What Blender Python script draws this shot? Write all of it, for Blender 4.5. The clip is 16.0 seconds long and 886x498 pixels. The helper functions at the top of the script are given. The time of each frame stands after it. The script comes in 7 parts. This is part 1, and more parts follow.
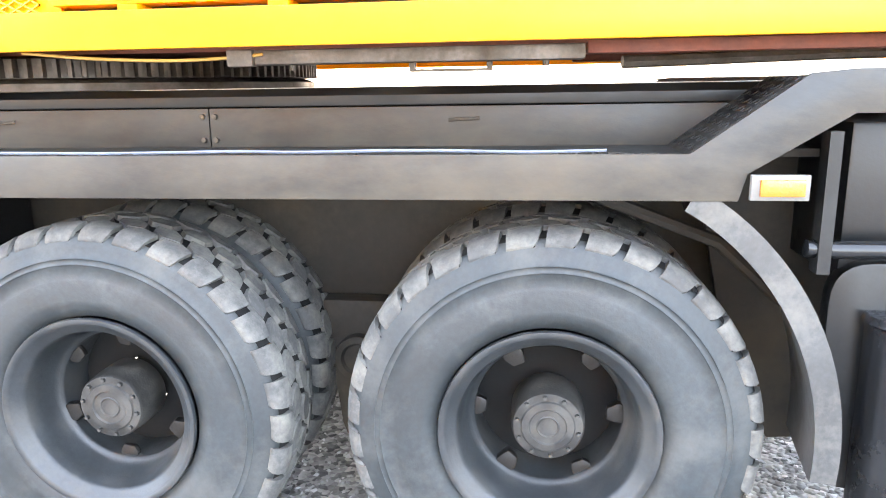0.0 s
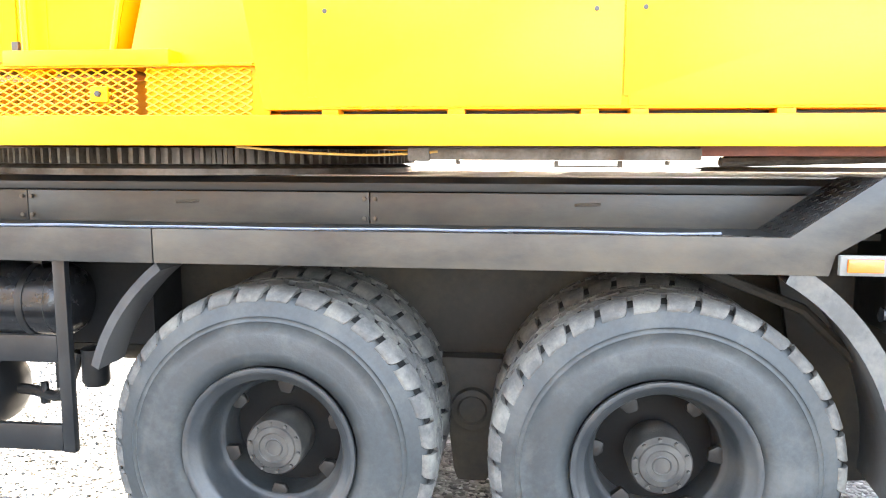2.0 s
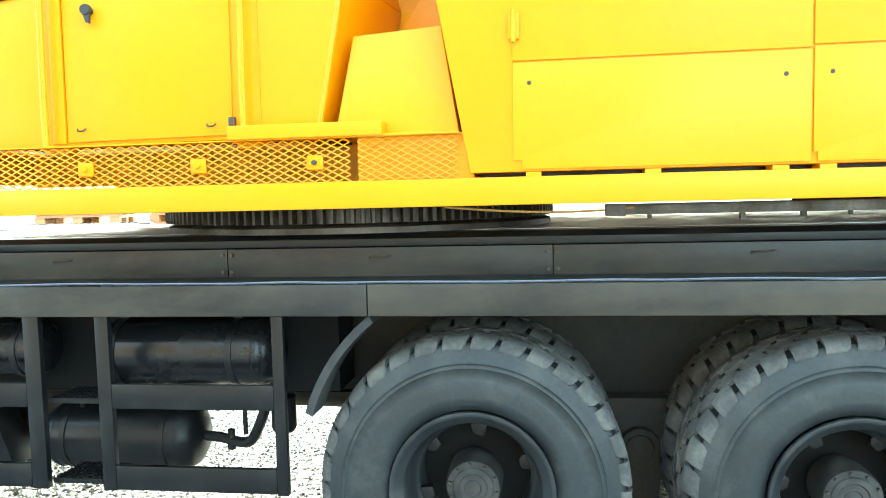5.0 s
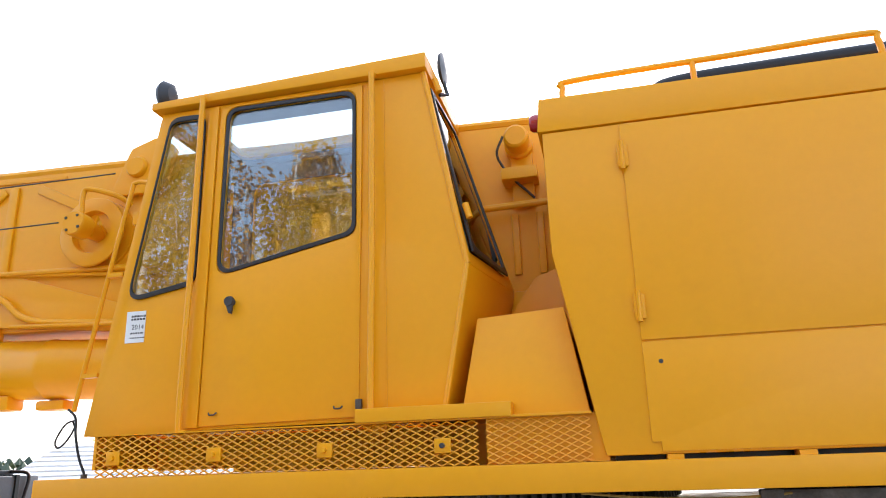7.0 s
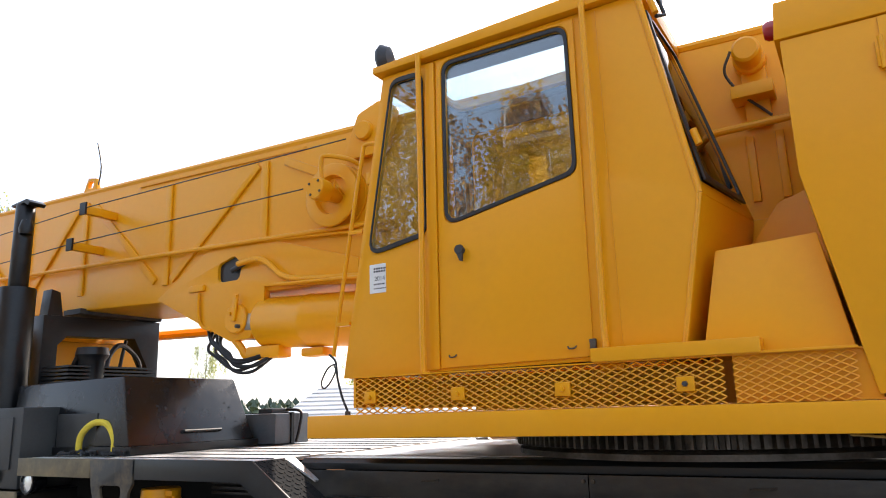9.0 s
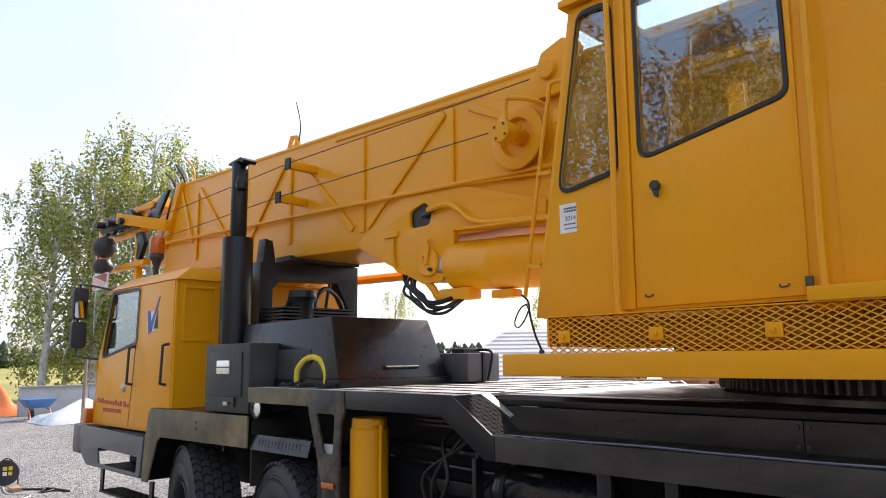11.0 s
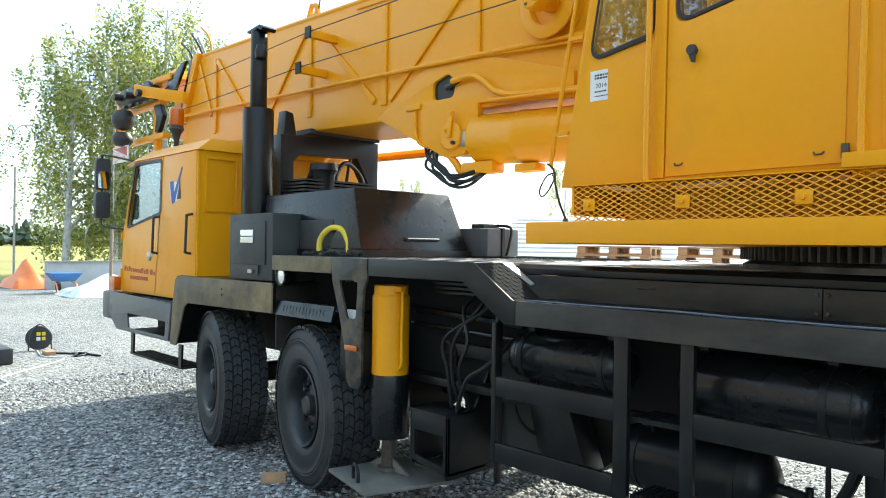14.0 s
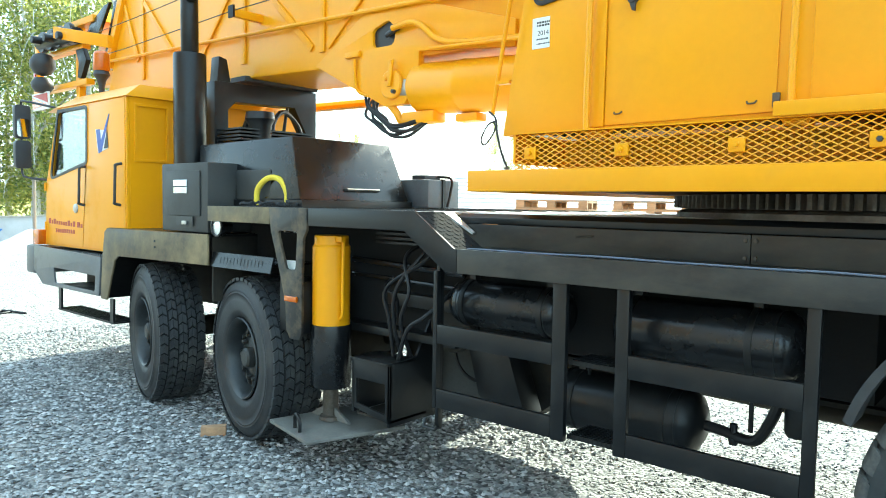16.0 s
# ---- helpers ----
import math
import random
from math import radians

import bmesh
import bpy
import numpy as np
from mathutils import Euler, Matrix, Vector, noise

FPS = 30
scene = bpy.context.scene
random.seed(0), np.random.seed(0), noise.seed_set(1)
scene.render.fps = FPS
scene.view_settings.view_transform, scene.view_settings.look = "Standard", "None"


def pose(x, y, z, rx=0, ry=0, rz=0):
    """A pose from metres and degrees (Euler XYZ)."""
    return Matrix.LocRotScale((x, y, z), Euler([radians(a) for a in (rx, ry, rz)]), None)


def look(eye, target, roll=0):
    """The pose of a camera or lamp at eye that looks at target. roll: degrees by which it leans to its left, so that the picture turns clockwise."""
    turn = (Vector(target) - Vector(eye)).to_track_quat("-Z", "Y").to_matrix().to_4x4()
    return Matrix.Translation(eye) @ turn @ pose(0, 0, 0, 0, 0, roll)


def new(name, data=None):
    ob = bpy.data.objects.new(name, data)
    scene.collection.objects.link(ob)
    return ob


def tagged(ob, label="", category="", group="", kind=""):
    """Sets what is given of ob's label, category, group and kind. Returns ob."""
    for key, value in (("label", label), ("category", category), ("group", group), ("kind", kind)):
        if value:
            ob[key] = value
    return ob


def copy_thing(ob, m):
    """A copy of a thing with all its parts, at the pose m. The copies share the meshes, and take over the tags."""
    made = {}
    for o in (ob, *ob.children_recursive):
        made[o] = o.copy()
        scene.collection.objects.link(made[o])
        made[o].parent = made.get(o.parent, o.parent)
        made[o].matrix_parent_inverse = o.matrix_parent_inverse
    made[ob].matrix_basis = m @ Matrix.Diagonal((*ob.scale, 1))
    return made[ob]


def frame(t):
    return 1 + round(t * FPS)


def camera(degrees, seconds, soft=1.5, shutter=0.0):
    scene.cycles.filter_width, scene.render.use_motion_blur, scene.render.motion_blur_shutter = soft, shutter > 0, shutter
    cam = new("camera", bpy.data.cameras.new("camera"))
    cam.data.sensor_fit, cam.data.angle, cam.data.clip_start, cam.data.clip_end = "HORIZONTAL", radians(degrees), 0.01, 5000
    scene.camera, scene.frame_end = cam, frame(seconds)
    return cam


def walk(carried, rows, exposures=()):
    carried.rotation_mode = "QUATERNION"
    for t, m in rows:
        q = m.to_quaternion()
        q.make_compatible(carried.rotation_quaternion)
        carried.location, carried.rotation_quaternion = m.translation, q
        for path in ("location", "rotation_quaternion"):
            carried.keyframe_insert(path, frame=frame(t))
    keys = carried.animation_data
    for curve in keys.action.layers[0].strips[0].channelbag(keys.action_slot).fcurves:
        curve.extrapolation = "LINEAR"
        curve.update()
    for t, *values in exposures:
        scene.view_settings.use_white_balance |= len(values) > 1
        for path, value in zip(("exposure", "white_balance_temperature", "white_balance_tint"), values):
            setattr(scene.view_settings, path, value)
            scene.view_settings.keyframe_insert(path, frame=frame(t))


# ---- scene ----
cam = camera(63.7, 16.0, soft=1.0)
PATH = [
    (0, (0.836, 0.534, 1.736), (0.58, 2.467, 1.29), -0.9),
    (0.5, (0.631, 0.399, 1.751), (0.461, 2.35, 1.346), 1.0),
    (1, (0.589, 0.318, 1.748), (0.438, 2.277, 1.372), -0.5),
    (1.5, (0.475, 0.194, 1.762), (0.239, 2.156, 1.46), -0.6),
    (2, (0.329, 0.019, 1.805), (0.119, 1.993, 1.557), 0.2),
    (2.5, (0.258, -0.084, 1.834), (0.158, 1.905, 1.65), 1.6),
    (3, (0.202, -0.173, 1.824), (0.11, 1.791, 1.46), 1.0),
    (3.5, (0.147, -0.202, 1.865), (-0.06, 1.756, 1.514), 0.5),
    (5.8, (-0.505, -0.282, 1.923), (-0.727, 1.697, 2.111), -1.9),
    (6, (-0.501, -0.272, 1.966), (-0.687, 1.697, 2.268), -2.5),
    (6.5, (-0.569, -0.306, 1.975), (-0.818, 1.617, 2.467), -2.0),
    (7, (-0.582, -0.306, 1.987), (-0.996, 1.565, 2.557), -2.0),
    (7.5, (-0.584, -0.295, 1.988), (-1.068, 1.57, 2.525), -1.8),
    (8, (-0.592, -0.293, 1.981), (-1.209, 1.541, 2.489), -2.2),
    (8.5, (-0.606, -0.3, 1.991), (-1.426, 1.468, 2.438), -2.9),
    (9, (-0.626, -0.307, 1.979), (-1.612, 1.377, 2.418), -1.8),
    (9.5, (-0.647, -0.314, 1.971), (-1.785, 1.282, 2.37), -1.5),
    (10, (-0.661, -0.317, 1.963), (-1.906, 1.2, 2.35), -1.1),
    (10.2, (-0.666, -0.325, 1.964), (-1.949, 1.164, 2.334), -1.0),
    (12.3, (-0.697, -0.355, 1.906), (-2.161, 0.991, 2.122), -0.4),
    (12.5, (-0.7, -0.362, 1.902), (-2.162, 0.989, 2.102), -0.3),
    (13, (-0.706, -0.372, 1.882), (-2.166, 0.989, 2.009), -0.1),
    (13.5, (-0.714, -0.371, 1.857), (-2.17, 0.999, 1.912), 0.3),
    (14, (-0.722, -0.379, 1.829), (-2.162, 1.009, 1.823), 0.8),
    (14.5, (-0.728, -0.385, 1.813), (-2.152, 1.018, 1.75), 0.9),
    (15, (-0.733, -0.383, 1.794), (-2.15, 1.025, 1.691), 1.1),
    (15.5, (-0.733, -0.377, 1.794), (-2.114, 1.066, 1.69), 0.8),
    (16, (-0.736, -0.385, 1.787), (-2.048, 1.119, 1.661), 0.9),
]
EXPOSURES = [(0.0, 4.38, 7150, 15), (1.5, 4.3, 7150, 13), (2.5, 3.53, 7200, 10), (3.0, 2.98, 7450, 4), (3.4, 3.4, 7000, 3), (3.7, 3.45, 6850, 3), (6.0, 2.25, 6400, -20),
             (6.5, 1.80, 6500, -6), (7.0, 1.48, 6500, 13), (9.0, 1.08, 6700, 14), (10.0, 0.92, 6800, 16), (12.5, 0.70, 6850, 16), (13.5, 1.10, 6450, 3),
             (14.5, 1.64, 6250, -5), (16.0, 2.13, 6150, -12)]
walk(cam, [(t, look(eye, target, roll)) for t, eye, target, roll in PATH], EXPOSURES)

# ---- light ----
SUN_EL, SUN_AZ = radians(34), math.atan2(-0.13, 1.0)
world = bpy.data.worlds.new("sky")
scene.world = world
world.use_nodes = True
wn = world.node_tree.nodes
sky = wn.new("ShaderNodeTexSky")
sky.sky_type, sky.sun_disc = "NISHITA", False
sky.sun_elevation, sky.sun_rotation = SUN_EL, SUN_AZ
sky.dust_density, sky.air_density, sky.ozone_density = 2.2, 1.0, 1.0
wn["Background"].inputs["Strength"].default_value = 0.15
haze = wn.new("ShaderNodeMix")
haze.data_type = "RGBA"
cloud, thin = wn.new("ShaderNodeTexNoise"), wn.new("ShaderNodeMapRange")
cloud.inputs["Scale"].default_value, cloud.inputs["Detail"].default_value = 2.2, 6.0
thin.inputs["From Min"].default_value, thin.inputs["From Max"].default_value = 0.35, 0.65
thin.inputs["To Min"].default_value, thin.inputs["To Max"].default_value = 0.35, 0.62
haze.inputs["B"].default_value = (4.4, 5.3, 6.6, 1)
world.node_tree.links.new(cloud.outputs["Fac"], thin.inputs["Value"])
world.node_tree.links.new(thin.outputs[0], haze.inputs["Factor"])
world.node_tree.links.new(sky.outputs[0], haze.inputs["A"])
world.node_tree.links.new(haze.outputs["Result"], wn["Background"].inputs["Color"])
sun = new("sun", bpy.data.lights.new("sun", "SUN"))
sun.data.energy, sun.data.angle, sun.data.color = 4.0, radians(0.53), (1.0, 0.93, 0.82)
to_sun = Vector((math.sin(SUN_AZ) * math.cos(SUN_EL), math.cos(SUN_AZ) * math.cos(SUN_EL), math.sin(SUN_EL)))
sun.matrix_world = look(to_sun * 60, (0, 0, 0))


# ---- materials ----
def material(name, base, rough=0.5, metal=0.0, vary=0.12, scale=6.0, fine=60.0, bump=0.15, dust=None, dusty=0.0,
             dust_scale=3.0, coat=0.0, spec=0.5, random_hue=0.0, bump_scale=None, bump_dist=0.004, stretch=(1, 1, 1)):
    """Two scales of noise in colour and roughness, a dust or wear layer with a shape of its own, and fine relief."""
    m = bpy.data.materials.new(name)
    m.use_nodes = True
    n, ln = m.node_tree.nodes, m.node_tree.links
    b = n["Principled BSDF"]
    co = n.new("ShaderNodeTexCoord")
    mp = n.new("ShaderNodeMapping")
    mp.inputs["Scale"].default_value = stretch
    ln.new(co.outputs["Object"], mp.inputs["Vector"])

    def noise_tex(s, detail=5.0, r=0.6):
        t = n.new("ShaderNodeTexNoise")
        t.inputs["Scale"].default_value, t.inputs["Detail"].default_value, t.inputs["Roughness"].default_value = s, detail, r
        ln.new(mp.outputs[0], t.inputs["Vector"])
        return t.outputs["Fac"]

    def ramp(sock, lo, hi, c0, c1):
        r = n.new("ShaderNodeValToRGB")
        r.color_ramp.elements[0].position, r.color_ramp.elements[1].position = lo, hi
        r.color_ramp.elements[0].color, r.color_ramp.elements[1].color = (*c0, 1), (*c1, 1)
        ln.new(sock, r.inputs["Fac"])
        return r.outputs["Color"]

    def mix(fac, a, c, mode="MIX"):
        x = n.new("ShaderNodeMix")
        x.data_type, x.blend_type = "RGBA", mode
        for sock, v in ((x.inputs["Factor"], fac), (x.inputs["A"], a), (x.inputs["B"], c)):
            if isinstance(v, bpy.types.NodeSocket):
                ln.new(v, sock)
            else:
                sock.default_value = v if not isinstance(v, tuple) else (*v, 1)
        return x.outputs["Result"]

    big, small = noise_tex(scale), noise_tex(fine, 3.0)
    c0, c1 = tuple(v * (1 - vary) for v in base), tuple(min(1, v * (1 + vary)) for v in base)
    col = ramp(big, 0.3, 0.7, c0, c1)
    grain = ramp(small, 0.3, 0.7, (1 - vary * 0.6,) * 3, (1 + vary * 0.3,) * 3)
    col = mix(1.0, col, grain, "MULTIPLY")
    rsock = ramp(big, 0.3, 0.75, (max(0.02, rough * 0.82),) * 3, (min(1, rough * 1.2),) * 3)
    if dust:
        mask = ramp(noise_tex(dust_scale, 8.0, 0.7), 0.62 - 0.35 * dusty, 0.95 - 0.35 * dusty, (0, 0, 0), (1, 1, 1))
        col = mix(mask, col, dust)
        rsock = mix(mask, rsock, (0.9, 0.9, 0.9))
    if random_hue:
        oi = n.new("ShaderNodeObjectInfo")
        r = ramp(oi.outputs["Random"], 0.0, 1.0, (1 - random_hue,) * 3, (1 + random_hue,) * 3)
        col = mix(1.0, col, r, "MULTIPLY")
    ln.new(col, b.inputs["Base Color"])
    ln.new(rsock, b.inputs["Roughness"])
    b.inputs["Metallic"].default_value = metal
    b.inputs["Coat Weight"].default_value = coat
    b.inputs["Coat Roughness"].default_value = 0.12
    b.inputs["Specular IOR Level"].default_value = spec
    if bump:
        bp = n.new("ShaderNodeBump")
        bp.inputs["Strength"].default_value, bp.inputs["Distance"].default_value = bump, bump_dist
        ln.new(noise_tex(bump_scale or fine, 4.0), bp.inputs["Height"])
        ln.new(bp.outputs[0], b.inputs["Normal"])
    return m


def glass_material(name, tint=(0.88, 0.93, 0.95), face=0.06):
    """Clear pane: gloss grows towards grazing sight, the rest goes through."""
    m = bpy.data.materials.new(name)
    m.use_nodes = True
    n, ln = m.node_tree.nodes, m.node_tree.links
    n.remove(n["Principled BSDF"])
    tr, gl, mx, lw = n.new("ShaderNodeBsdfTransparent"), n.new("ShaderNodeBsdfGlossy"), n.new("ShaderNodeMixShader"), n.new("ShaderNodeLayerWeight")
    tr.inputs[0].default_value = (*tint, 1)
    gl.inputs["Roughness"].default_value = 0.0
    lw.inputs["Blend"].default_value = 0.5
    pw, ma = n.new("ShaderNodeMath"), n.new("ShaderNodeMath")
    pw.operation, ma.operation = "POWER", "MULTIPLY_ADD"
    pw.inputs[1].default_value, ma.inputs[1].default_value, ma.inputs[2].default_value = 4.0, 0.8, face
    ln.new(lw.outputs["Facing"], pw.inputs[0])
    ln.new(pw.outputs[0], ma.inputs[0])
    ln.new(ma.outputs[0], mx.inputs[0])
    ln.new(tr.outputs[0], mx.inputs[1])
    ln.new(gl.outputs[0], mx.inputs[2])
    ln.new(mx.outputs[0], n["Material Output"].inputs["Surface"])
    return m


def leaf_material(name, c0, c1, translucent=0.4):
    m = bpy.data.materials.new(name)
    m.use_nodes = True
    n, ln = m.node_tree.nodes, m.node_tree.links
    b = n["Principled BSDF"]
    g = n.new("ShaderNodeNewGeometry")
    r = n.new("ShaderNodeValToRGB")
    r.color_ramp.elements[0].color, r.color_ramp.elements[1].color = (*c0, 1), (*c1, 1)
    ln.new(g.outputs["Random Per Island"], r.inputs[0])
    ln.new(r.outputs[0], b.inputs["Base Color"])
    b.inputs["Roughness"].default_value = 0.55
    t, mx = n.new("ShaderNodeBsdfTranslucent"), n.new("ShaderNodeMixShader")
    ln.new(r.outputs[0], t.inputs[0])
    mx.inputs[0].default_value = translucent
    ln.new(b.outputs[0], mx.inputs[1])
    ln.new(t.outputs[0], mx.inputs[2])
    ln.new(mx.outputs[0], n["Material Output"].inputs["Surface"])
    return m


def gravel_material():
    m = bpy.data.materials.new("gravel")
    m.use_nodes = True
    n, ln = m.node_tree.nodes, m.node_tree.links
    b = n["Principled BSDF"]
    co = n.new("ShaderNodeTexCoord")
    vo = n.new("ShaderNodeTexVoronoi")
    vo.inputs["Scale"].default_value = 34
    nz = n.new("ShaderNodeTexNoise")
    nz.inputs["Scale"].default_value, nz.inputs["Detail"].default_value = 0.35, 6
    for t in (vo, nz):
        ln.new(co.outputs["Object"], t.inputs["Vector"])
    r = n.new("ShaderNodeValToRGB")
    r.color_ramp.elements[0].color, r.color_ramp.elements[1].color = (0.05, 0.052, 0.054, 1), (0.42, 0.42, 0.41, 1)
    sep = n.new("ShaderNodeSeparateColor")
    ln.new(vo.outputs["Color"], sep.inputs[0])
    ln.new(sep.outputs[0], r.inputs[0])
    r2 = n.new("ShaderNodeValToRGB")
    r2.color_ramp.elements[0].position, r2.color_ramp.elements[1].position = 0.35, 0.7
    r2.color_ramp.elements[0].color, r2.color_ramp.elements[1].color = (0.75, 0.75, 0.76, 1), (1.1, 1.06, 1.0, 1)
    ln.new(nz.outputs["Fac"], r2.inputs[0])
    mx = n.new("ShaderNodeMix")
    mx.data_type, mx.blend_type = "RGBA", "MULTIPLY"
    mx.inputs["Factor"].default_value = 1
    ln.new(r.outputs[0], mx.inputs["A"])
    ln.new(r2.outputs[0], mx.inputs["B"])
    ln.new(mx.outputs["Result"], b.inputs["Base Color"])
    b.inputs["Roughness"].default_value = 0.85
    bp = n.new("ShaderNodeBump")
    bp.invert = True
    bp.inputs["Strength"].default_value, bp.inputs["Distance"].default_value = 0.9, 0.02
    ln.new(vo.outputs["Distance"], bp.inputs["Height"])
    ln.new(bp.outputs[0], b.inputs["Normal"])
    return m


def stone_material():
    m = bpy.data.materials.new("loose_stone")
    m.use_nodes = True
    n, ln = m.node_tree.nodes, m.node_tree.links
    b = n["Principled BSDF"]
    g, r = n.new("ShaderNodeNewGeometry"), n.new("ShaderNodeValToRGB")
    r.color_ramp.elements[0].color, r.color_ramp.elements[1].color = (0.085, 0.088, 0.09, 1), (0.52, 0.52, 0.51, 1)
    ln.new(g.outputs["Random Per Island"], r.inputs[0])
    ln.new(r.outputs[0], b.inputs["Base Color"])
    b.inputs["Roughness"].default_value = 0.8
    return m


YELLOW = material("yellow_enamel", (0.80, 0.335, 0.005), rough=0.33, vary=0.028, scale=1.1, fine=25, bump=0.03, coat=0.0, spec=0.30, dust=(0.72, 0.295, 0.008), dusty=0.1, dust_scale=1.3)
BLACK = material("black_frame_paint", (0.0075, 0.0082, 0.009), spec=0.36, rough=0.34, vary=0.3, scale=2.5, fine=45, bump=0.12, dust=(0.030, 0.028, 0.024), dusty=0.30, dust_scale=2.3)
# lighter copy of the black paint; tan patches paint brown reflections of sunlit ground
RAILM = material("rail_brown_sheen", (0.020, 0.020, 0.019), spec=0.4, rough=0.36, vary=0.3, scale=2.2, fine=45, bump=0.15, dust=(0.10, 0.080, 0.054), dusty=0.50, dust_scale=1.0, stretch=(0.6, 1, 1.3))
# dull dark chequer that keeps the front slope looking shaded in direct sun
SLOPEM = material("shaded_chequer", (0.028, 0.028, 0.028), spec=0.04, rough=0.95, vary=0.3, scale=8, fine=90, bump=0.2)
# black guard lightened to grey: the sky's reflection is put into the colour
GUARDM = material("sky_grey_mudguard", (0.055, 0.056, 0.055), rough=0.45, vary=0.3, scale=3, fine=40, bump=0.2, dust=(0.13, 0.12, 0.10), dusty=0.4, dust_scale=5)
HEATERM = material("grey_black_sheet", (0.035, 0.037, 0.036), rough=0.55, vary=0.2, scale=3, bump=0.1, dust=(0.06, 0.058, 0.05), dusty=0.3, dust_scale=4)
COVERM = material("dull_grey_cover", (0.06, 0.06, 0.056), rough=0.7, vary=0.25, scale=3, bump=0.15)
TANPATCHED = material("tan_patched_black", (0.022, 0.021, 0.019), rough=0.45, vary=0.3, scale=2.5, fine=45, bump=0.15, dust=(0.34, 0.265, 0.14), dusty=0.78, dust_scale=1.1)
BUMPER = material("grey_bumper_paint", (0.11, 0.115, 0.12), rough=0.4, vary=0.2, scale=2, bump=0.1, dust=(0.2, 0.19, 0.17), dusty=0.3)
BLACKGLOSS = material("black_tank_paint", (0.009, 0.0095, 0.0105), spec=0.42, rough=0.24, vary=0.25, scale=3, fine=40, bump=0.06, dust=(0.018, 0.019, 0.021), dusty=0.2, dust_scale=2.5)
CHASSIS = material("grimy_chassis", (0.020, 0.018, 0.015), spec=0.3, rough=0.65, vary=0.3, scale=2, fine=30, bump=0.3, dust=(0.07, 0.056, 0.038), dusty=0.45, dust_scale=1.5)
GREASE = material("greasy_steel", (0.10, 0.085, 0.07), rough=0.5, metal=0.5, vary=0.4, scale=8, fine=60, bump=0.3, dust=(0.05, 0.035, 0.02), dusty=0.5, dust_scale=6)
GREASE2 = material("oily_clamp", (0.007, 0.0062, 0.0055), rough=0.55, vary=0.4, scale=12, bump=0.4, dust=(0.013, 0.011, 0.009), dusty=0.4, dust_scale=9)
STAYM = material("rubbed_black_paint", (0.018, 0.0175, 0.017), rough=0.42, vary=0.3, scale=3, fine=45, bump=0.15, dust=(0.22, 0.17, 0.10), dusty=0.50, dust_scale=4)
RUST = material("red_oxide_steel", (0.16, 0.045, 0.024), rough=0.7, vary=0.3, scale=5, bump=0.2)
STEEL = material("bare_steel", (0.45, 0.44, 0.42), rough=0.35, metal=0.9, vary=0.15, scale=8, bump=0.1)
GREYSTEEL = material("galvanised_grey", (0.34, 0.32, 0.28), rough=0.55, metal=0.2, vary=0.15, scale=4, bump=0.1, dust=(0.3, 0.27, 0.2), dusty=0.3)
RUBBER = material("dusty_tyre_rubber", (0.022, 0.027, 0.029), rough=0.6, vary=0.35, scale=2.6, fine=45, bump=0.3, dust=(0.085, 0.086, 0.080), dusty=0.40, dust_scale=3.4)
TREAD = material("worn_tread_rubber", (0.06, 0.06, 0.058), rough=0.85, vary=0.25, scale=9, fine=70, bump=0.4, dust=(0.185, 0.178, 0.155), dusty=0.52, dust_scale=7)
RUBBER_F = material("front_tyre_rubber", (0.018, 0.019, 0.021), rough=0.6, vary=0.2, scale=4, fine=60, bump=0.25, dust=(0.062, 0.059, 0.053), dusty=0.46, dust_scale=3)
RIM = material("grey_rim_paint", (0.022, 0.025, 0.027), rough=0.40, vary=0.3, scale=4, bump=0.2, dust=(0.060, 0.056, 0.048), dusty=0.36, dust_scale=5)
HUBM = material("oily_hub", (0.020, 0.0195, 0.018), rough=0.5, vary=0.4, scale=9, bump=0.35, dust=(0.08, 0.074, 0.064), dusty=0.45, dust_scale=7)
HOODM = material("dented_black_sheet", (0.006, 0.0068, 0.008), spec=0.45, rough=0.26, vary=0.3, bump=0.22, bump_scale=4, bump_dist=0.02)
FOOT = material("foot_steel", (0.17, 0.165, 0.15), rough=0.55, metal=0.3, vary=0.2, bump=0.15, dust=(0.25, 0.23, 0.2), dusty=0.3)
# near-black that puts the shade of recesses and tread grooves into colour
SHADEBLACK = material("shade_black", (0.012, 0.012, 0.012), rough=0.9, vary=0.2, spec=0.2)
TANKGREY = material("blue_grey_tank", (0.07, 0.085, 0.10), rough=0.5, vary=0.2, bump=0.1)
GASKET = material("black_rubber_gasket", (0.012, 0.013, 0.015), rough=0.45, vary=0.1, bump=0.05)
HOSE = material("black_hose", (0.008, 0.008, 0.009), spec=0.35, rough=0.45, vary=0.2, bump=0.1)
GLASS = glass_material("window_glass", (0.86, 0.94, 0.97), 0.15)
DARKGLASS = glass_material("tinted_glass", (0.10, 0.09, 0.10))
SEAT = material("seat_fabric", (0.10, 0.085, 0.06), rough=0.9, vary=0.2, scale=12, fine=90, bump=0.3)
LINING = material("blue_cab_lining", (0.016, 0.050, 0.085), rough=0.6, vary=0.2, scale=5)
DARKPLASTIC = material("dark_plastic", (0.03, 0.032, 0.036), rough=0.5, vary=0.15)
AMBER = material("amber_lens", (0.52, 0.115, 0.004), rough=0.15, vary=0.08, bump=0.3, bump_scale=140, coat=0.5)
REDLENS = material("red_lens", (0.35, 0.01, 0.012), rough=0.15, vary=0.08, coat=0.5)
WHITE = material("white_print", (0.75, 0.75, 0.72), rough=0.5, vary=0.06, bump=0)
LAMPGLASS = material("lamp_reflector", (0.85, 0.86, 0.84), rough=0.12, metal=0.7, vary=0.1, bump=0.3, bump_scale=120)
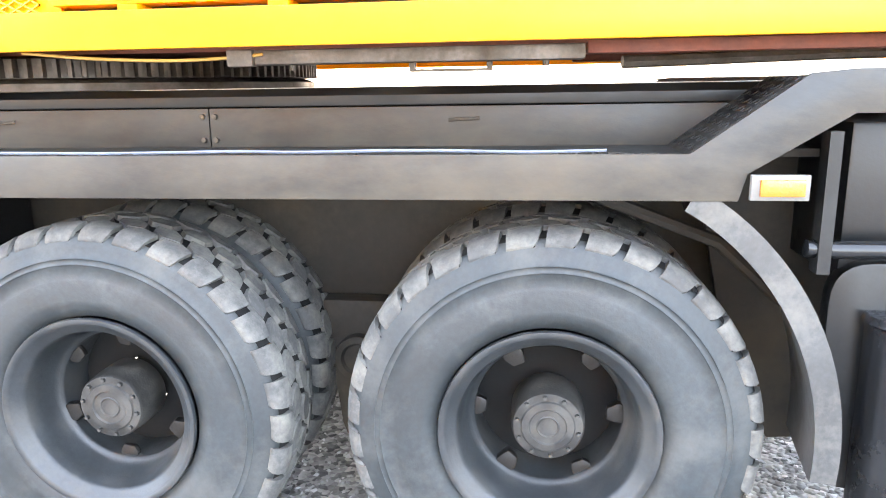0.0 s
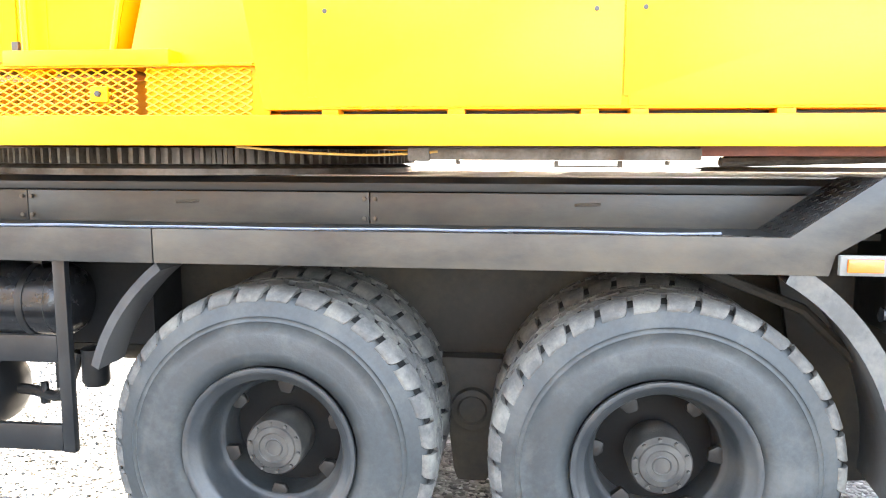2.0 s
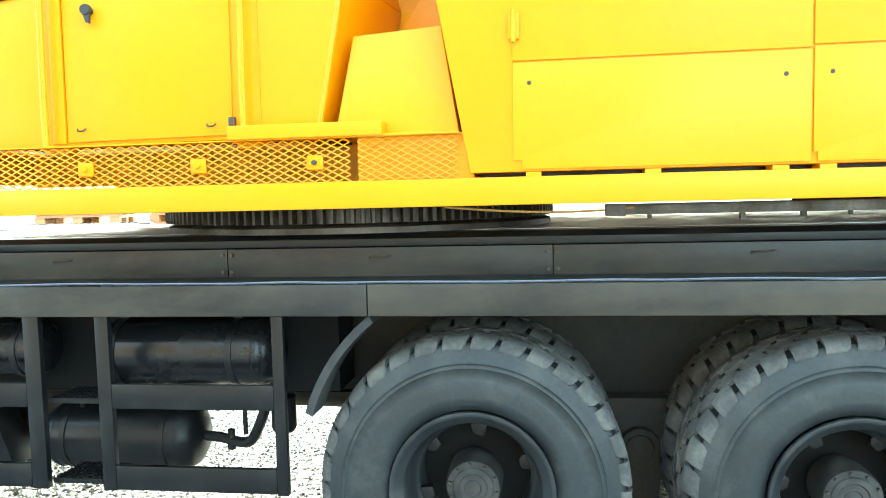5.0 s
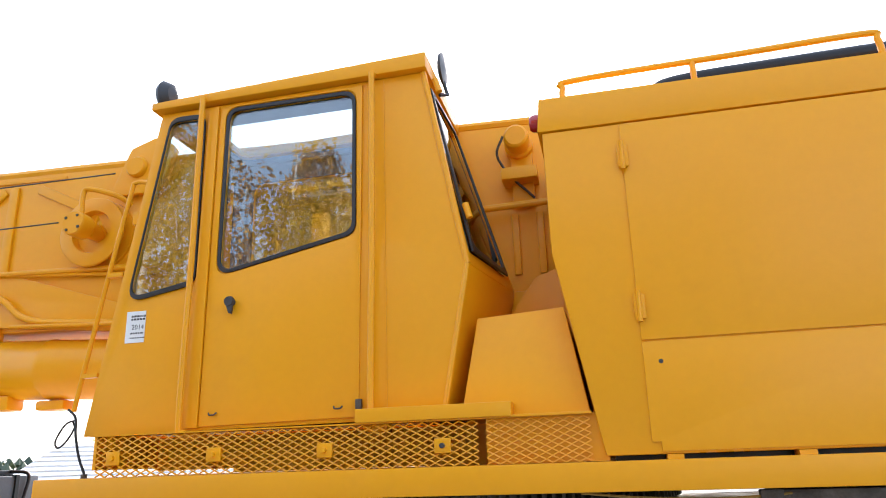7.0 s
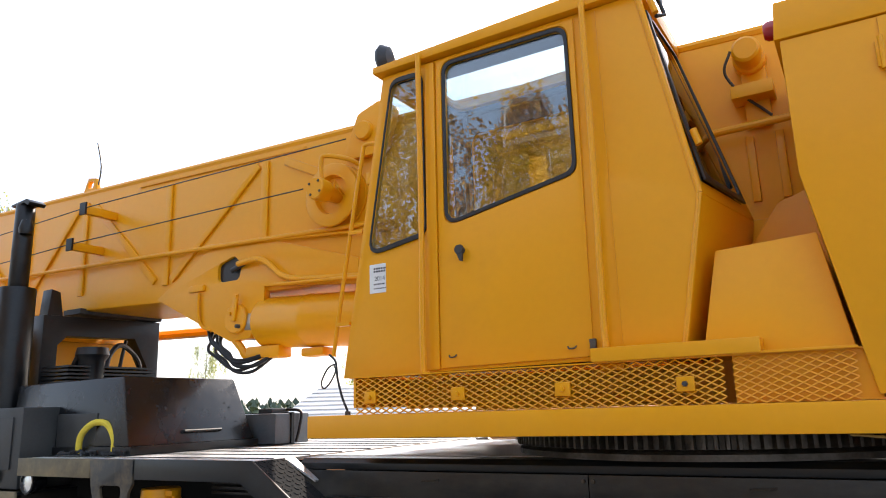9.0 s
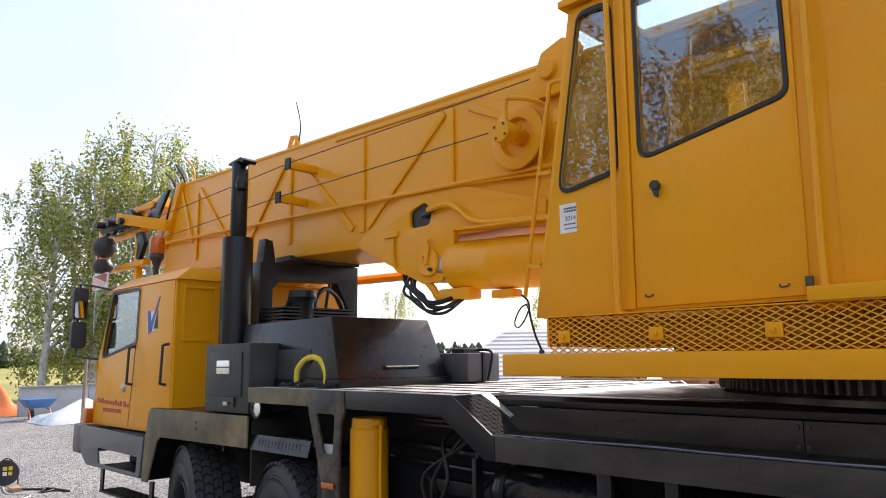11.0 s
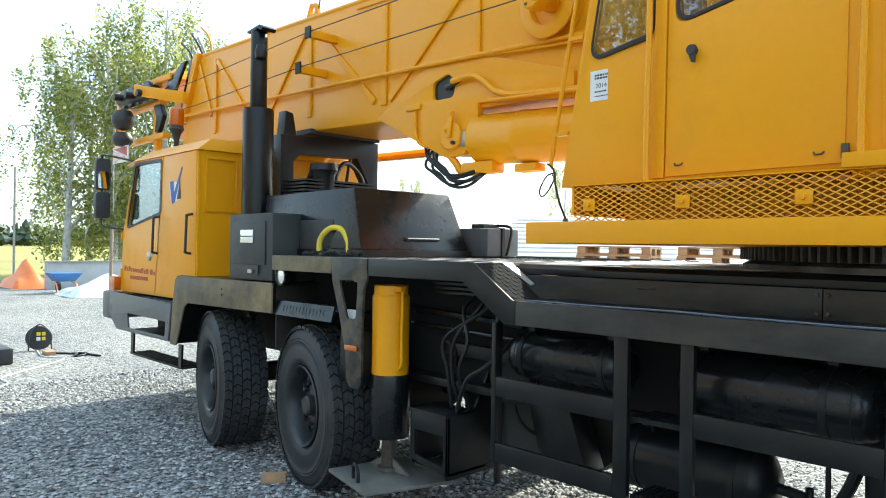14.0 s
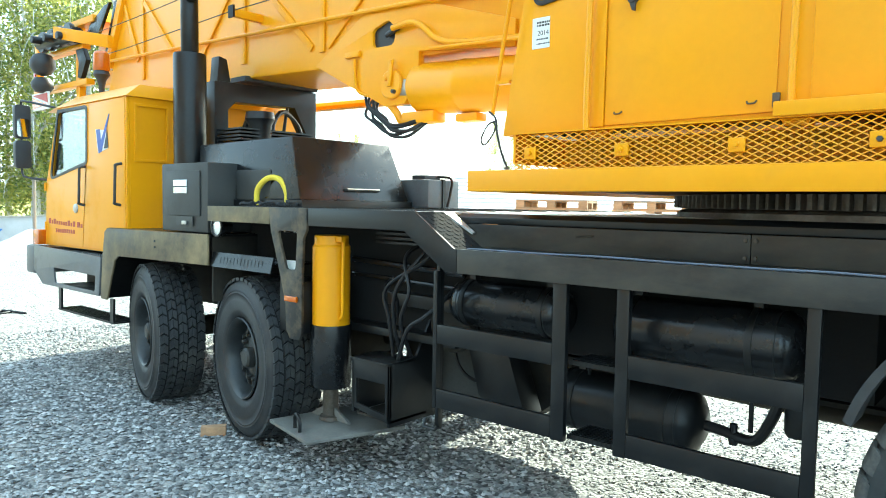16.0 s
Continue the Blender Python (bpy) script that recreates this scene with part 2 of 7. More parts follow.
REDPRINT = material("faded_red_print", (0.42, 0.05, 0.03), rough=0.5, vary=0.12, bump=0)
BLUEPRINT = material("blue_print", (0.02, 0.06, 0.32), rough=0.4, vary=0.08, bump=0)
DARKPRINT = material("dark_print", (0.02, 0.02, 0.02), rough=0.5, vary=0.05, bump=0)
WOOD = material("pallet_wood", (0.42, 0.27, 0.15), rough=0.8, vary=0.25, scale=3, fine=40, bump=0.3, stretch=(1, 6, 6), random_hue=0.15)
BLOCKWOOD = material("wood_block", (0.40, 0.24, 0.13), rough=0.8, vary=0.2, scale=10, fine=60, bump=0.3)
DECKPLATE = material("worn_chequer_deck", (0.60, 0.60, 0.59), rough=0.36, metal=0.5, vary=0.3, scale=3, fine=60, bump=0.5, bump_scale=55, dust=(0.55, 0.53, 0.50), dusty=0.5, dust_scale=3)
GRAVEL, STONE = gravel_material(), stone_material()
GRASS = material("autumn_field", (0.30, 0.27, 0.07), rough=0.95, vary=0.3, scale=0.05, fine=0.6, bump=0.4, bump_dist=0.2)
BARK = material("birch_bark", (0.55, 0.53, 0.50), rough=0.8, vary=0.35, scale=3, fine=25, bump=0.4, dust=(0.05, 0.045, 0.04), dusty=0.35, dust_scale=4)
LEAF_G = leaf_material("birch_leaf_green", (0.13, 0.20, 0.065), (0.52, 0.49, 0.15), 0.62)
LEAF_Y = leaf_material("birch_leaf_autumn", (0.34, 0.18, 0.02), (0.66, 0.38, 0.06))
PINE = leaf_material("far_wood", (0.035, 0.06, 0.035), (0.07, 0.095, 0.05), 0.1)
ROOFM = material("pale_sheet_roof", (0.55, 0.55, 0.54), rough=0.5, vary=0.12, scale=1.5, bump=0.1, dust=(0.33, 0.33, 0.31), dusty=0.3)
CONCRETE = material("pale_concrete", (0.42, 0.43, 0.44), rough=0.85, vary=0.15, scale=1.2, bump=0.2)
ORANGE = material("orange_tarp", (0.80, 0.20, 0.05), rough=0.5, vary=0.15, scale=2)
PLASTIC = material("crumpled_plastic", (0.66, 0.70, 0.72), rough=0.25, vary=0.15, scale=2, bump=0.6, bump_scale=3, bump_dist=0.05)
CABLEY = material("dull_yellow_sheath", (0.30, 0.17, 0.03), rough=0.6, vary=0.15)
LEDGECABLE = material("bluish_cable", (0.12, 0.14, 0.18), rough=0.4, vary=0.2)
MARKERFRAME = material("lamp_frame", (0.13, 0.13, 0.12), rough=0.5, vary=0.1)
SLING = material("yellow_sling", (0.72, 0.55, 0.05), rough=0.85, vary=0.15, fine=120, bump=0.3)
TIMBERWALL = material("ochre_boards", (0.45, 0.22, 0.09), rough=0.8, vary=0.2)
BLUETUB = material("blue_steel_tub", (0.05, 0.16, 0.40), rough=0.45, vary=0.15)
MIRROR = material("mirror", (0.9, 0.9, 0.9), rough=0.02, metal=1.0, vary=0.01, bump=0)


# ---- mesh building ----
class Geo:
    """Gathers vertices and faces of one part."""

    def __init__(self):
        self.v, self.f = [], []

    def add(self, verts, faces):
        o = len(self.v)
        self.v += [tuple(p) for p in verts]
        self.f += [tuple(o + i for i in f) for f in faces]
        return self

    def box(self, x0, x1, y0, y1, z0, z1):
        v = [(x, y, z) for x in (x0, x1) for y in (y0, y1) for z in (z0, z1)]
        return self.add(v, [(0, 1, 3, 2), (4, 6, 7, 5), (0, 4, 5, 1), (2, 3, 7, 6), (0, 2, 6, 4), (1, 5, 7, 3)])

    def hexa(self, low, high):
        """A block from four low and four high corners."""
        return self.add([*low, *high], [(3, 2, 1, 0), (4, 5, 6, 7)] + [(i, (i + 1) % 4, 4 + (i + 1) % 4, 4 + i) for i in range(4)])

    def prism(self, outline, a, b, axis="y"):
        n = len(outline)

        def at(p, d):
            return {"y": (p[0], d, p[1]), "x": (d, p[0], p[1]), "z": (p[0], p[1], d)}[axis]

        return self.add([at(p, a) for p in outline] + [at(p, b) for p in outline],
                        [tuple(range(n)), tuple(range(2 * n - 1, n - 1, -1))] + [(i, (i + 1) % n, n + (i + 1) % n, n + i) for i in range(n)])

    def plate(self, outline, holes, a, b, axis="y"):
        """A plate with openings through it."""
        from mathutils.geometry import tessellate_polygon
        rings = [outline, *holes]
        flat = [p for r in rings for p in r]
        tris = tessellate_polygon([[Vector((p[0], p[1], 0)) for p in r] for r in rings])

        def at(p, d):
            return {"y": (p[0], d, p[1]), "x": (d, p[0], p[1]), "z": (p[0], p[1], d)}[axis]

        n = len(flat)
        faces = [tuple(t) for t in tris] + [tuple(n + i for i in reversed(t)) for t in tris]
        k = 0
        for r in rings:
            faces += [(k + i, k + (i + 1) % len(r), n + k + (i + 1) % len(r), n + k + i) for i in range(len(r))]
            k += len(r)
        return self.add([at(p, a) for p in flat] + [at(p, b) for p in flat], faces)

    def tube(self, path, r, seg=10, closed=False, caps=True):
        """A round bar along a path; r may be one radius or one for each point."""
        path = [Vector(p) for p in path]
        n = len(path)
        rs = r if isinstance(r, (list, tuple)) else [r] * n
        verts, up = [], None
        for i, p in enumerate(path):
            a = path[(i - 1) % n] if (closed or i) else p
            c = path[(i + 1) % n] if (closed or i < n - 1) else p
            d = (c - a).normalized()
            if up is None:
                up = d.orthogonal().normalized()
            up = (up - d * up.dot(d)).normalized()
            side = d.cross(up)
            verts += [p + rs[i] * (math.cos(t) * up + math.sin(t) * side) for t in (2 * math.pi * k / seg for k in range(seg))]
        faces = []
        for i in range(n if closed else n - 1):
            j = (i + 1) % n
            faces += [(i * seg + k, i * seg + (k + 1) % seg, j * seg + (k + 1) % seg, j * seg + k) for k in range(seg)]
        if caps and not closed:
            faces += [tuple(range(seg - 1, -1, -1)), tuple((n - 1) * seg + k for k in range(seg))]
        return self.add(verts, faces)

    def revolve(self, profile, centre=(0, 0, 0), axis="y", seg=48, closed=False):
        """profile: (radius, distance along the axis)."""
        n, verts = len(profile), []
        cx, cy, cz = centre
        for k in range(seg):
            c, s = math.cos(2 * math.pi * k / seg), math.sin(2 * math.pi * k / seg)
            for r, d in profile:
                p = {"y": (r * c, d, r * s), "x": (d, r * c, r * s), "z": (r * c, r * s, d)}[axis]
                verts.append((cx + p[0], cy + p[1], cz + p[2]))
        faces = []
        for k in range(seg):
            j = (k + 1) % seg
            faces += [(k * n + i, k * n + (i + 1) % n, j * n + (i + 1) % n, j * n + i) for i in range(n if closed else n - 1)]
        return self.add(verts, faces)


def rounded(points, r, n=5):
    """A polygon with its corners rounded."""
    out, m = [], len(points)
    for i in range(m):
        a, p, c = (Vector(points[j % m]) for j in (i - 1, i, i + 1))
        u, w = (a - p).normalized(), (c - p).normalized()
        half = math.acos(max(-1, min(1, u.dot(w)))) / 2
        t = min(r / max(math.tan(half), 1e-3), 0.45 * min((a - p).length, (c - p).length))
        for k in range(n + 1):
            s = k / n
            q = (1 - s) ** 2 * (p + u * t) + 2 * s * (1 - s) * p + s * s * (p + w * t)
            out.append((q.x, q.y))
    return out


def inset(points, d):
    """A convex polygon drawn in by d."""
    c = sum((Vector(p) for p in points), Vector((0, 0))) / len(points)
    return [tuple(Vector(p) + (c - Vector(p)).normalized() * d) for p in points]


def smooth_path(points, n=6):
    """A soft line through points."""
    pts = [Vector(p) for p in points]
    pts = [2 * pts[0] - pts[1], *pts, 2 * pts[-1] - pts[-2]]
    out = []
    for i in range(1, len(pts) - 2):
        for k in range(n):
            t = k / n
            a, b, c, d = pts[i - 1 : i + 3]
            out.append(0.5 * (2 * b + (c - a) * t + (2 * a - 5 * b + 4 * c - d) * t * t + (3 * b - a - 3 * c + d) * t**3))
    return out + [pts[-2]]


def place_of(ob):
    p = Vector((0, 0, 0))
    while ob:
        p, ob = p + ob.location, ob.parent
    return p


def mesh_of(name, geo, mat, bevel=0.0, smooth=35, shift=None):
    bm = bmesh.new()
    vs = [bm.verts.new(p) for p in geo.v]
    for f in geo.f:
        if len(set(f)) == len(f):
            try:
                bm.faces.new([vs[i] for i in f])
            except ValueError:
                pass
    bmesh.ops.recalc_face_normals(bm, faces=bm.faces)
    if bevel:
        edges = [e for e in bm.edges if len(e.link_faces) == 2 and e.calc_face_angle(0) > 0.5]
        bmesh.ops.bevel(bm, geom=edges, offset=bevel, segments=2, profile=0.6, affect="EDGES", clamp_overlap=True)
    me = bpy.data.meshes.new(name)
    bm.to_mesh(me)
    bm.free()
    if shift is not None:
        me.transform(Matrix.Translation(-shift))
    me.materials.append(mat)
    if smooth:
        me.shade_smooth()
        me.set_sharp_from_angle(angle=radians(smooth))
    return me


def part(name, geo, mat, parent=None, label="", bevel=0.0, smooth=35):
    """One mesh object, its origin at its middle, under a thing or part."""
    vs = np.array(geo.v)
    mid = Vector(((vs.min(0) + vs.max(0)) / 2).tolist())
    ob = new(name, mesh_of(name, geo, mat, bevel, smooth, mid))
    ob.parent = parent
    ob.location = mid - place_of(parent) if parent else mid
    return tagged(ob, label)


def thing(name, at, label, category, group=""):
    ob = new(name)
    ob.location = at
    ob.empty_display_size = 0.2
    return tagged(ob, label, category, group)


def single(name, geo, mat, label, category, group="", bevel=0.0, kind="", smooth=35):
    return tagged(part(name, geo, mat, None, label, bevel, smooth), "", category, group, kind)


# ---- ground ----
g = Geo()
g.add([(-2500, -2500, 0), (2500, -2500, 0), (2500, 2500, 0), (-2500, 2500, 0)], [(0, 1, 2, 3)])
tagged(part("ground", g, GRAVEL, None, "grey crushed gravel yard", smooth=0), "", "ground", kind="structure")
g = Geo()
g.add([(-2400, -600, 0.02), (-37, -30, 0.02), (-36, 5, 0.02), (-40, 30, 0.02), (-60, 60, 0.02), (-900, 1800, 0.02), (-2400, 1800, 0.02)], [tuple(range(7))])
tagged(part("field", g, GRASS, None, "dry yellow-green autumn field beyond the yard", smooth=0), "", "field", kind="structure")

# ---- crane ----
YC = 3.92
crane = thing("mobile_crane", (-3.0, YC, 0), "yellow telescopic mobile crane on a black four-axle carrier, boom lowered", "crane")


def both_sides(make):
    """Calls make with a function that mirrors y for the far side."""
    for far in (False, True):
        make((lambda y: 2 * YC - y) if far else (lambda y: y), far)


# carrier: side rails, one on each side
TOP = [(-3.52, 1.745), (-3.22, 1.545), (1.25, 1.545), (1.545, 1.755), (3.0, 1.755)]
LOW = [(3.0, 1.65), (1.665, 1.65), (1.405, 1.49), (1.385, 1.415), (-3.28, 1.415), (-3.60, 1.63)]


def rails(Y, far):
    panels = [
        ("front_fascia", [(-4.476, 1.745), (-3.52, 1.745), (-3.22, 1.545), (-3.20, 1.545), (-3.20, 1.415), (-3.28, 1.415), (-3.60, 1.63), (-4.476, 1.63)]),
        ("rail_panel", [(-3.197, 1.545), (-1.043, 1.545), (-1.043, 1.415), (-3.197, 1.415)]),
        ("rail_panel", [(-1.038, 1.545), (1.25, 1.545), (1.545, 1.755), (1.66, 1.765), (3.0, 1.765), (3.0, 1.65), (1.665, 1.65), (1.405, 1.49), (1.385, 1.415), (-1.038, 1.415)]),
    ]
    # the fascia is plain black, the other panels carry the painted brown reflection
    for name, outline in panels:
        part(name, Geo().prism(outline, Y(2.55), Y(2.566)), RAILM if outline[0][0] > -3.5 else BLACK, crane, "scuffed black steel side rail", bevel=0.003)
    # ledge behind the rail, with a raised weld bead along the edge
    part("ledge_plate", Geo().box(-3.24, 1.26, *sorted((Y(2.568), Y(2.885))), 1.528, 1.542), BLACK, crane, "black chequer plate ledge")
    rnd = random.Random(15)
    run = [(-3.15 + 0.22 * k, Y(2.578 + rnd.uniform(-0.004, 0.006)), 1.549 + rnd.uniform(0, 0.005)) for k in range(20)]
    part("ledge_cable", Geo().tube(smooth_path(run, 3), 0.005, 6), LEDGECABLE, crane, "thin bluish cable along the ledge")
    g = Geo()
    rnd = random.Random(5)
    for k in range(26):
        x = -3.1 + 4.3 * rnd.random()
        g.box(x, x + rnd.uniform(0.01, 0.05), *sorted((Y(2.575), Y(2.60))), 1.5425, 1.5425 + rnd.uniform(0.002, 0.007))
    tagged(part("ledge_dirt", g, CHASSIS, crane, "dirt and dry leaves caught on the ledge"), kind="stuff")
    for (x0, z0), (x1, z1), nm in (((-3.52, 1.742), (-3.225, 1.545), "front_slope"), ((1.252, 1.545), (1.545, 1.752), "rear_slope")):
        d = Vector((x1 - x0, 0, z1 - z0)).normalized()
        n = Vector((-d.z, 0, d.x))
        g = Geo()
        edge = 2.80 if nm == "front_slope" else 2.885
        low = [(x0, Y(2.568), z0 - 0.012), (x1, Y(2.568), z1 - 0.012), (x1, Y(edge), z1 - 0.012), (x0, Y(edge), z0 - 0.012)]
        # front slope: a bright tapered strip stands in for its sunlit sliver
        if nm == "front_slope":
            xm, zm = x0 + 0.6 * (x1 - x0), z0 + 0.6 * (z1 - z0)
            strip = [(x0, Y(2.803), z0 - 0.012), (xm, Y(2.86), zm - 0.012), (xm, Y(2.885), zm - 0.012), (x0, Y(2.885), z0 - 0.012)]
            part("slope_strip", Geo().hexa(strip, [tuple(Vector(p) + 0.012 * n) for p in strip]), DECKPLATE, crane, "bright strip painted as the sunlit edge of the slope")
        g.hexa(low, [tuple(Vector(p) + 0.012 * n) for p in low])
        length = math.hypot(x1 - x0, z1 - z0)
        for i in range(int(length / 0.035)):
            for j in range(6 if nm == "front_slope" else 8):
                c = Vector((x0, Y(2.59 + 0.037 * j), z0)) + d * (0.02 + 0.035 * i) + n * 0.001
                a = 0.7 if (i + j) % 2 else -0.7
                u = d * math.cos(a) + Vector((0, math.sin(a), 0))
                w = d * -math.sin(a) + Vector((0, math.cos(a), 0))
                q = [c + u * 0.014, c + w * 0.005, c - u * 0.014, c - w * 0.005]
                g.hexa([tuple(p) for p in q], [tuple(p + n * 0.004) for p in q])
        part(nm, g, SLOPEM if nm == "front_slope" else BLACK, crane, "worn chequer plate slope", smooth=0)


both_sides(rails)

# carrier box under the turntable
def carrier_sides(Y, far):
    for x0, x1 in ((-3.49, -1.788), (-1.784, -0.283), (-0.279, 1.6)):
        part("side_panel", Geo().box(x0, x1, *sorted((Y(2.90), Y(2.915))), 1.53, 1.672), RAILM, crane, "dull black side panel", bevel=0.003)
    part("top_lip", Geo().prism([(Y(2.905), 1.676), (Y(2.905), 1.71), (Y(2.935), 1.735), (Y(3.1), 1.735), (Y(3.1), 1.676)], -3.49, 2.9, "x"), BLACK, crane, "rounded upper lip of the carrier", bevel=0.004)
    if not far:
        for x in (-1.786, -0.281):
            for z in (1.565, 1.645):
                part("bolt", Geo().revolve([(0.0, 2.887), (0.009, 2.888), (0.010, 2.9)], (x + 0.022, 0, z), seg=10), GREASE, crane)
                part("bolt", Geo().revolve([(0.0, 2.887), (0.009, 2.888), (0.010, 2.9)], (x - 0.022, 0, z), seg=10), GREASE, crane)
        for x in (-2.62, -1.06, 0.60):
            g = Geo().tube(smooth_path([(x - 0.05, 2.897, 1.626), (x - 0.02, 2.888, 1.63), (x + 0.02, 2.888, 1.63), (x + 0.05, 2.897, 1.634)], 4), 0.006, 6)
            part("latch_bar", g, GREASE, crane)


both_sides(carrier_sides)
part("carrier_box", Geo().box(-3.49, 2.95, 3.3, 2 * YC - 3.3, 0.9, 1.70), CHASSIS, crane, "grimy welded chassis box", bevel=0.01)
part("carrier_top", Geo().box(-3.49, 2.95, 3.09, 2 * YC - 3.09, 1.70, 1.738), DECKPLATE, crane, "worn steel top plate")
part("chassis_flange", Geo().box(-3.3, 2.9, 3.27, 2 * YC - 3.27, 0.872, 0.896), CHASSIS, crane)
part("floor_pan", Geo().box(-3.49, 2.95, 2.92, 2 * YC - 2.92, 1.50, 1.526), CHASSIS, crane)
# front chassis
part("front_chassis", Geo().box(-9.27, -3.5, 3.35, 2 * YC - 3.35, 0.78, 1.25), CHASSIS, crane, "grimy front chassis beams", bevel=0.01)

# front deck
fd = part("front_deck", Geo().box(-5.70, -3.52, 2.56, 2 * YC - 2.56, 1.722, 1.742), DECKPLATE, crane, "sunlit worn steel deck")
for k in range(9):
    y = 2.72 + 0.30 * k
    part("deck_seam", Geo().box(-5.68, -3.53, y, y + 0.014, 1.742, 1.747), BLACK, fd, "dark weld seam")
def deck_edge(Y, far):
    part("deck_fascia", Geo().box(-5.70, -4.90, *sorted((Y(2.55), Y(2.566))), 1.63, 1.745), TANPATCHED, crane, "black fascia with tan-brown patches", bevel=0.003)
    stay = [(-4.90, 1.745), (-4.482, 1.745), (-4.482, 1.60), (-4.515, 1.55), (-4.53, 1.30), (-4.535, 0.90), (-4.56, 0.86), (-4.66, 0.86), (-4.70, 0.92), (-4.71, 1.10), (-4.80, 1.38), (-4.875, 1.58)]
    hole = rounded([(-4.80, 1.59), (-4.58, 1.59), (-4.60, 1.33), (-4.70, 1.33)], 0.03, 3)
    part("stay_plate", Geo().plate(stay, [hole], Y(2.545), Y(2.565)), STAYM, crane, "scuffed black stay plate with an oblong opening", bevel=0.003)
    part("stay_web", Geo().box(-4.80, -4.56, *sorted((Y(2.57), Y(2.95))), 0.9, 1.25), BLACK, crane)
    if not far:
        part("side_marker", Geo().box(-4.70, -4.57, 2.528, 2.544, 1.115, 1.152), AMBER, crane, "orange side reflector", bevel=0.004)
        part("rating_plate", Geo().box(-4.77, -4.66, 2.60, 2.61, 1.315, 1.385), WHITE, crane, "small pale plate", bevel=0.003)
both_sides(deck_edge)

# recess behind front wheel: work lamp, step plate, inner wall with shade in its colour
part("recess_wall", Geo().box(-6.0, -3.4, 3.0, 3.03, 0.95, 1.721), SHADEBLACK, crane, "inner wall behind the jack, bay shade in its colour")
g = Geo().box(-5.72, -4.93, 2.60, 3.0, 1.325, 1.34)
for i in range(14):
    for j in range(5):
        a = Vector((-5.66 + 0.052 * i, 2.64 + 0.06 * j, 1.34))
        s = 1 if (i + j) % 2 else -1
        g.hexa([(a.x - 0.016, a.y - 0.016 * s - 0.004, a.z), (a.x + 0.016, a.y + 0.016 * s - 0.004, a.z), (a.x + 0.016, a.y + 0.016 * s + 0.004, a.z), (a.x - 0.016, a.y - 0.016 * s + 0.004, a.z)],
               [(a.x - 0.014, a.y - 0.014 * s - 0.002, a.z + 0.005), (a.x + 0.014, a.y + 0.014 * s - 0.002, a.z + 0.005), (a.x + 0.014, a.y + 0.014 * s + 0.002, a.z + 0.005), (a.x - 0.014, a.y - 0.014 * s + 0.002, a.z + 0.005)])
g.hexa([(-5.70, 2.57, 1.28), (-4.92, 2.57, 1.28), (-4.92, 2.585, 1.28), (-5.70, 2.585, 1.28)], [(-5.70, 2.60, 1.39), (-4.92, 2.60, 1.39), (-4.92, 2.615, 1.39), (-5.70, 2.615, 1.39)])
for i in range(13):
    x = -5.6 + 0.045 * i
    g.hexa([(x, 2.576, 1.31), (x + 0.03, 2.576, 1.31), (x + 0.03, 2.59, 1.31), (x, 2.59, 1.31)], [(x + 0.012, 2.588, 1.36), (x + 0.026, 2.588, 1.36), (x + 0.026, 2.60, 1.36), (x + 0.012, 2.60, 1.36)])
part("step_plate", g, BLACKGLOSS, crane, "glossy dark chequer step plate", smooth=0)
lamp = part("work_lamp", Geo().revolve([(0.0, 2.70), (0.05, 2.69), (0.075, 2.62), (0.078, 2.575), (0.066, 2.572), (0.064, 2.585)], (-5.62, 0, 1.585), seg=24), BLACKGLOSS, crane, "round black work lamp")
part("lens", Geo().revolve([(0.0, 2.577), (0.03, 2.579), (0.064, 2.586)], (-5.62, 0, 1.585), seg=24), LAMPGLASS, lamp, "clear lens")
for k in range(6):
    part("cable_gland", Geo().revolve([(0.0, 2.96), (0.012, 2.96), (0.014, 3.0)], (-5.40 + 0.06 * k, 0, 1.56 + 0.01 * (k % 2)), seg=8), STEEL, crane)

part("wheel_arch", Geo().box(-7.4, -5.72, 3.32, 3.34, 0.95, 1.50), CHASSIS, crane, "dark wheel arch wall")
part("wheel_arch", Geo().box(-5.72, -5.705, 2.60, 3.33, 1.0, 1.50), CHASSIS, crane)
# front fenders
def fender(Y, far):
    face = [(-7.44, 1.515), (-5.705, 1.525), (-5.705, 1.285), (-7.23, 1.265), (-7.30, 1.22), (-7.47, 0.84), (-7.60, 0.84), (-7.56, 1.20), (-7.50, 1.48)]
    part("fender", Geo().prism(face, Y(2.55), Y(2.568)), TANPATCHED, crane, "black fender with tan-brown patches", bevel=0.004)
    part("fender_top", Geo().box(-7.44, -5.705, *sorted((Y(2.569), Y(3.3))), 1.50, 1.518), BLACK, crane)
    part("fender_leg", Geo().hexa([(-7.60, Y(2.569), 0.84), (-7.585, Y(2.569), 0.84), (-7.585, Y(3.1), 0.84), (-7.60, Y(3.1), 0.84)], [(-7.50, Y(2.569), 1.48), (-7.485, Y(2.569), 1.48), (-7.485, Y(3.1), 1.48), (-7.50, Y(3.1), 1.48)]), BLACK, crane)
    for z in (1.385, 1.435):
        part("bolt", Geo().revolve([(0.0, Y(2.54)), (0.009, Y(2.541)), (0.01, Y(2.55))], (-6.53, 0, z), seg=8), DARKPLASTIC, crane)
both_sides(fender)

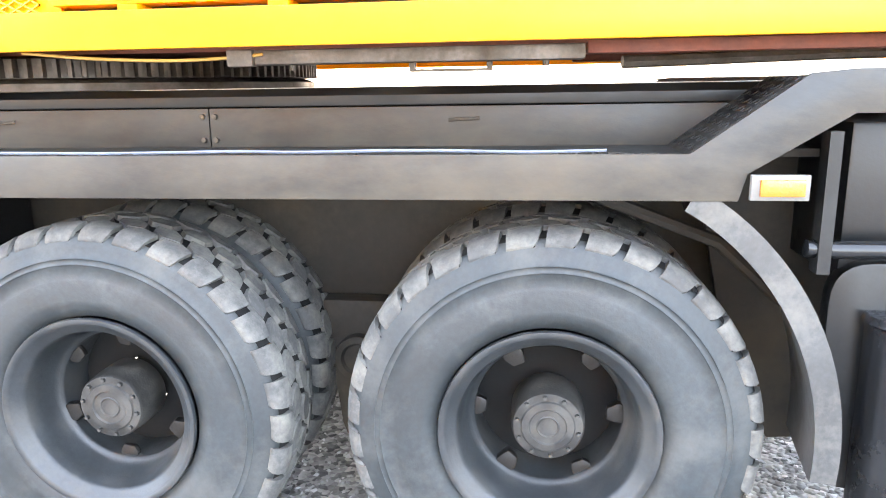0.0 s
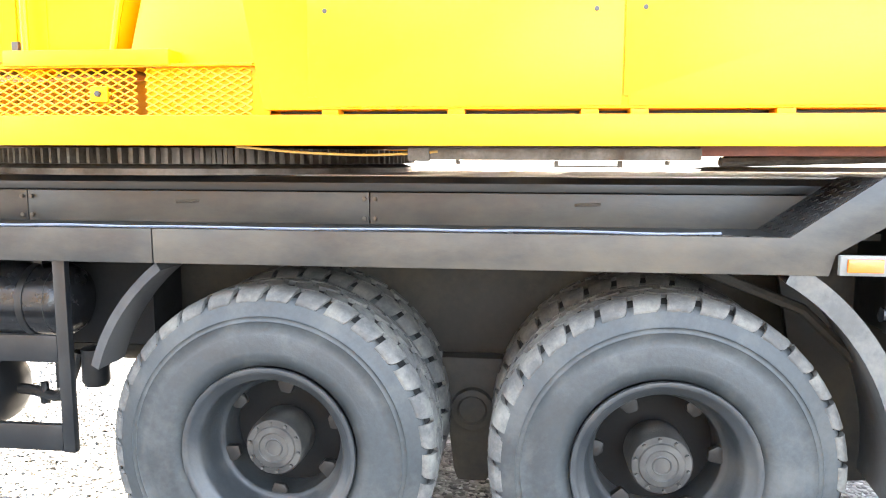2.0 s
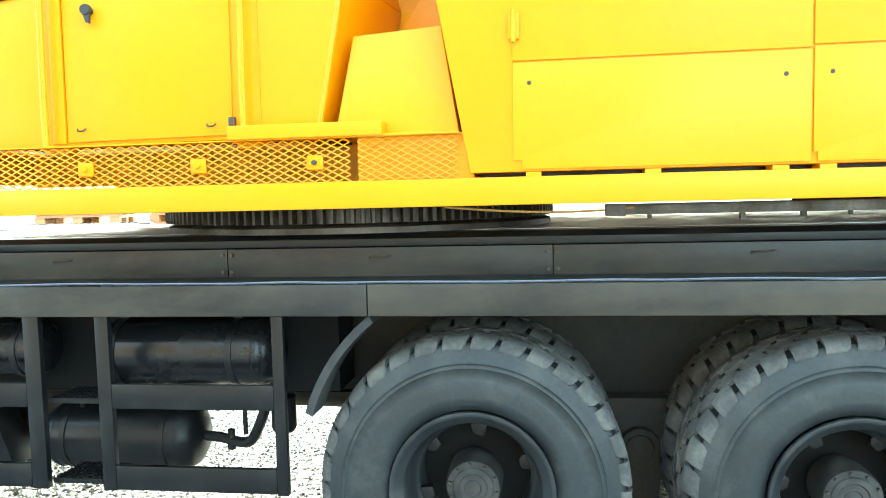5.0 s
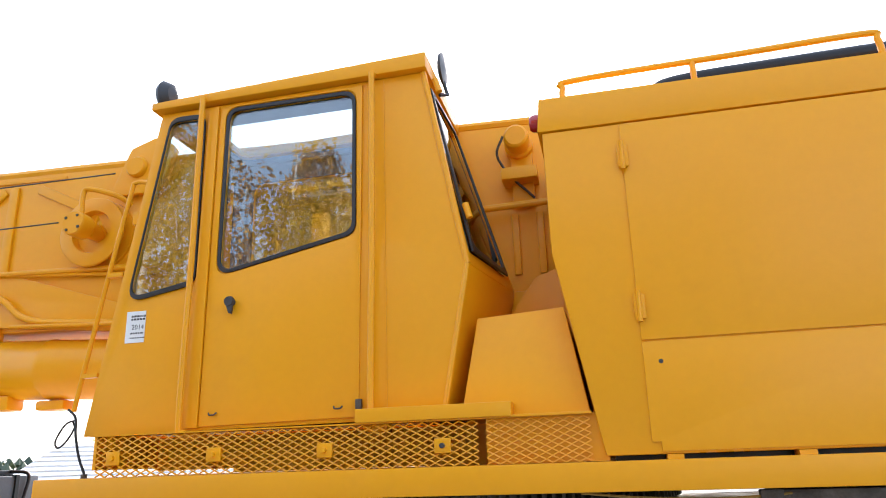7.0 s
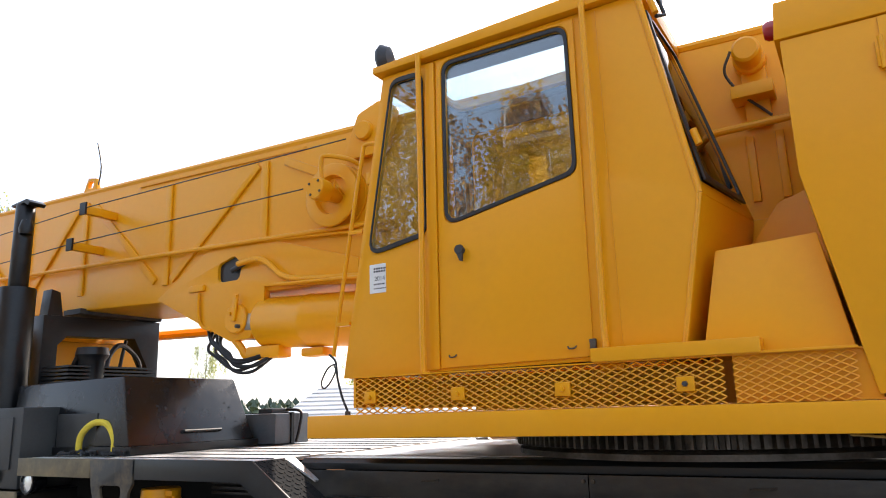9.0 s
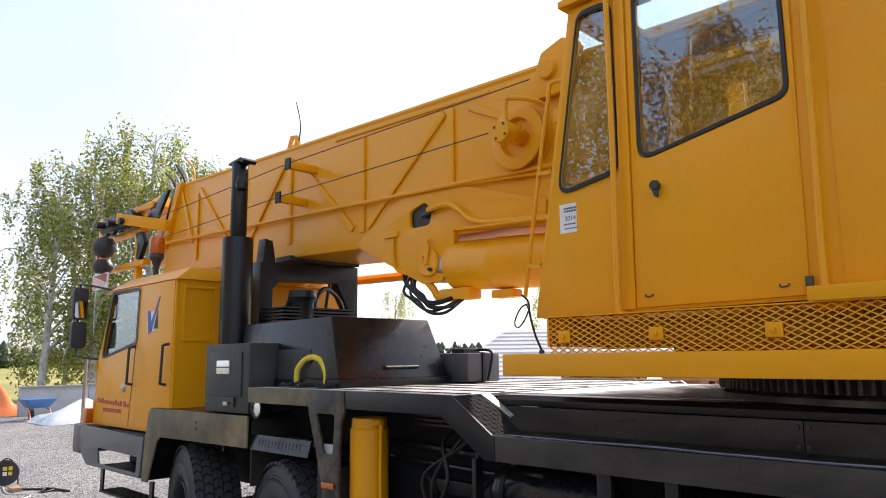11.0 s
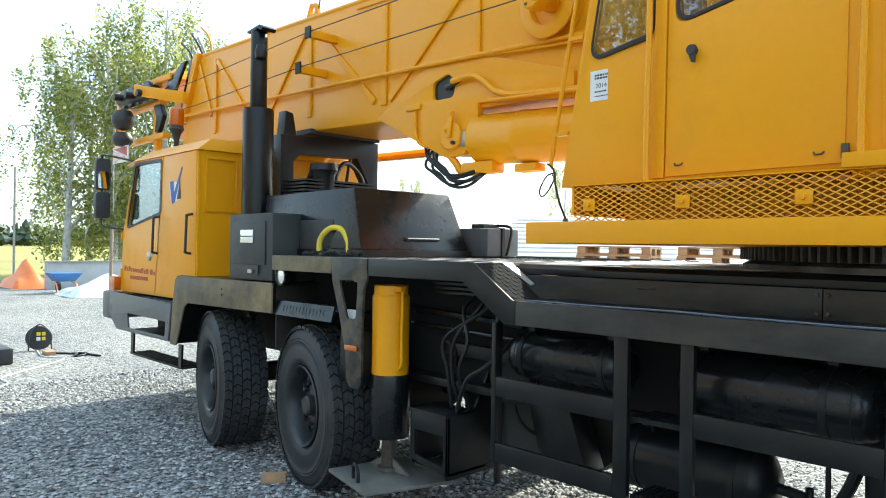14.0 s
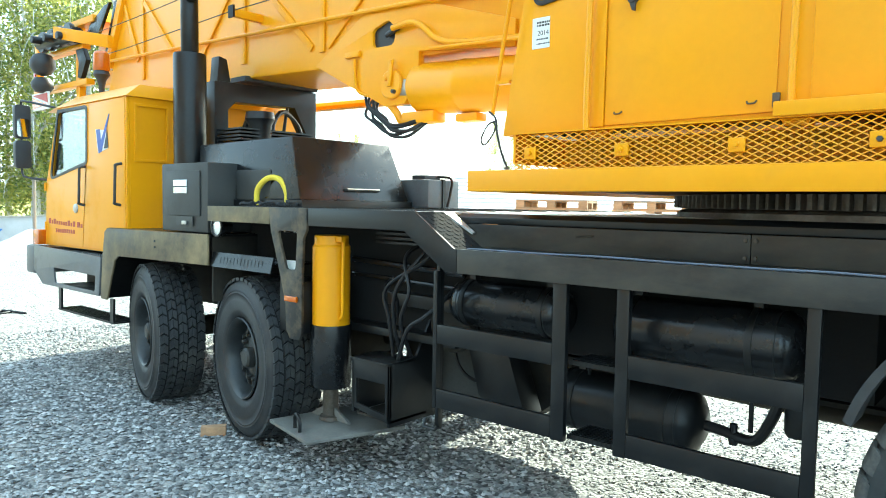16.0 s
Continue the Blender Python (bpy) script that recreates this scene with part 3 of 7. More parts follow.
# front bumper with step openings
def bumper_end(Y, far):
    side = [(-9.25, 1.27), (-7.58, 1.235), (-7.63, 0.86), (-9.02, 0.86), (-9.25, 1.0)]
    hole = rounded([(-8.72, 1.06), (-7.70, 1.05), (-7.72, 0.90), (-8.68, 0.90)], 0.02, 3)
    part("bumper_side", Geo().plate(side, [hole], Y(2.545), Y(2.565)), BUMPER, crane, "grey bumper side with a step opening", bevel=0.003)
    g = Geo().box(-9.2, -7.6, *sorted((Y(2.57), Y(2.80))), 1.215, 1.235)
    for i in range(30):
        for j in range(3):
            x, y = -9.1 + 0.05 * i, 2.60 + 0.07 * j
            g.hexa([(x, Y(y), 1.235), (x + 0.03, Y(y), 1.235), (x + 0.03, Y(y + 0.04), 1.235), (x, Y(y + 0.04), 1.235)],
                   [(x + 0.006, Y(y + 0.006), 1.250), (x + 0.024, Y(y + 0.006), 1.250), (x + 0.024, Y(y + 0.034), 1.250), (x + 0.006, Y(y + 0.034), 1.250)])
    part("step_tread", g, BLACKGLOSS, crane, "non-slip tread plate", smooth=0)
    part("step_back", Geo().box(-8.75, -7.65, *sorted((Y(2.90), Y(2.92))), 0.86, 1.21), CHASSIS, crane)
    part("step_box", Geo().box(-8.7, -7.7, *sorted((Y(2.57), Y(2.95))), 0.865, 0.885), BLACK, crane)
    step = part("boarding_step", Geo().box(-8.62, -7.33, *sorted((Y(2.55), Y(2.78))), 0.625, 0.64), BLACK, crane, "hanging boarding step")
    for x in (-8.60, -7.40):
        part("step_hanger", Geo().hexa([(x, Y(2.55), 0.64), (x + 0.06, Y(2.55), 0.64), (x + 0.06, Y(2.57), 0.64), (x, Y(2.57), 0.64)], [(x + 0.0, Y(2.55), 0.86), (x + 0.07, Y(2.55), 0.86), (x + 0.07, Y(2.57), 0.86), (x, Y(2.57), 0.86)]), BLACK, step)
    g = Geo()
    for i in range(24):
        x = -8.58 + i * 0.052
        g.box(x, x + 0.02, *sorted((Y(2.56), Y(2.77))), 0.64, 0.652)
    part("step_teeth", g, BLACK, step)
both_sides(bumper_end)
part("bumper_front", Geo().prism([(2.545, 1.27), (2 * YC - 2.545, 1.27), (2 * YC - 2.545, 0.95), (2.545, 0.95)], -9.50, -9.26, "x"), BUMPER, crane, "grey front bumper", bevel=0.04)

# ---- wheels ----
def torus_tyre(g, R, w, rim, y0):
    """Carcass of a tyre from y0 to y0 + w, treadless crown radius R."""
    h = R - rim
    prof = [(rim, y0 + 0.05), (rim + 0.012, y0 + 0.022), (rim + 0.05, y0 + 0.008), (rim + 0.07, y0 + 0.004), (rim + 0.076, y0 + 0.006), (rim + 0.45 * h, y0 - 0.006), (rim + 0.47 * h, y0 - 0.002),
            (rim + 0.62 * h, y0 + 0.000), (rim + 0.635 * h, y0 - 0.004), (rim + 0.65 * h, y0 + 0.001), (rim + 0.69 * h, y0 + 0.002), (rim + 0.70 * h, y0 - 0.001), (rim + 0.71 * h, y0 + 0.004), (rim + 0.82 * h, y0 + 0.010), (R - 0.028, y0 + 0.022), (R - 0.010, y0 + 0.042), (R - 0.004, y0 + 0.08), (R, y0 + 0.35 * w)]
    prof += [(r, 2 * y0 + w - y) for r, y in reversed(prof)]
    g.revolve(prof, seg=96)


def tread_block(g, a0, a1, y0, y1, R, h, skew=0.0, taper=0.18):
    """One rubber block between two angles and two widths, standing h proud."""
    low, high = [], []
    am, ym = (a0 + a1) / 2, (y0 + y1) / 2
    for a, y in ((a0, y0), (a1, y0), (a1, y1), (a0, y1)):
        a += skew * (y - ym)
        low.append((R * math.cos(a), y, R * math.sin(a)))
        a2, y2 = am + (a - am) * (1 - taper), ym + (y - ym) * (1 - taper)
        high.append(((R + h) * math.cos(a2), y2, (R + h) * math.sin(a2)))
    g.hexa([p for p in low], high)


def hex_block(g, a, y, da, dy, radius, h, shear=0.0, taper=0.16):
    """One six-sided tread block round the angle a and the width y; radius is a function of y."""
    low, high = [], []
    for p, q in ((-0.5, 0.18), (-0.16, 0.5), (0.5, 0.34), (0.5, -0.18), (0.16, -0.5), (-0.5, -0.34)):
        for out, k, up in ((low, 1.0, 0.0), (high, 1.0 - taper, h)):
            yy = y + dy * q * k
            aa = a + da * p * k + shear * dy * q
            r = radius(yy) - h + up
            out.append((r * math.cos(aa), yy, r * math.sin(aa)))
    g.add([*low, *high], [(6, 7, 8, 9, 10, 11)] + [(i, (i + 1) % 6, 6 + (i + 1) % 6, 6 + i) for i in range(6)])


def shoulder_block(g, a, step, edge, s, w, R):
    """An outer tread block that rounds over the shoulder and dies out on the side of the tyre."""
    prof = [(0.235 * w, 0.002, 0.026), (0.14 * w, 0.008, 0.026), (0.085 * w, 0.020, 0.024), (0.055 * w, 0.034, 0.016), (0.046 * w, 0.046, 0.006), (0.050 * w, 0.056, -0.006)]
    top, low = [], []
    for i, (y, d, h) in enumerate(prof):
        for q in (-0.41, 0.0, 0.41):
            k = q * (1.0 - 0.012 * i * i * 0.5) + 0.035 * i * (1 if s > 0 else -1)
            yy = y + (0.05 * w if i == 0 and q == 0.0 else 0.0)
            for out, r, e in ((top, R - d, yy), (low, R - d - h, yy + 0.4 * h)):
                aa = a + k * step
                out.append((r * math.cos(aa), edge + s * e, r * math.sin(aa)))
    n = len(prof)
    faces = [(3 * i + j, 3 * i + j + 1, 3 * i + j + 4, 3 * i + j + 3) for i in range(n - 1) for j in (0, 1)]
    rim = [3 * i for i in range(n)] + [3 * n - 2] + [3 * i + 2 for i in reversed(range(n))] + [1]
    o = 3 * n
    faces += [(rim[i], rim[(i + 1) % len(rim)], o + rim[(i + 1) % len(rim)], o + rim[i]) for i in range(len(rim))]
    g.add(top + low, faces)


def rear_tyre(y0, w=0.37, R=0.665, rim=0.345):
    side, tread = Geo(), Geo()
    torus_tyre(side, R - 0.020, w, rim, y0)
    mid = y0 + w / 2
    n = 33
    step = 2 * math.pi / n

    def crown(y):
        return R - 0.05 * abs((y - mid) / (w / 2)) ** 3.2

    for k in range(n):
        for row in (1, 2):
            y = y0 + w * (0.125 + 0.25 * row)
            hex_block(tread, (k + 0.5 * (row % 2)) * step, y, step * 0.88, w * 0.255, crown, 0.030, 0.35 * (1 if row < 2 else -1), 0.14)
        for edge, s in ((y0, 1), (y0 + w, -1)):
            shoulder_block(tread, (k + (0.0 if s > 0 else 0.5)) * step, step, edge, s, w, R)
    return side, tread


def front_tyre(y0, w=0.40, R=0.615, rim=0.30):
    side, tread = Geo(), Geo()
    torus_tyre(side, R - 0.016, w, rim, y0)
    n = 46
    step = 2 * math.pi / n
    for k in range(n):
        for row in range(5):
            u0 = 0.012 + row * 0.0765
            b = (k + 0.5 * (row % 2)) * step
            drop = 0.010 if row in (0, 4) else 0.0
            mid = u0 + 0.0345
            # a pair of halves gives the waved edge of each block
            tread_block(tread, b + 0.04 * step, b + 0.90 * step, y0 + (u0 + 0.001) * w / 0.40, y0 + mid * w / 0.40, R - 0.022 - drop, 0.022, 1.1, 0.08)
            tread_block(tread, b + 0.04 * step, b + 0.90 * step, y0 + mid * w / 0.40, y0 + (u0 + 0.069) * w / 0.40, R - 0.022 - drop, 0.022, -1.1, 0.08)
    return side, tread


def rear_wheel():
    w = thing("rear_wheel", (0, 0, 0), "", "")
    w.parent = crane
    w.location = (0, 0, 0)
    base = place_of(w)

    def sub(name, g, mat, parent, label="", **kw):
        g.v = [tuple(Vector(p) + base) for p in g.v]
        return part(name, g, mat, parent, label, **kw)

    for y0, nm in ((0.0, "outer_tyre"), (0.45, "inner_tyre")):
        side, tread = rear_tyre(y0)
        t = sub(nm, side, RUBBER, w, "dusty worn off-road tyre", smooth=50)
        tagged(sub("tread", tread, TREAD, t, "pale dusty six-sided tread blocks", smooth=42), kind="stuff")
        # band over the carcass, blackened to paint the shade between blocks
        sub("tread_base", Geo().revolve([(0.634, y0 + 0.035), (0.642, y0 + 0.06), (0.6475, y0 + 0.12), (0.6475, y0 + 0.25), (0.642, y0 + 0.31), (0.634, y0 + 0.335)], seg=96), SHADEBLACK, t, "rubber between the blocks, groove shade in its colour")
    rim = Geo().revolve([(0.30, 0.44), (0.318, 0.40), (0.322, 0.05), (0.345, 0.03), (0.352, 0.012), (0.349, 0.0), (0.338, -0.002), (0.326, 0.006), (0.318, 0.022), (0.300, 0.028), (0.290, 0.05), (0.284, 0.10), (0.270, 0.16), (0.258, 0.175), (0.250, 0.18), (0.246, 0.19), (0.246, 0.40)], seg=64)
    r = sub("rim", rim, RIM, w, "dusty grey deep-dish steel rim", smooth=50)
    # flange coloured near-black for the shade inside the rim
    sub("wheel_flange", Geo().revolve([(0.10, 0.30), (0.16, 0.31), (0.246, 0.33)], seg=40), SHADEBLACK, w, "wheel flange with the rim's inner shade in its colour")
    for k, a in enumerate((0.25, 1.15, 2.30, 3.30, 4.30, 5.45)):
        c, s = math.cos(a), math.sin(a)
        pts = [(0.192 + 0.012 * (k % 2), -0.024), (0.226, -0.034), (0.252, -0.038), (0.252, 0.032), (0.230, 0.036), (0.196 + 0.012 * (k % 2), 0.020)]
        lug = Geo().prism([(c * u - s * v, s * u + c * v) for u, v in pts], 0.176 + 0.012 * (k % 2), 0.215)
        sub("wheel_clamp", lug, GREASE2, w, bevel=0.012)
    hub = Geo().revolve([(0.0, 0.078), (0.058, 0.078), (0.062, 0.072), (0.084, 0.074), (0.088, 0.080), (0.112, 0.082), (0.118, 0.092), (0.116, 0.13), (0.122, 0.14), (0.122, 0.24)], seg=40)
    h = sub("hub", hub, HUBM, w, "greasy planetary hub cap", smooth=40)
    for k in range(10):
        a = 2 * math.pi * k / 10
        sub("hub_bolt", Geo().revolve([(0.0, 0.070), (0.007, 0.071), (0.008, 0.082)], (0.101 * math.cos(a), 0, 0.101 * math.sin(a)), seg=6), HUBM, h)
    sub("casting_mark", Geo().tube([(0.035 * math.cos(t), 0.078, 0.035 * math.sin(t)) for t in np.linspace(0, 6.28, 20).tolist()], 0.004, 5), HUBM, h)
    return w


def front_wheel():
    w = thing("front_wheel", (0, 0, 0), "", "")
    w.parent = crane
    w.location = (0, 0, 0)
    base = place_of(w)

    def sub(name, g, mat, parent, label="", **kw):
        g.v = [tuple(Vector(p) + base) for p in g.v]
        return part(name, g, mat, parent, label, **kw)

    side, tread = front_tyre(0.0)
    t = sub("tyre", side, RUBBER_F, w, "dark road tyre", smooth=50)
    tagged(sub("tread", tread, RUBBER_F, t, "waved block tread", smooth=0), kind="stuff")
    # same band here: the tread grooves' shade is put in its colour
    sub("tread_base", Geo().revolve([(0.580, 0.016), (0.598, 0.045), (0.602, 0.12), (0.602, 0.28), (0.598, 0.355), (0.580, 0.384)], seg=96), SHADEBLACK, t, "rubber between the blocks, groove shade in its colour")
    rim = Geo().revolve([(0.25, 0.36), (0.278, 0.33), (0.282, 0.05), (0.30, 0.03), (0.306, 0.012), (0.300, 0.004), (0.288, 0.01), (0.272, 0.04), (0.262, 0.10), (0.255, 0.13), (0.20, 0.135), (0.15, 0.115), (0.11, 0.11)], seg=56)
    sub("rim", rim, RIM, w, "dark grey steel rim", smooth=50)
    hub = Geo().revolve([(0.0, 0.035), (0.06, 0.036), (0.075, 0.05), (0.08, 0.10), (0.13, 0.11)], seg=32)
    for k in range(10):
        a = 2 * math.pi * k / 10
        sub("wheel_nut", Geo().revolve([(0.0, 0.075), (0.014, 0.076), (0.017, 0.09), (0.018, 0.115)], (0.165 * math.cos(a), 0, 0.165 * math.sin(a)), seg=6), HUBM, w)
        sub("hub_clamp", Geo().hexa([(0.19 * math.cos(a + q) , 0.115, 0.19 * math.sin(a + q)) for q in (-0.1, 0.1)] + [(0.235 * math.cos(a + q), 0.12, 0.235 * math.sin(a + q)) for q in (0.09, -0.09)],
                 [(0.19 * math.cos(a + q), 0.085, 0.19 * math.sin(a + q)) for q in (-0.09, 0.09)] + [(0.23 * math.cos(a + q), 0.10, 0.23 * math.sin(a + q)) for q in (0.07, -0.07)]), HUBM, w)
    sub("hub", hub, HUBM, w, "dark front hub")
    return w


def set_wheels(w, spots):
    o = crane.location
    first = True
    for x, y, z, turn, spin in spots:
        m = Matrix.Translation(Vector((x, y, z)) - o) @ Euler((0, 0, radians(turn))).to_matrix().to_4x4() @ Euler((0, radians(spin), 0)).to_matrix().to_4x4()
        if first:
            w.matrix_basis = m
            first = False
        else:
            copy_thing(w, m)


FAR_Y = 2 * YC - 2.60


def steered(x, y, turn, spin):
    """A front wheel turned about the middle of its tyre."""
    a = radians(turn)
    return (x + 0.2 * math.sin(a), y - 0.2 * math.cos(a), 0.61, turn, spin)


set_wheels(rear_wheel(), [(0.885, 2.60, 0.655, 0, 12), (-0.635, 2.60, 0.655, 0, 47), (0.885, FAR_Y, 0.655, 180, 80), (-0.635, FAR_Y, 0.655, 180, 5)])
set_wheels(front_wheel(), [steered(-5.30, 2.79, -11.5, 0), steered(-6.83, 2.79, -14, 33), steered(-5.30, 2 * YC - 2.79, 168, 60), steered(-6.83, 2 * YC - 2.79, 166, 12)])
for x, z in ((0.885, 0.655), (-0.635, 0.655), (-5.30, 0.61), (-6.83, 0.61)):
    part("axle", Geo().tube([(x, 2.95, z), (x, YC - 0.35, z), (x, YC - 0.2, z), (x, YC + 0.2, z), (x, YC + 0.35, z), (x, 2 * YC - 2.95, z)], [0.09, 0.10, 0.2, 0.2, 0.10, 0.09], 16), CHASSIS, crane, "grimy axle beam")

# balance beam bearing between the rear wheels
def bearing(Y, far):
    g = Geo().prism([(-0.02, 0.90), (0.28, 0.90), (0.25, 0.62), (0.22, 0.36), (0.20, 0.30), (0.06, 0.30), (0.04, 0.36), (0.01, 0.62)], Y(3.22), Y(3.34))
    b = part("balance_bearing", g, CHASSIS, crane, "grimy suspension bearing housing", bevel=0.02)
    part("bearing_cap", Geo().revolve([(0.0, Y(3.185)), (0.045, Y(3.195)), (0.06, Y(3.195)), (0.07, Y(3.18)), (0.095, Y(3.185)), (0.10, Y(3.22))], (0.13, 0, 0.66), seg=28), CHASSIS, b)
    part("balance_beam", Geo().hexa([(-0.66, Y(3.5), 0.42), (0.90, Y(3.5), 0.42), (0.90, Y(3.62), 0.42), (-0.66, Y(3.62), 0.42)], [(-0.60, Y(3.5), 0.56), (0.85, Y(3.5), 0.56), (0.85, Y(3.62), 0.56), (-0.60, Y(3.62), 0.56)]), CHASSIS, crane, bevel=0.02)
both_sides(bearing)

# dark liner behind the rearmost wheels
def arch_liner(Y, far):
    part("arch_liner", Geo().prism([(1.38, 1.49), (2.10, 1.49), (2.12, 0.62), (2.0, 0.46), (1.70, 0.44), (1.58, 0.62), (1.50, 0.9)], Y(3.10), Y(3.14)), CHASSIS, crane, "dark dirty wheel arch liner", bevel=0.006)
both_sides(arch_liner)

# mudguards
def arc_guard(name, cx, cz, pts, y0, y1, t, flange):
    """A curved guard following angles and radii round a wheel."""
    g = Geo()
    rows = []
    for a, r in pts:
        c, s = math.cos(radians(a)), math.sin(radians(a))
        rows.append([(cx + r * c, y0, cz + r * s), (cx + (r + t) * c, y0, cz + (r + t) * s), (cx + (r + t) * c, y1, cz + (r + t) * s), (cx + r * c, y1, cz + r * s),
                     (cx + (r - flange) * c, y0, cz + (r - flange) * s), (cx + (r - flange) * c, y0 + (0.012 if y1 > y0 else -0.012), cz + (r - flange) * s)])
    n = len(rows)
    g.v = [p for row in rows for p in row]
    for i in range(n - 1):
        a, b = 6 * i, 6 * i + 6
        g.f += [(a + 4, b + 4, b + 1, a + 1), (a + 1, b + 1, b + 2, a + 2), (a + 2, b + 2, b + 3, a + 3), (a + 3, b + 3, b + 5, a + 5), (a + 5, b + 5, b + 4, a + 4)]
    g.f += [(0, 1, 2, 3), tuple(6 * (n - 1) + k for k in (3, 2, 1, 0))]
    return part(name, g, GUARDM if flange else RUBBER_F, crane, "black curved mudguard" if flange else "ribbed rubber mudguard", smooth=40)


def guards(Y, far):
    arc_guard("mudguard", 0.86, 0.66, [(a, 0.875 - 0.02 * math.cos(radians(2 * a))) for a in np.linspace(62, -6, 18).tolist()], Y(2.555), Y(2.95), 0.012, 0.062)
    arc_guard("mudguard", -0.635, 0.62, [(a, 0.86 - 0.0030 * (a - 116)) for a in np.linspace(117, 151, 12).tolist()], Y(2.57), Y(2.76), 0.035, 0.0)
both_sides(guards)

part("mudguard_brace", Geo().tube([(1.02, 2.75, 1.40), (1.40, 2.8, 1.25), (1.62, 2.85, 1.05)], 0.022, 8), CHASSIS, crane)

# ---- rear outrigger behind the wheels ----
def rear_gear(Y, far):
    part("side_marker_lamp", Geo().box(1.41, 1.562, *sorted((Y(2.53), Y(2.549))), 1.42, 1.49), MARKERFRAME, crane, "amber side marker lamp in a pale frame", bevel=0.004) if not far else None
    if not far:
        part("marker_lens", Geo().box(1.432, 1.548, 2.520, 2.531, 1.432, 1.478), AMBER, crane, "glowing amber lens", bevel=0.004)
    part("outrigger_box", Geo().box(1.72, 3.0, *sorted((Y(2.70), Y(3.28))), 1.16, 1.62), BLACK, crane, "black outrigger housing", bevel=0.01)
    part("outrigger_post", Geo().box(1.625, 1.66, *sorted((Y(2.60), Y(2.66))), 1.20, 1.60), BLACK, crane)
    part("outrigger_pipe", Geo().tube([(1.60, Y(2.63), 1.27), (1.68, Y(2.63), 1.265), (2.6, Y(2.63), 1.265)], 0.026, 12), BLACKGLOSS, crane)
    part("outrigger_cover", Geo().prism(rounded([(1.69, 1.22), (2.5, 1.22), (2.5, 0.5), (1.69, 0.5)], 0.12, 6), Y(2.66), Y(2.72)), BLACK, crane, bevel=0.008)
    part("jack_sleeve", Geo().revolve([(0.0, 1.08), (0.135, 1.08), (0.145, 1.06), (0.135, 1.05), (0.13, 0.40), (0.0, 0.40)], (1.92, Y(2.62), 0), "z", 28), BLACKGLOSS, crane, "black rear jack sleeve")
    part("jack_foot", Geo().revolve([(0.0, 0.4), (0.05, 0.4), (0.06, 0.24), (0.32, 0.20), (0.36, 0.15), (0.36, 0.12), (0.0, 0.12)], (1.92, Y(2.62), 0), "z", 32), CHASSIS, crane, "dirty round jack foot")
both_sides(rear_gear)
# assumed box, added to stop sun reaching the ground under the rear
part("outrigger_beam_box", Geo().box(1.74, 2.92, 3.30, 2 * YC - 3.30, 0.46, 1.62), CHASSIS, crane, "added box that keeps sun off the ground behind the rear wheels", bevel=0.015)

# ---- front jack, foot plate, valve step ----
def front_jack(Y, far):
    cx, cy = -4.46, Y(2.74)
    part("jack_cylinder", Geo().revolve([(0.0, 1.565), (0.112, 1.565), (0.116, 1.555), (0.116, 1.505), (0.127, 1.49), (0.127, 0.96), (0.0, 0.96)], (cx, cy, 0), "z", 36), YELLOW, crane, "bright yellow jack cylinder")
    part("jack_sleeve", Geo().revolve([(0.0, 0.965), (0.136, 0.965), (0.139, 0.95), (0.137, 0.56), (0.13, 0.54), (0.0, 0.54)], (cx, cy, 0), "z", 36), BLACKGLOSS, crane, "black jack sleeve")
    part("jack_rod", Geo().revolve([(0.0, 0.57), (0.052, 0.57), (0.052, 0.34), (0.075, 0.335), (0.08, 0.31), (0.0, 0.31)], (cx, cy, 0), "z", 20), GREASE, crane)
    part("jack_pipe", Geo().tube(smooth_path([(cx + 0.09, cy - 0.03, 1.545), (cx + 0.14, cy - 0.03, 1.55), (cx + 0.155, cy - 0.03, 1.50), (cx + 0.150, cy - 0.03, 1.2), (cx + 0.150, cy - 0.03, 1.05), (cx + 0.12, cy - 0.03, 1.01)], 5), 0.012, 8), YELLOW, crane, "yellow hydraulic pipe")
    part("pipe_elbow", Geo().box(cx + 0.09, cx + 0.165, cy - 0.055, cy - 0.01, 1.525, 1.56), YELLOW, crane, bevel=0.006)
    foot = Geo().hexa([(-4.77, Y(2.46), 0.275), (-4.24, Y(2.36), 0.265), (-3.98, Y(2.98), 0.285), (-4.60, Y(3.0), 0.29)], [(-4.77, Y(2.46), 0.30), (-4.24, Y(2.36), 0.29), (-3.98, Y(2.98), 0.31), (-4.60, Y(3.0), 0.315)])
    foot = part("foot_plate", foot, FOOT, crane, "grey steel jack foot plate", bevel=0.006)
    part("foot_rib", Geo().prism([(-4.66, 0.31), (-4.50, 0.40), (-4.42, 0.40), (-4.25, 0.31)], cy - 0.01, cy + 0.01), FOOT, foot)
    part("foot_handle", Geo().tube(smooth_path([(-4.50, Y(2.47), 0.29), (-4.50, Y(2.47), 0.37), (-4.46, Y(2.455), 0.40), (-4.41, Y(2.44), 0.36), (-4.41, Y(2.44), 0.29)], 4), 0.012, 8), BLACK, foot, "bent bar handle")
both_sides(front_jack)
box = part("valve_step", Geo().plate([(-4.1, 0.49), (-3.77, 0.44), (-3.77, 0.80), (-4.1, 0.80)], [[(-4.07, 0.52), (-3.81, 0.49), (-3.81, 0.68), (-4.07, 0.68)]], 2.62, 2.64), BLACK, crane, "black folded step box", bevel=0.003)
part("step_top", Geo().box(-4.11, -3.77, 2.60, 2.86, 0.80, 0.815), BLACK, box, bevel=0.003)
part("step_floor", Geo().box(-4.08, -3.77, 2.64, 2.95, 0.445, 0.46), CHASSIS, box)
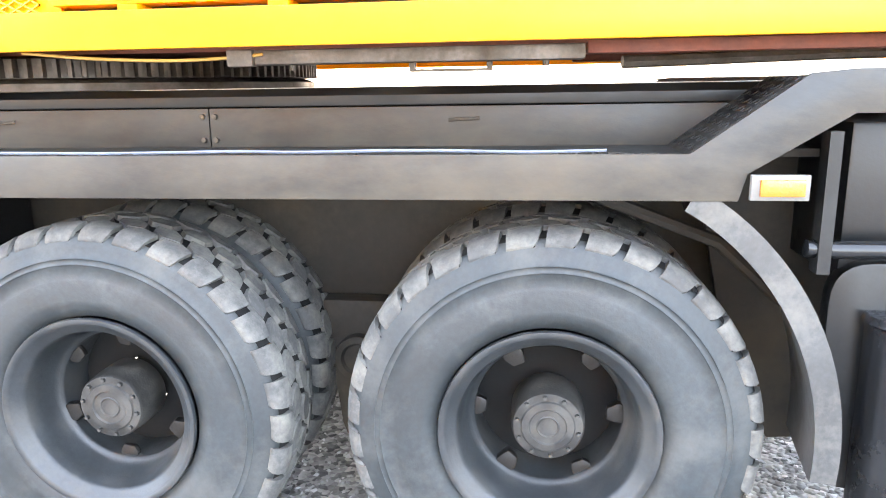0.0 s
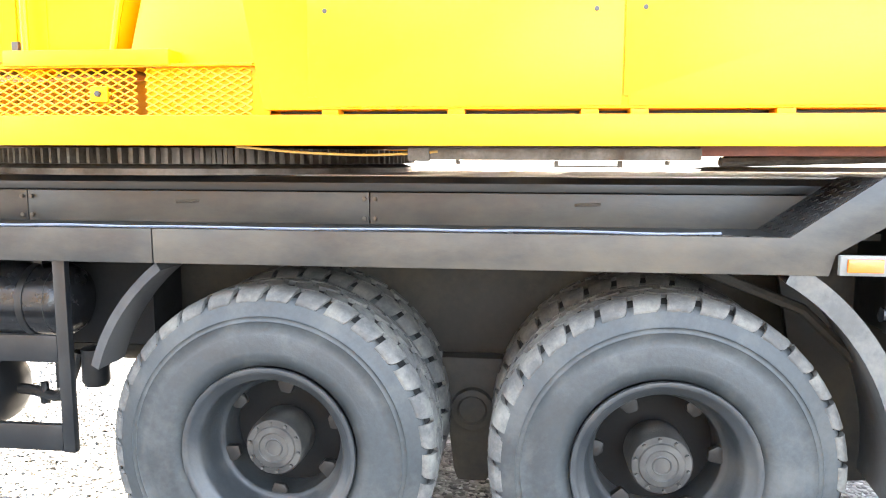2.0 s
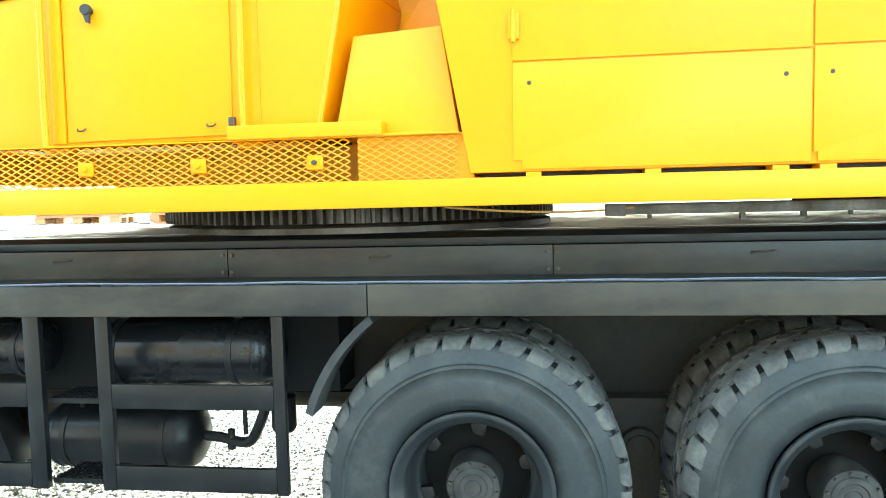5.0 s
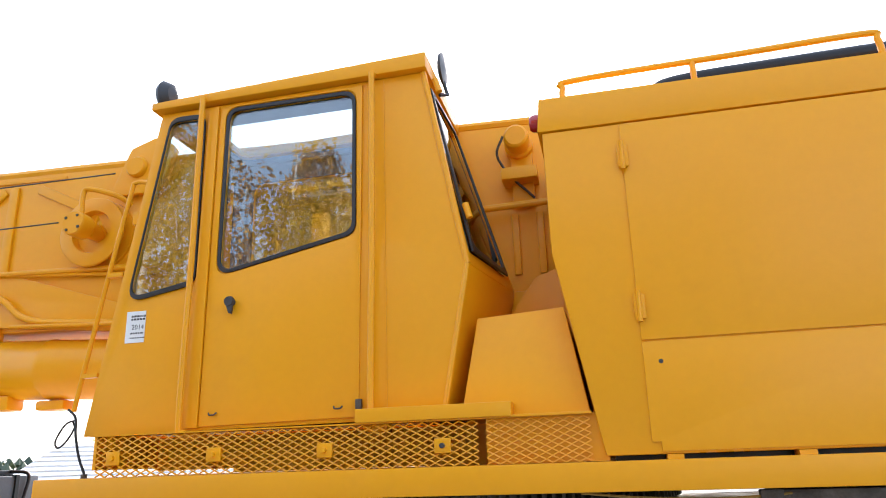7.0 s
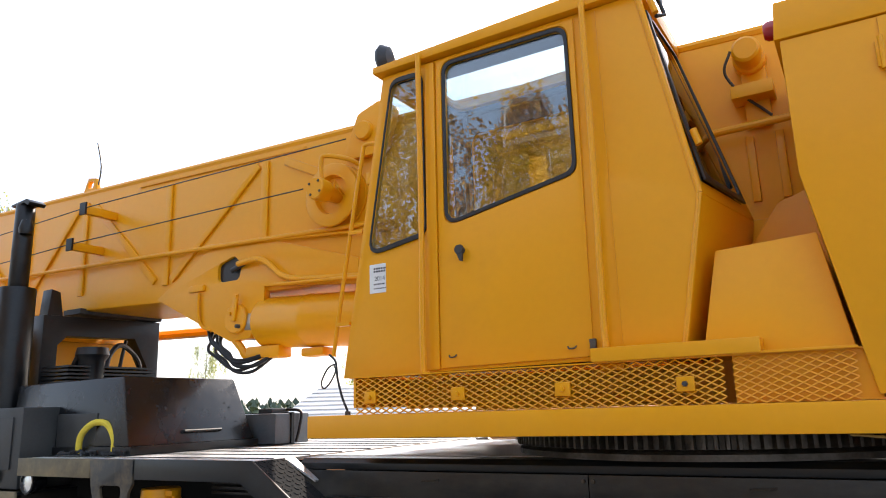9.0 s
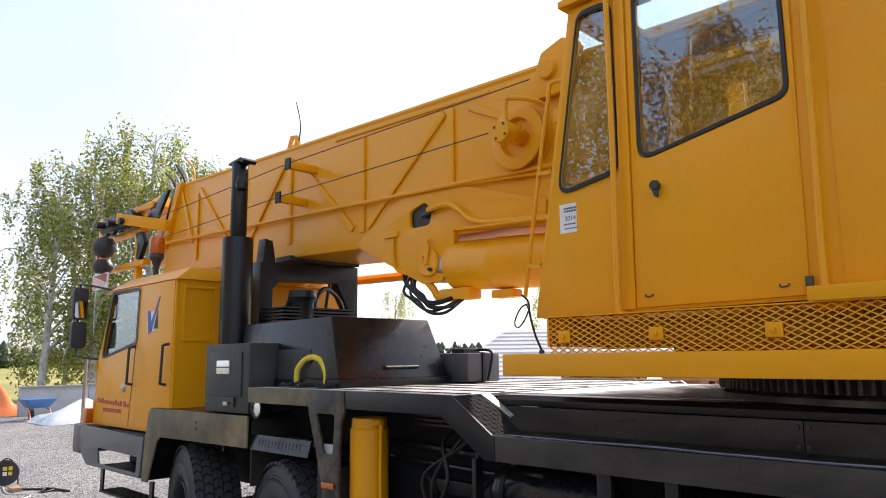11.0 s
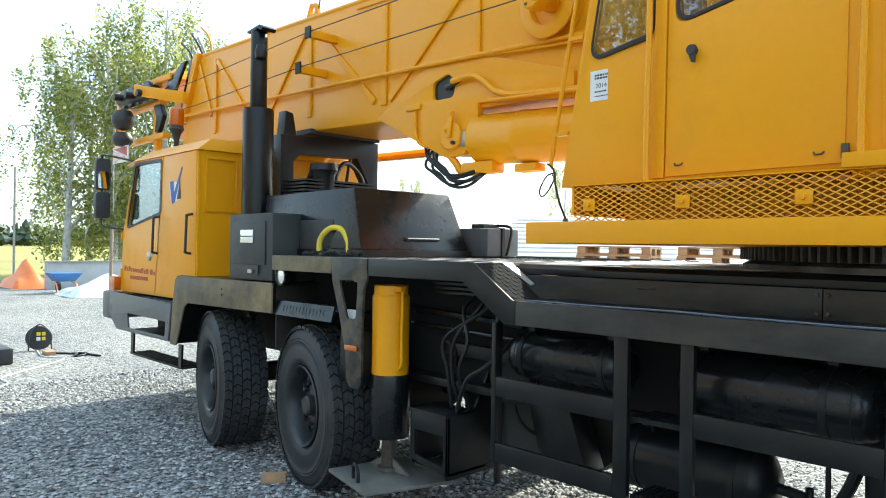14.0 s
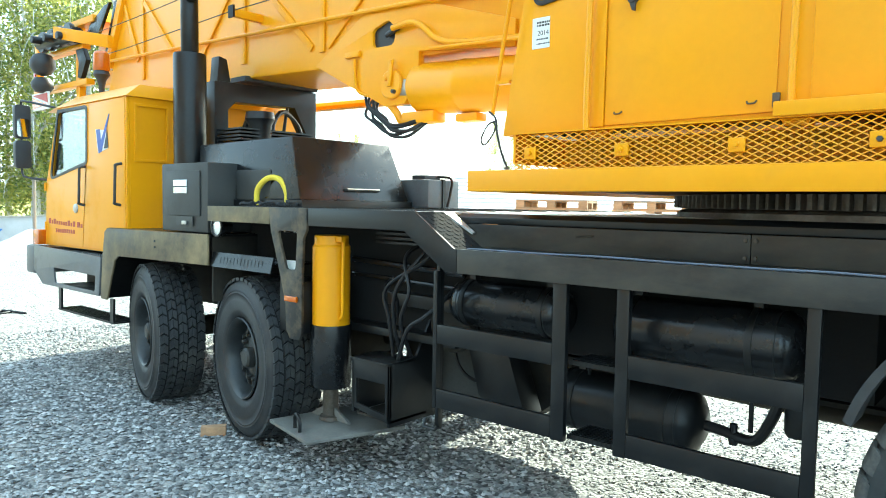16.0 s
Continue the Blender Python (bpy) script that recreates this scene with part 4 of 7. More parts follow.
part("step_side", Geo().prism([(2.62, 0.42), (3.1, 0.42), (3.1, 1.08), (2.98, 1.04), (2.86, 0.83), (2.62, 0.80)], -3.79, -3.77, "x"), BLACK, box, bevel=0.003)
part("step_side", Geo().box(-4.11, -4.09, 2.62, 2.95, 0.46, 0.80), BLACK, box)
for k, (x0, x1, z1) in enumerate(((-3.90, -3.60, 1.66), (-3.86, -3.66, 1.60), (-3.80, -3.78, 1.55))):
    part("hydraulic_hose", Geo().tube(smooth_path([(x0, 2.78 + 0.03 * k, 0.82), (x0 - 0.02, 2.76, 1.05), (x0 + 0.05 * (k - 1), 2.76, 1.25), (x1 - 0.06, 2.82, 1.45), (x1, 2.95, z1)], 7), 0.013, 8), HOSE, crane, "glossy black hose")
part("hydraulic_hose", Geo().tube(smooth_path([(-3.98, 2.9, 1.05), (-3.95, 2.85, 1.18), (-4.05, 2.85, 1.24), (-4.08, 2.95, 1.30)], 7), 0.010, 8), HOSE, crane)
part("hydraulic_hose", Geo().tube(smooth_path([(-3.8, 2.72, 0.82), (-3.72, 2.72, 1.02), (-3.62, 2.75, 1.1), (-3.55, 2.85, 1.2), (-3.52, 2.96, 1.3)], 7), 0.013, 8), HOSE, crane)
for k in range(5):
    part("inner_slat", Geo().box(-4.2, -3.62, 2.90, 2.93, 1.52 + 0.03 * k, 1.535 + 0.03 * k), BLACK, crane)
part("inner_beam", Geo().box(-4.1, -3.45, 2.92, 2.99, 1.12, 1.20), BLACK, crane, bevel=0.004)
part("inner_beam", Geo().box(-4.5, -3.45, 2.85, 2.99, 0.92, 0.97), BLACK, crane, bevel=0.004)
part("inner_disc", Geo().revolve([(0.0, 2.96), (0.10, 2.96), (0.13, 2.94), (0.16, 2.955), (0.17, 2.99)], (-3.58, 0, 1.03), seg=28), CHASSIS, crane)
part("hose_hook", Geo().tube([(-3.47, 2.62, 0.55), (-3.47, 2.60, 0.505), (-3.38, 2.60, 0.505), (-3.36, 2.60, 0.53)], 0.012, 8), BLACK, crane)

part("gear_cover", Geo().prism(rounded([(-3.95, 0.99), (-3.22, 0.99), (-3.22, 0.50), (-3.95, 0.50)], 0.05, 4), 3.20, 3.24), COVERM, crane, "dull grey cover panel", bevel=0.006)
part("cover_ring", Geo().tube([(-3.55 + 0.19 * math.cos(t), 3.195, 0.84 + 0.19 * math.sin(t)) for t in np.linspace(3.3, 6.2, 14).tolist()], 0.012, 8), BLACK, crane)
part("inner_pipe", Geo().tube([(-4.45, 2.93, 1.40), (-3.45, 2.93, 1.36)], 0.022, 8), BLACKGLOSS, crane)
part("inner_pipe", Geo().tube([(-4.45, 2.93, 1.30), (-3.45, 2.93, 1.27)], 0.016, 8), BLACKGLOSS, crane)
# ---- side guard frame, ladder and tanks ----
def guard_frame(Y, far):
    for x, w in ((-3.378, 0.028), (-2.597, 0.075), (-2.257, 0.062), (-1.461, 0.05)):
        part("guard_post", Geo().box(x, x + w, *sorted((Y(2.567), Y(2.60))), 0.64, 1.415), BLACK, crane, "black guard post", bevel=0.004)
    for x0, x1 in ((-3.349, -2.598), (-2.194, -1.462)):
        for z0, z1 in ((1.008, 1.116), (0.645, 0.752)):
            part("guard_bar", Geo().box(x0, x1, *sorted((Y(2.568), Y(2.596))), z0, z1), BLACK, crane, "black guard bar", bevel=0.004)
    for z in (1.02, 0.655):
        g = Geo()
        for k in range(9):
            y = 2.60 + 0.024 * k
            g.box(-2.52, -2.258, *sorted((Y(y), Y(y + 0.006))), z, z + 0.022)
        for k in range(10):
            x = -2.50 + 0.024 * k
            g.box(x, x + 0.006, *sorted((Y(2.60), Y(2.80))), z + 0.001, z + 0.025)
        tagged(part("ladder_step", g, BLACK, crane, "open grating step", smooth=0), kind="stuff")
guard_frame(lambda y: y, False)
part("front_guard_leg", Geo().box(-3.40, -3.378, 2.62, 2.66, 0.50, 1.63), BLACK, crane, bevel=0.003)


def tank(name, x0, x1, y, z, r, mat, straps):
    prof = [(0.0, x0), (r * 0.55, x0 + 0.012), (r * 0.85, x0 + 0.04), (r * 0.985, x0 + 0.075), (r, x0 + 0.085), (r, x1 - 0.085), (r * 0.985, x1 - 0.075), (r * 0.85, x1 - 0.04), (r * 0.55, x1 - 0.012), (0.0, x1)]
    t = part(name, Geo().revolve(prof, (0, y, z), "x", 40), mat, crane, "glossy black air tank", smooth=50)
    for x in straps:
        part("strap", Geo().revolve([(r, x), (r + 0.005, x), (r + 0.005, x + 0.03), (r, x + 0.03)], (0, y, z), "x", 40, True), BLACK, t)
        part("strap_bracket", Geo().box(x - 0.005, x + 0.035, y - 0.02, y + 0.03, z + r, z + r + 0.05), BLACK, t)
    for x in (x0 + 0.10, x1 - 0.10):
        part("weld_seam", Geo().revolve([(r - 0.001, x - 0.004), (r + 0.002, x), (r - 0.001, x + 0.004)], (0, y, z), "x", 40), BLACK, t)
    return t


tank("air_tank", -3.45, -2.66, 2.86, 1.215, 0.135, BLACKGLOSS, (-3.33, -2.80))
tank("air_tank", -2.40, -1.52, 2.87, 1.20, 0.155, BLACKGLOSS, (-2.30, -1.74))
tank("air_tank", -2.86, -2.02, 3.08, 0.72, 0.165, BLACK, (-2.72, -2.2))
tank("air_tank", -3.0, -2.0, 2 * YC - 2.95, 1.2, 0.15, BLACKGLOSS, (-2.8, -2.2))
part("pipe_fitting", Geo().tube(smooth_path([(-2.06, 3.08, 0.72), (-1.94, 3.08, 0.71), (-1.84, 3.05, 0.70), (-1.76, 3.02, 0.72), (-1.70, 3.0, 0.82), (-1.66, 3.0, 0.93)], 5), 0.026, 10), BLACK, crane, "bent pipe fitting")
part("drain_valve", Geo().revolve([(0.0, 0.66), (0.02, 0.66), (0.024, 0.69), (0.018, 0.70), (0.018, 0.76)], (-1.88, 3.06, 0), "z", 10), BLACK, crane)
part("air_dryer", Geo().revolve([(0.0, 0.78), (0.05, 0.78), (0.06, 0.80), (0.06, 0.95), (0.0, 0.96)], (-1.58, 3.0, 0), "z", 20), BLACK, crane)
part("air_pipe", Geo().tube([(-1.80, 3.05, 0.98), (-1.80, 3.05, 0.74)], 0.012, 8), BLACK, crane)
part("air_pipe", Geo().tube(smooth_path([(-2.60, 2.95, 0.90), (-2.55, 2.9, 0.96), (-2.35, 2.9, 0.955), (-2.05, 2.95, 0.97)], 5), 0.011, 8), BLACK, crane)
# near-black sheet; the shade behind the tanks is painted into it
part("tank_floor", Geo().box(-3.45, -1.3, 3.02, 3.29, 0.97, 1.5), SHADEBLACK, crane, "chassis side behind the tanks, coloured as deep shade")
# gearbox and prop shafts under the middle
part("gearbox", Geo().prism(rounded([(-4.3, 1.0), (-3.0, 1.0), (-2.9, 0.7), (-3.2, 0.45), (-4.0, 0.42), (-4.35, 0.65)], 0.06, 4), 3.35, 4.3), CHASSIS, crane, "oily gearbox casing", bevel=0.02)
part("gearbox_bracket", Geo().prism([(-3.5, 0.95), (-3.2, 0.95), (-3.05, 0.55), (-3.25, 0.50), (-3.4, 0.62)], 3.02, 3.2), BLACK, crane, bevel=0.01)
part("prop_shaft", Geo().tube([(-2.95, YC, 0.72), (-0.7, YC, 0.66)], 0.06, 14), CHASSIS, crane)
part("prop_shaft", Geo().tube([(-5.2, YC, 0.62), (-4.3, YC, 0.70)], 0.06, 14), CHASSIS, crane)

# ---- driver cab ----
SIDE = [(-9.12, 1.28), (-7.18, 1.28), (-7.18, 2.715), (-8.72, 2.715), (-9.06, 1.93)]
WIN = [(-8.92, 1.99), (-8.02, 2.14), (-8.00, 2.68), (-8.70, 2.68)]
CY1 = 4.75
dcab = part("driver_cab", Geo().plate(SIDE, [rounded(WIN, 0.05)], 2.62, 2.65), YELLOW, crane, "yellow driver cab", bevel=0.004)
part("cab_side", Geo().plate(SIDE, [rounded(WIN, 0.05)], CY1 - 0.03, CY1), YELLOW, dcab)
part("cab_rear", Geo().box(-7.21, -7.18, 2.651, CY1 - 0.031, 1.28, 2.715), YELLOW, dcab)
part("cab_floor", Geo().box(-9.11, -7.215, 2.66, CY1 - 0.04, 1.27, 1.31), DARKPLASTIC, dcab)
roof = Geo().add([(-8.78, 2.60, 2.716), (-7.15, 2.60, 2.716), (-7.15, CY1 + 0.02, 2.716), (-8.78, CY1 + 0.02, 2.716), (-8.60, 2.76, 2.84), (-7.20, 2.76, 2.84), (-7.20, CY1 - 0.14, 2.84), (-8.60, CY1 - 0.14, 2.84), (-9.05, 2.64, 2.70), (-9.05, CY1 - 0.02, 2.70)],
                 [(4, 5, 6, 7), (0, 1, 5, 4), (1, 2, 6, 5), (2, 3, 7, 6), (8, 0, 4), (3, 9, 7), (8, 4, 7, 9), (0, 8, 9, 3, 2, 1)])
part("cab_roof", roof, YELLOW, dcab, "pale yellow chamfered roof", bevel=0.012)
part("cab_front_low", Geo().hexa([(-9.12, 2.651, 1.28), (-9.09, 2.651, 1.28), (-9.09, CY1 - 0.031, 1.28), (-9.12, CY1 - 0.031, 1.28)], [(-9.06, 2.651, 1.93), (-9.03, 2.651, 1.93), (-9.03, CY1 - 0.031, 1.93), (-9.06, CY1 - 0.031, 1.93)]), YELLOW, dcab)
for y in (2.64, CY1 - 0.06):
    part("pillar", Geo().hexa([(-9.06, y + 0.012, 1.93), (-9.0, y + 0.012, 1.93), (-9.0, y + 0.05, 1.93), (-9.06, y + 0.05, 1.93)], [(-8.74, y + 0.012, 2.712), (-8.68, y + 0.012, 2.712), (-8.68, y + 0.05, 2.712), (-8.74, y + 0.05, 2.712)]), GASKET, dcab)
ws = part("windscreen", Geo().hexa([(-9.05, 2.70, 1.935), (-9.045, 2.70, 1.935), (-9.045, CY1 - 0.07, 1.935), (-9.05, CY1 - 0.07, 1.935)], [(-8.73, 2.70, 2.71), (-8.725, 2.70, 2.71), (-8.725, CY1 - 0.07, 2.71), (-8.73, CY1 - 0.07, 2.71)]), GLASS, dcab)
ws.visible_shadow = False
for y in (2.628, CY1 - 0.02):
    p = part("side_window", Geo().prism(rounded(inset(WIN, 0.005), 0.05), y, y + 0.006), GLASS, dcab, "glass reflecting birches")
    p.visible_shadow = False
part("window_gasket", Geo().plate(rounded(inset(WIN, -0.028), 0.06), [rounded(inset(WIN, 0.018), 0.05)], 2.608, 2.6195), GASKET, dcab)
part("door", Geo().plate([(-9.085, 1.30), (-8.14, 1.30), (-7.965, 2.705), (-8.71, 2.705), (-9.04, 1.94)], [rounded(inset(WIN, -0.03), 0.06)], 2.612, 2.6195), YELLOW, dcab, "yellow cab door", bevel=0.003)
part("rear_quarter_panel", Geo().prism([(-8.13, 1.30), (-7.20, 1.30), (-7.20, 2.705), (-7.955, 2.705)], 2.613, 2.6195), YELLOW, dcab, bevel=0.003)
for x, z0, z1 in ((-8.05, 1.72, 2.10), (-7.27, 1.73, 2.11)):
    part("grab_handle", Geo().tube(smooth_path([(x - 0.02, 2.612, z0), (x - 0.03, 2.56, z0 + 0.015), (x - 0.02, 2.555, z0 + 0.05), (x + 0.0, 2.555, z1 - 0.05), (x + 0.0, 2.56, z1 - 0.015), (x + 0.01, 2.612, z1)], 5), 0.013, 8), DARKPLASTIC, dcab, "black grab handle")
part("door_lock", Geo().revolve([(0.0, 2.59), (0.03, 2.592), (0.045, 2.60), (0.05, 2.612)], (-8.28, 0, 1.685), seg=20), STEEL, dcab, "chrome door lock")
for z in (1.44, 1.86):
    part("door_hinge", Geo().tube([(-9.06, 2.607, z), (-9.06, 2.607, z + 0.09)], 0.014, 8), YELLOW, dcab)
# blue and white mark on the panel
part("company_mark", Geo().prism([(-7.80, 2.45), (-7.585, 2.43), (-7.54, 2.26), (-7.75, 2.22)], 2.6105, 2.6125), WHITE, dcab, "white ground of the painted mark")
part("company_mark", Geo().prism([(-7.785, 2.445), (-7.70, 2.445), (-7.685, 2.33), (-7.515, 2.575), (-7.495, 2.575), (-7.665, 2.235), (-7.735, 2.215)], 2.6085, 2.6103), BLUEPRINT, dcab, "blue mark")
part("company_mark", Geo().prism([(-7.62, 2.26), (-7.525, 2.265), (-7.55, 2.44)], 2.6087, 2.6101), DARKPRINT, dcab, "dark triangle of the mark")
g = Geo()
rnd = random.Random(3)
x = -8.98
for w in (0.05, 0.02, 0.05, 0.03, 0.04, 0.03, 0.03, 0.03, 0.05, 0.03, 0.05, 0.0, 0.06, 0.04):
    if w:
        g.box(x, x + w, 2.6085, 2.6115, 1.465 - 0.05 * (x + 9) * 0.6 + 0.05, 1.465 - 0.05 * (x + 9) * 0.6 + (0.105 if w in (0.05, 0.06) else 0.088))
    x += w + 0.026
tagged(part("door_lettering", g, REDPRINT, dcab, "dark red lettering bars"), kind="stuff")
g = Geo()
for k in range(9):
    g.box(-8.80 + 0.055 * k, -8.765 + 0.055 * k, 2.6085, 2.6115, 1.425, 1.465)
tagged(part("door_lettering", g, REDPRINT, dcab, "small red lettering bars"), kind="stuff")
# rear wall panel, vents
part("rear_panel", Geo().plate([(2.69, 2.13), (3.02, 2.13), (3.02, 2.66), (2.69, 2.66)], [[(2.715, 2.155), (2.995, 2.155), (2.995, 2.635), (2.715, 2.635)]], -7.179, -7.165, "x"), YELLOW, dcab, "raised yellow frame on the rear wall", bevel=0.004)
for k in range(5):
    part("vent_slat", Geo().box(-7.30, -7.22, 2.600, 2.612, 1.33 + 0.03 * k, 1.345 + 0.03 * k), YELLOW, dcab)
# mirrors
for z0, z1 in ((2.42, 2.78), (2.10, 2.40)):
    mir = part("wing_mirror", Geo().prism(rounded([(2.385, z0), (2.545, z0), (2.545, z1), (2.385, z1)], 0.04, 4), -9.33, -9.25, "x"), DARKPLASTIC, dcab, "black wing mirror", bevel=0.012)
    if z0 > 2.41:
        part("mirror_glass", Geo().prism(rounded([(2.405, z0 + 0.02), (2.525, z0 + 0.02), (2.525, z1 - 0.15), (2.405, z1 - 0.15)], 0.03, 4), -9.2495, -9.246, "x"), MIRROR, mir)
part("mirror_arm", Geo().tube(smooth_path([(-8.78, 2.62, 2.73), (-9.1, 2.45, 2.80), (-9.29, 2.46, 2.79), (-9.29, 2.46, 2.4), (-9.29, 2.46, 2.06), (-9.2, 2.5, 2.0), (-9.05, 2.62, 1.98)], 5), 0.012, 8), DARKPLASTIC, dcab)
part("guide_rod", Geo().tube([(-9.38, 2.60, 1.27), (-9.36, 2.60, 2.0)], 0.02, 8), GREYSTEEL, dcab, "pale width rod")
part("driver_seat", Geo().box(-8.2, -7.7, 2.85, 3.4, 1.35, 1.75).box(-7.8, -7.65, 2.85, 3.4, 1.75, 2.4), DARKPLASTIC, dcab, bevel=0.04)
part("steering_wheel", Geo().tube([(-8.62 + 0.07 * math.sin(t), 3.12 + 0.23 * math.cos(t), 2.0 + 0.22 * math.sin(t)) for t in np.linspace(0, 2 * math.pi, 24).tolist()[:-1]], 0.016, 8, closed=True), DARKPLASTIC, dcab)
part("corner_lamp", Geo().box(-9.28, -9.13, 2.55, 2.68, 1.28, 1.44), AMBER, dcab, "amber corner lamp", bevel=0.01)
# roof beacon
bc = part("beacon", Geo().revolve([(0.0, 3.14), (0.07, 3.14), (0.085, 3.10), (0.05, 3.05), (0.03, 2.98), (0.03, 2.83)], (-9.0 + 0.45, 3.0, 0), "z", 20), DARKPLASTIC, dcab, "amber rotating beacon")
part("beacon_lens", Geo().revolve([(0.075, 3.14), (0.085, 3.16), (0.08, 3.32), (0.06, 3.345), (0.0, 3.35)], (-8.55, 3.0, 0), "z", 20), AMBER, bc, "amber dome")
# exhaust stack
ex = part("exhaust_silencer", Geo().revolve([(0.0, 1.75), (0.137, 1.75), (0.14, 1.77), (0.14, 3.045), (0.136, 3.065), (0.07, 3.075), (0.07, 3.12)], (-6.62, 2.93, 0), "z", 32), BLACK, crane, "tall black exhaust silencer")
part("exhaust_pipe", Geo().revolve([(0.068, 3.03), (0.075, 3.04), (0.075, 3.77), (0.070, 3.78), (0.06, 3.77), (0.06, 3.3)], (-6.62, 2.93, 0), "z", 24), BLACK, ex)
part("rain_cap", Geo().prism(rounded([(-6.72, 3.785), (-6.50, 3.805), (-6.44, 3.77), (-6.47, 3.745), (-6.52, 3.775), (-6.72, 3.765)], 0.006, 2), 2.86, 3.0), BLACK, ex, bevel=0.003)
part("clamp", Geo().revolve([(0.0, 3.50), (0.05, 3.51), (0.06, 3.56), (0.04, 3.63), (0.0, 3.64)], (-6.53, 2.90, 0), "z", 14), BLACK, ex)
# heater box with lamp panel
hb = part("heater_box", Geo().box(-6.50, -5.78, 2.60, 3.05, 1.53, 2.085), HEATERM, crane, "grey-black heater box", bevel=0.015)
part("front_panel", Geo().box(-6.40, -5.88, 2.588, 2.599, 1.66, 2.02), HEATERM, hb, bevel=0.008)
part("lamp_panel", Geo().box(-6.27, -6.06, 2.578, 2.588, 1.84, 1.95), LAMPGLASS, hb, "bright lamp glass", bevel=0.004)
part("lamp_bar", Geo().box(-6.27, -6.06, 2.574, 2.579, 1.89, 1.90), DARKPLASTIC, hb)
# no hole is cut: a black patch paints the shade inside it
part("opening", Geo().box(-6.22, -5.98, 2.584, 2.588, 1.58, 1.655), GASKET, hb)
part("knob", Geo().box(-6.12, -6.05, 2.565, 2.586, 1.59, 1.62), STEEL, hb, bevel=0.004)
part("battery_box", Geo().box(-5.76, -5.30, 2.84, 3.2, 1.75, 2.03), HEATERM, crane, "low black battery box", bevel=0.01)
# engine hood
hood = part("engine_hood", Geo().hexa([(-6.4, 2.86, 1.80), (-4.92, 2.83, 1.80), (-4.92, 3.96, 1.80), (-6.4, 3.96, 1.80)], [(-6.4, 2.90, 2.26), (-5.06, 2.86, 2.27), (-5.06, 3.86, 2.27), (-6.4, 3.9, 2.26)]), HOODM, crane, "dented black engine hood", bevel=0.012)
part("hood_base", Geo().box(-6.4, -4.90, 2.83, 3.98, 1.745, 1.80), BLACK, hood, bevel=0.004)
part("hood_handle", Geo().tube([(-4.95, 3.28, 1.88), (-4.925, 3.28, 1.885), (-4.925, 3.62, 1.885), (-4.95, 3.62, 1.88)], 0.012, 8), BLACK, hood)
rnd = random.Random(8)
for k in range(22):
    y, z = rnd.uniform(2.95, 3.8), rnd.uniform(1.86, 2.24)
    x = -4.92 - 0.30 * (z - 1.80)
    part("rivet", Geo().revolve([(0.0, x + 0.007), (0.004, x + 0.006), (0.006, x - 0.002)], (0, y, z), "x", 8), BLACKGLOSS, hood)
for k in range(5):
    part("hood_louvre", Geo().box(-6.38, -6.02, 3.05, 3.85, 2.275 + 0.03 * k, 2.290 + 0.03 * k), BLACK, hood)
# boom rest
rest = part("boom_rest", Geo().plate([(3.16, 1.75), (3.16, 2.87), (4.32, 2.90), (4.32, 1.75), (4.20, 1.75), (4.20, 2.46), (4.05, 2.72), (3.38, 2.70), (3.30, 2.62), (3.30, 1.75)], [], -6.75, -6.60, "x"), BLACK, crane, "black steel boom rest frame", bevel=0.006)
part("rest_pad", Geo().box(-6.80, -6.55, 3.45, 4.3, 2.905, 2.95), RUBBER_F, rest)
part("rest_horn", Geo().prism([(3.20, 2.87), (3.34, 2.87), (3.30, 3.08), (3.22, 3.10)], -6.75, -6.62, "x"), BLACK, rest, bevel=0.006)
part("rest_strut", Geo().tube([(-6.68, 3.25, 1.8), (-6.2, 3.25, 2.5)], 0.03, 8), BLACK, rest)
part("gear_lever", Geo().tube(smooth_path([(-6.4, 3.75, 2.27), (-6.4, 3.78, 2.5), (-6.45, 3.85, 2.68)], 5), 0.016, 8), HOSE, rest)
part("air_intake", Geo().revolve([(0.0, 2.56), (0.12, 2.56), (0.13, 2.50), (0.10, 2.45), (0.10, 2.27)], (-6.1, 3.3, 0), "z", 20), BLACK, rest)
part("intake_hose", Geo().tube(smooth_path([(-6.2, 3.5, 2.3), (-6.25, 3.55, 2.5), (-6.3, 3.7, 2.62), (-6.4, 3.95, 2.5), (-6.42, 4.0, 2.28)], 6), 0.022, 8), HOSE, rest)
# fuel tank
ft = part("fuel_tank", Geo().box(-5.25, -4.75, 4.02, 4.42, 1.75, 1.99), TANKGREY, crane, "blue-grey fuel tank", bevel=0.02)
part("tank_strap", Geo().box(-5.26, -4.735, 4.19, 4.22, 1.75, 1.996), BLACK, ft)
part("filler_cap", Geo().box(-5.0, -4.85, 4.08, 4.28, 1.99, 2.03), DARKPLASTIC, ft, bevel=0.008)
part("filler_hose", Geo().tube(smooth_path([(-4.85, 4.25, 2.02), (-4.74, 4.30, 2.0), (-4.73, 4.28, 1.88), (-4.73, 4.24, 1.76)], 5), 0.012, 8), HOSE, ft)
# lifting sling on the deck, a thing of its own
single("lifting_sling", Geo().tube(smooth_path([(-5.42, 2.80, 1.76), (-5.40, 2.80, 1.88), (-5.30, 2.82, 1.96), (-5.18, 2.84, 1.95), (-5.11, 2.85, 1.86), (-5.10, 2.85, 1.76)], 7), 0.022, 10), SLING, "yellow lifting sling loop on the deck", "sling")
g = Geo()
rnd = random.Random(4)
